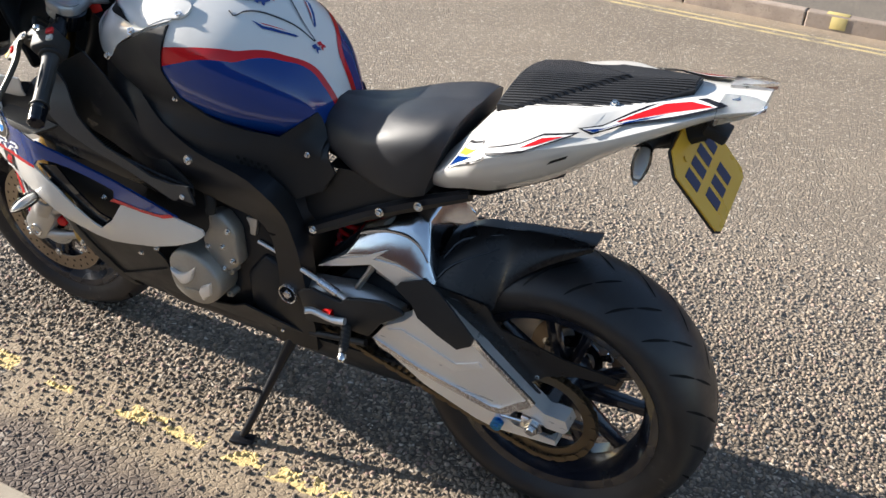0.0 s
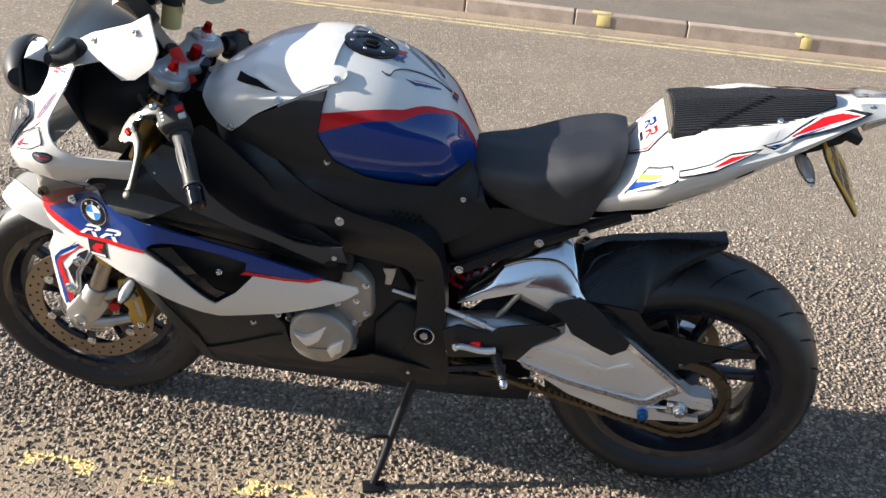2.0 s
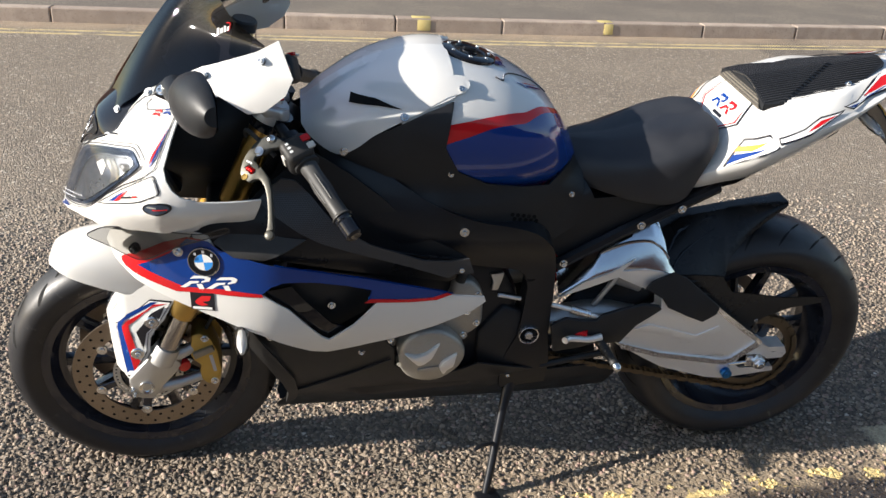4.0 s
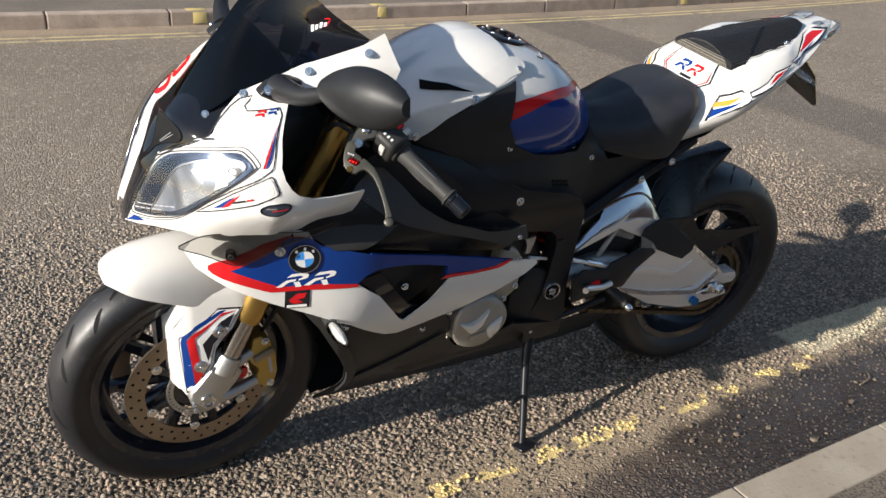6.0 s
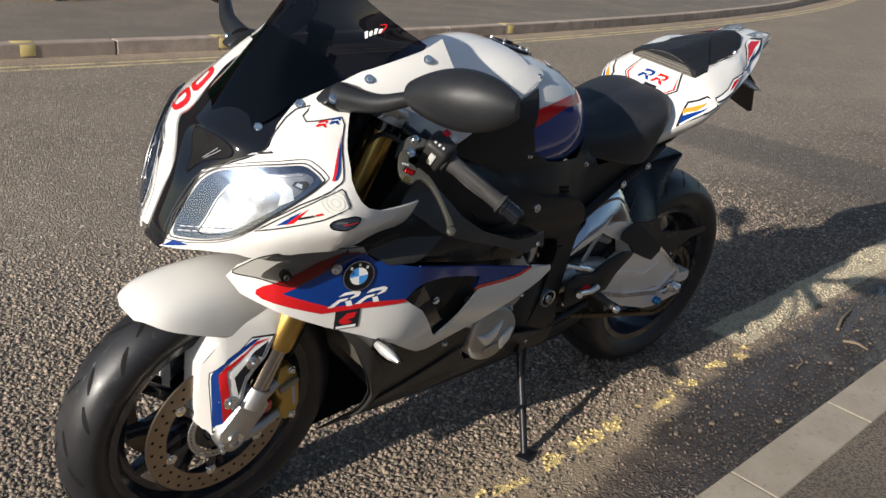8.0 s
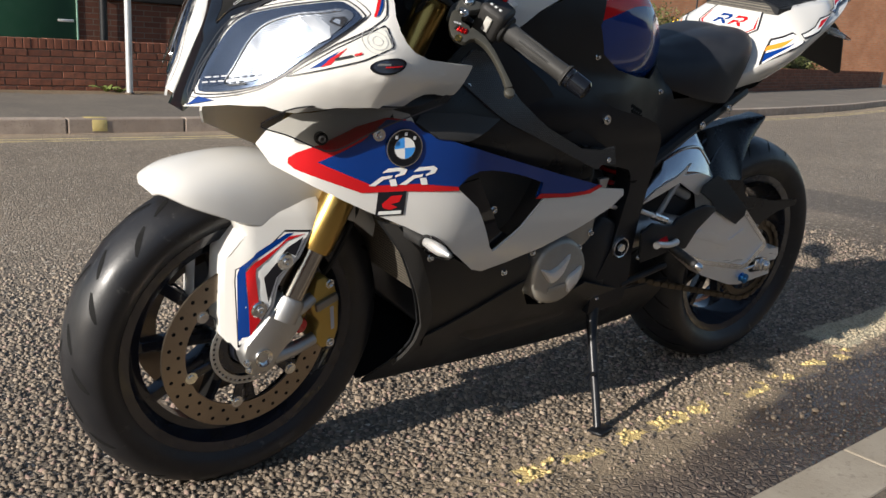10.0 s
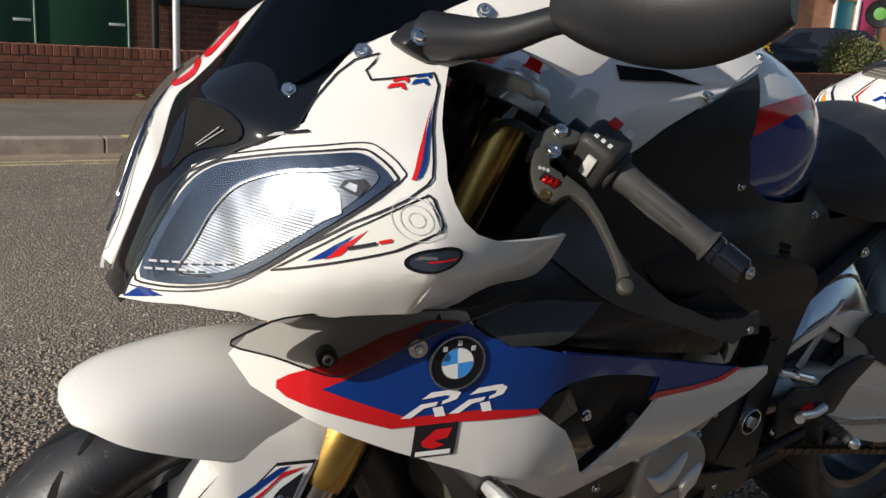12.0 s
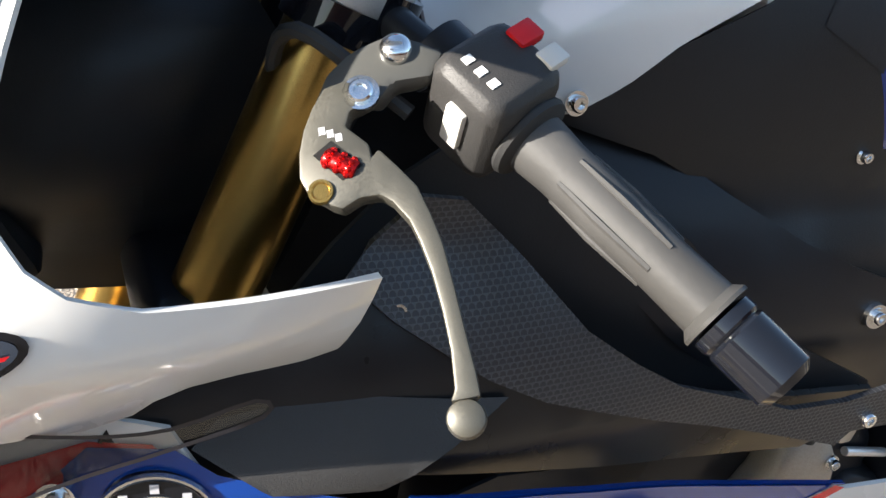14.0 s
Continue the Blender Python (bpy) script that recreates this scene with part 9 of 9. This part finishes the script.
# dark estate car behind the hedge
def parked_car(m, label):
    car = tagged(new("parked_car"), label, "car")
    car.matrix_basis = m
    body_m = paint("dark_blue_car_paint", (0.015, 0.018, 0.026), 0.2, 0.8)
    secs = []
    for x, zl, zb, hw in ((-2.15, 0.45, 0.78, 0.70), (-2.0, 0.32, 0.95, 0.82), (-1.4, 0.28, 1.02, 0.88), (-0.6, 0.28, 1.04, 0.90), (0.6, 0.28, 1.05, 0.90), (1.6, 0.28, 1.06, 0.89), (2.05, 0.32, 1.06, 0.85), (2.2, 0.45, 0.95, 0.76)):
        secs.append([Vector((x, y * hw, zl + (zb - zl) * z)) for y, z in ((-0.9, 0), (-1, 0.15), (-1.02, 0.55), (-0.95, 1.0), (0.95, 1.0), (1.02, 0.55), (1, 0.15), (0.9, 0))])
    part("body", bevel(rings(secs), 0.04, 2, 40), body_m, car, "dark glossy body")
    cab = []
    for x, z0, z1, w0, w1 in ((-1.15, 1.0, 1.03, 0.84, 0.80), (-0.35, 1.0, 1.62, 0.86, 0.66), (0.5, 1.0, 1.70, 0.87, 0.68), (1.5, 1.0, 1.66, 0.86, 0.68), (2.08, 1.0, 1.15, 0.82, 0.74)):
        cab.append([Vector((x, y * (w0 if z == 0 else w1), z0 + (z1 - z0) * z)) for y, z in ((-1, 0), (-1, 1), (1, 1), (1, 0))])
    part("cabin", bevel(rings(cab), 0.05, 2, 30), body_m, car)
    gl = smoke_material("car_glass", (0.12, 0.13, 0.14))
    gl2 = plastic("dark_car_interior", (0.02, 0.02, 0.022), 0.5)
    for s in (-1, 1):
        for poly in ([(-0.75, 1.10), (-0.33, 1.50), (0.28, 1.58), (0.28, 1.10)], [(0.36, 1.10), (0.36, 1.58), (1.15, 1.56), (1.15, 1.10)], [(1.23, 1.10), (1.23, 1.55), (1.55, 1.50), (1.80, 1.16)]):
            w = part("window", slab(poly, lambda x, z: s * (0.872 - 0.31 * (z - 1.0) + 0.004), lambda x, z: s * (0.872 - 0.31 * (z - 1.0) - 0.01), 0), GLOSS_BLACK, car, "dark side window")
        for x in (-1.35, 1.38):
            wh = part("wheel", lathe([(0.20, -0.11), (0.30, -0.11), (0.335, -0.08), (0.345, 0.0), (0.335, 0.08), (0.30, 0.11), (0.20, 0.11)], (x, s * 0.80, 0.345), (0, 1, 0), 32), TYRE, car)
            part("wheel_arch", lathe([(0.36, 0.0), (0.40, 0.0), (0.41, -0.03), (0.36, -0.03)], (x, s * 0.93, 0.36), (0, s, 0), 32, loop=True), MATT_BLACK, car)
            part("rim", join(lathe([(0.19, 0.105), (0.215, 0.105), (0.215, 0.0), (0.19, 0.0)], (x, s * 0.80, 0.345), (0, s, 0), 32, loop=True), *[spoke(Vector((x, s * 0.895, 0.345)), 2 * math.pi * k / 10, 0.03, 0.20, 0.014, 0.016, 0.012, 0.012, 0) for k in range(10)], lathe([(0.0001, 0.11), (0.05, 0.11), (0.05, 0.07)], (x, s * 0.80, 0.345), (0, s, 0), 16)), ALU, wh, "silver alloy rim")
        part("door_handle", block((0.16, 0.03, 0.03), pose(0.15, s * 0.925, 0.98), 0.008), body_m, car)
        part("tail_lamp", block((0.10, 0.10, 0.22), pose(2.13, s * 0.72, 0.90), 0.02), RED, car)
    return car


parked_car(pose(20.4, 16.0, 0.112, 0, 0, -40), "dark blue estate car parked beyond the hedge")


# litter in the gutter
for _a, _b, _c, _r in (((0.83, 0.06), (0.93, 0.095), (1.04, 0.12), 0.006), ((0.752, 0.0), (0.768, -0.04), (0.760, -0.085), 0.005), ((0.42, -0.02), (0.47, -0.01), (0.50, 0.02), 0.003)):
    twig = part("twig", tube([(*_a, 0.006), (*_b, 0.010), (*_c, 0.007)], [_r, _r * 0.9, _r * 0.5], 8, 4), TWIG, None)
    tagged(twig, "dry brown twig lying in the gutter", "twig", group="twigs in the gutter")
_rng = random.Random(21)
PEBBLE = pavement_material("gutter_pebble", (0.17, 0.13, 0.09), (0.26, 0.20, 0.14), (0.10, 0.08, 0.06))
for _k in range(22):
    _x = _rng.uniform(-0.3, 1.3)
    _y = KERB0 + KERB_SLOPE * _x + _rng.uniform(0.04, 0.30)
    _r = _rng.uniform(0.004, 0.009)
    bm = bmesh.new()
    bmesh.ops.create_icosphere(bm, subdivisions=1, radius=_r)
    for v in bm.verts:
        v.co = Vector((v.co.x * 1.3, v.co.y, v.co.z * 0.7)) * _rng.uniform(0.85, 1.15)
    bm.transform(Matrix.Translation((_x, _y, _r * 0.55)) @ Matrix.Rotation(_rng.uniform(0, 6), 4, "Z"))
    tagged(part("pebble", bm, PEBBLE, None), "small brown stone lying in the wet gutter", "stone", group="stones in the gutter")

# unseen plain wall added on the near side to darken reflections and low skylight
tagged(part("wall_south", block((44, 0.3, 1.9), pose(0, -6.4, 0.95, 0, 0, math.degrees(math.atan(KERB_SLOPE))), 0.01), BRICK, None), "unseen dark red brick wall added to darken reflections", "wall", kind="structure")


# ---- chippings that stand proud of the bitumen, on the stretch of road round the motorcycle ----
def chippings(x0, x1, y1, pitch, seed):
    rng = np.random.default_rng(seed)
    gx, gy = np.meshgrid(np.arange(x0, x1, pitch), np.arange(-0.45, y1, pitch))
    p = np.stack([gx.ravel(), gy.ravel()], 1) + rng.uniform(-0.5, 0.5, (gx.size, 2)) * pitch
    d = p[:, 1] - KERB0 - KERB_SLOPE * p[:, 0]
    share = np.interp(d, [0.012, 0.20, 0.26, 0.42, 0.60], [0.34, 0.40, 0.50, 0.74, 0.93])
    rim = np.minimum(np.minimum(p[:, 0] - x0, x1 - p[:, 0]), y1 - p[:, 1])
    share = share * np.clip(rim / 0.9, 0.0, 1.0)
    keep = (d > 0.012) & (rng.random(len(p)) < share)
    p, d = p[keep], d[keep]
    n = len(p)
    k = 6
    r = pitch * rng.uniform(0.30, 0.62, (n, 1)) * np.interp(d, [0.0, 0.25, 0.40], [0.55, 0.75, 1.0])[:, None]
    h = rng.uniform(0.0018, 0.0066, (n, 1)) * (r / pitch) * 1.9
    a = (np.arange(k) / k * 2 * np.pi)[None, :] + rng.uniform(-0.35, 0.35, (n, k)) + rng.uniform(0, 6.3, (n, 1))
    rr = r * rng.uniform(0.72, 1.15, (n, k)) * (1 + 0.28 * np.cos(2 * (a - rng.uniform(0, 3.14, (n, 1)))))
    low = np.stack([p[:, :1] + rr * np.cos(a), p[:, 1:] + rr * np.sin(a), np.full((n, k), -0.0005)], 2)
    tilt = rng.uniform(-0.28, 0.28, (n, 2))
    cx, cy = 0.66 * rr * np.cos(a), 0.66 * rr * np.sin(a)
    top = np.stack([p[:, :1] + cx, p[:, 1:] + cy, np.maximum(h + tilt[:, :1] * cx + tilt[:, 1:] * cy, 0.0004)], 2)
    v = np.concatenate([low, top], 1).reshape(-1, 3)
    base = (np.arange(n) * 2 * k)[:, None, None]
    i = np.arange(k)
    j = (i + 1) % k
    quads = (base + np.stack([i, j, j + k, i + k], 1)[None]).reshape(-1, 4)
    caps = (base[:, :, 0] + (np.arange(k) + k)[None])
    me = bpy.data.meshes.new("chippings")
    nq, nc = len(quads), len(caps)
    me.vertices.add(len(v))
    me.vertices.foreach_set("co", v.astype(np.float32).ravel())
    me.loops.add(nq * 4 + nc * k)
    me.loops.foreach_set("vertex_index", np.concatenate([quads.ravel(), caps.ravel()]).astype(np.int32))
    me.polygons.add(nq + nc)
    me.polygons.foreach_set("loop_start", np.concatenate([np.arange(nq) * 4, nq * 4 + np.arange(nc) * k]).astype(np.int32))
    me.update(calc_edges=True)
    me.validate()
    me.materials.append(CHIP)
    return tagged(new("chippings", me), "pale and brown stone chippings bedded in the road", "chippings", kind="stuff")


chippings(-2.9, 2.2, 2.2, 0.0135, 4)


# no more than thing, part and piece: deeper pieces move up one level
for _o in list(bpy.data.objects):
    _n, _q = 0, _o
    while _q.parent:
        _n, _q = _n + 1, _q.parent
    if _n > 2:
        _o.parent = _o.parent.parent
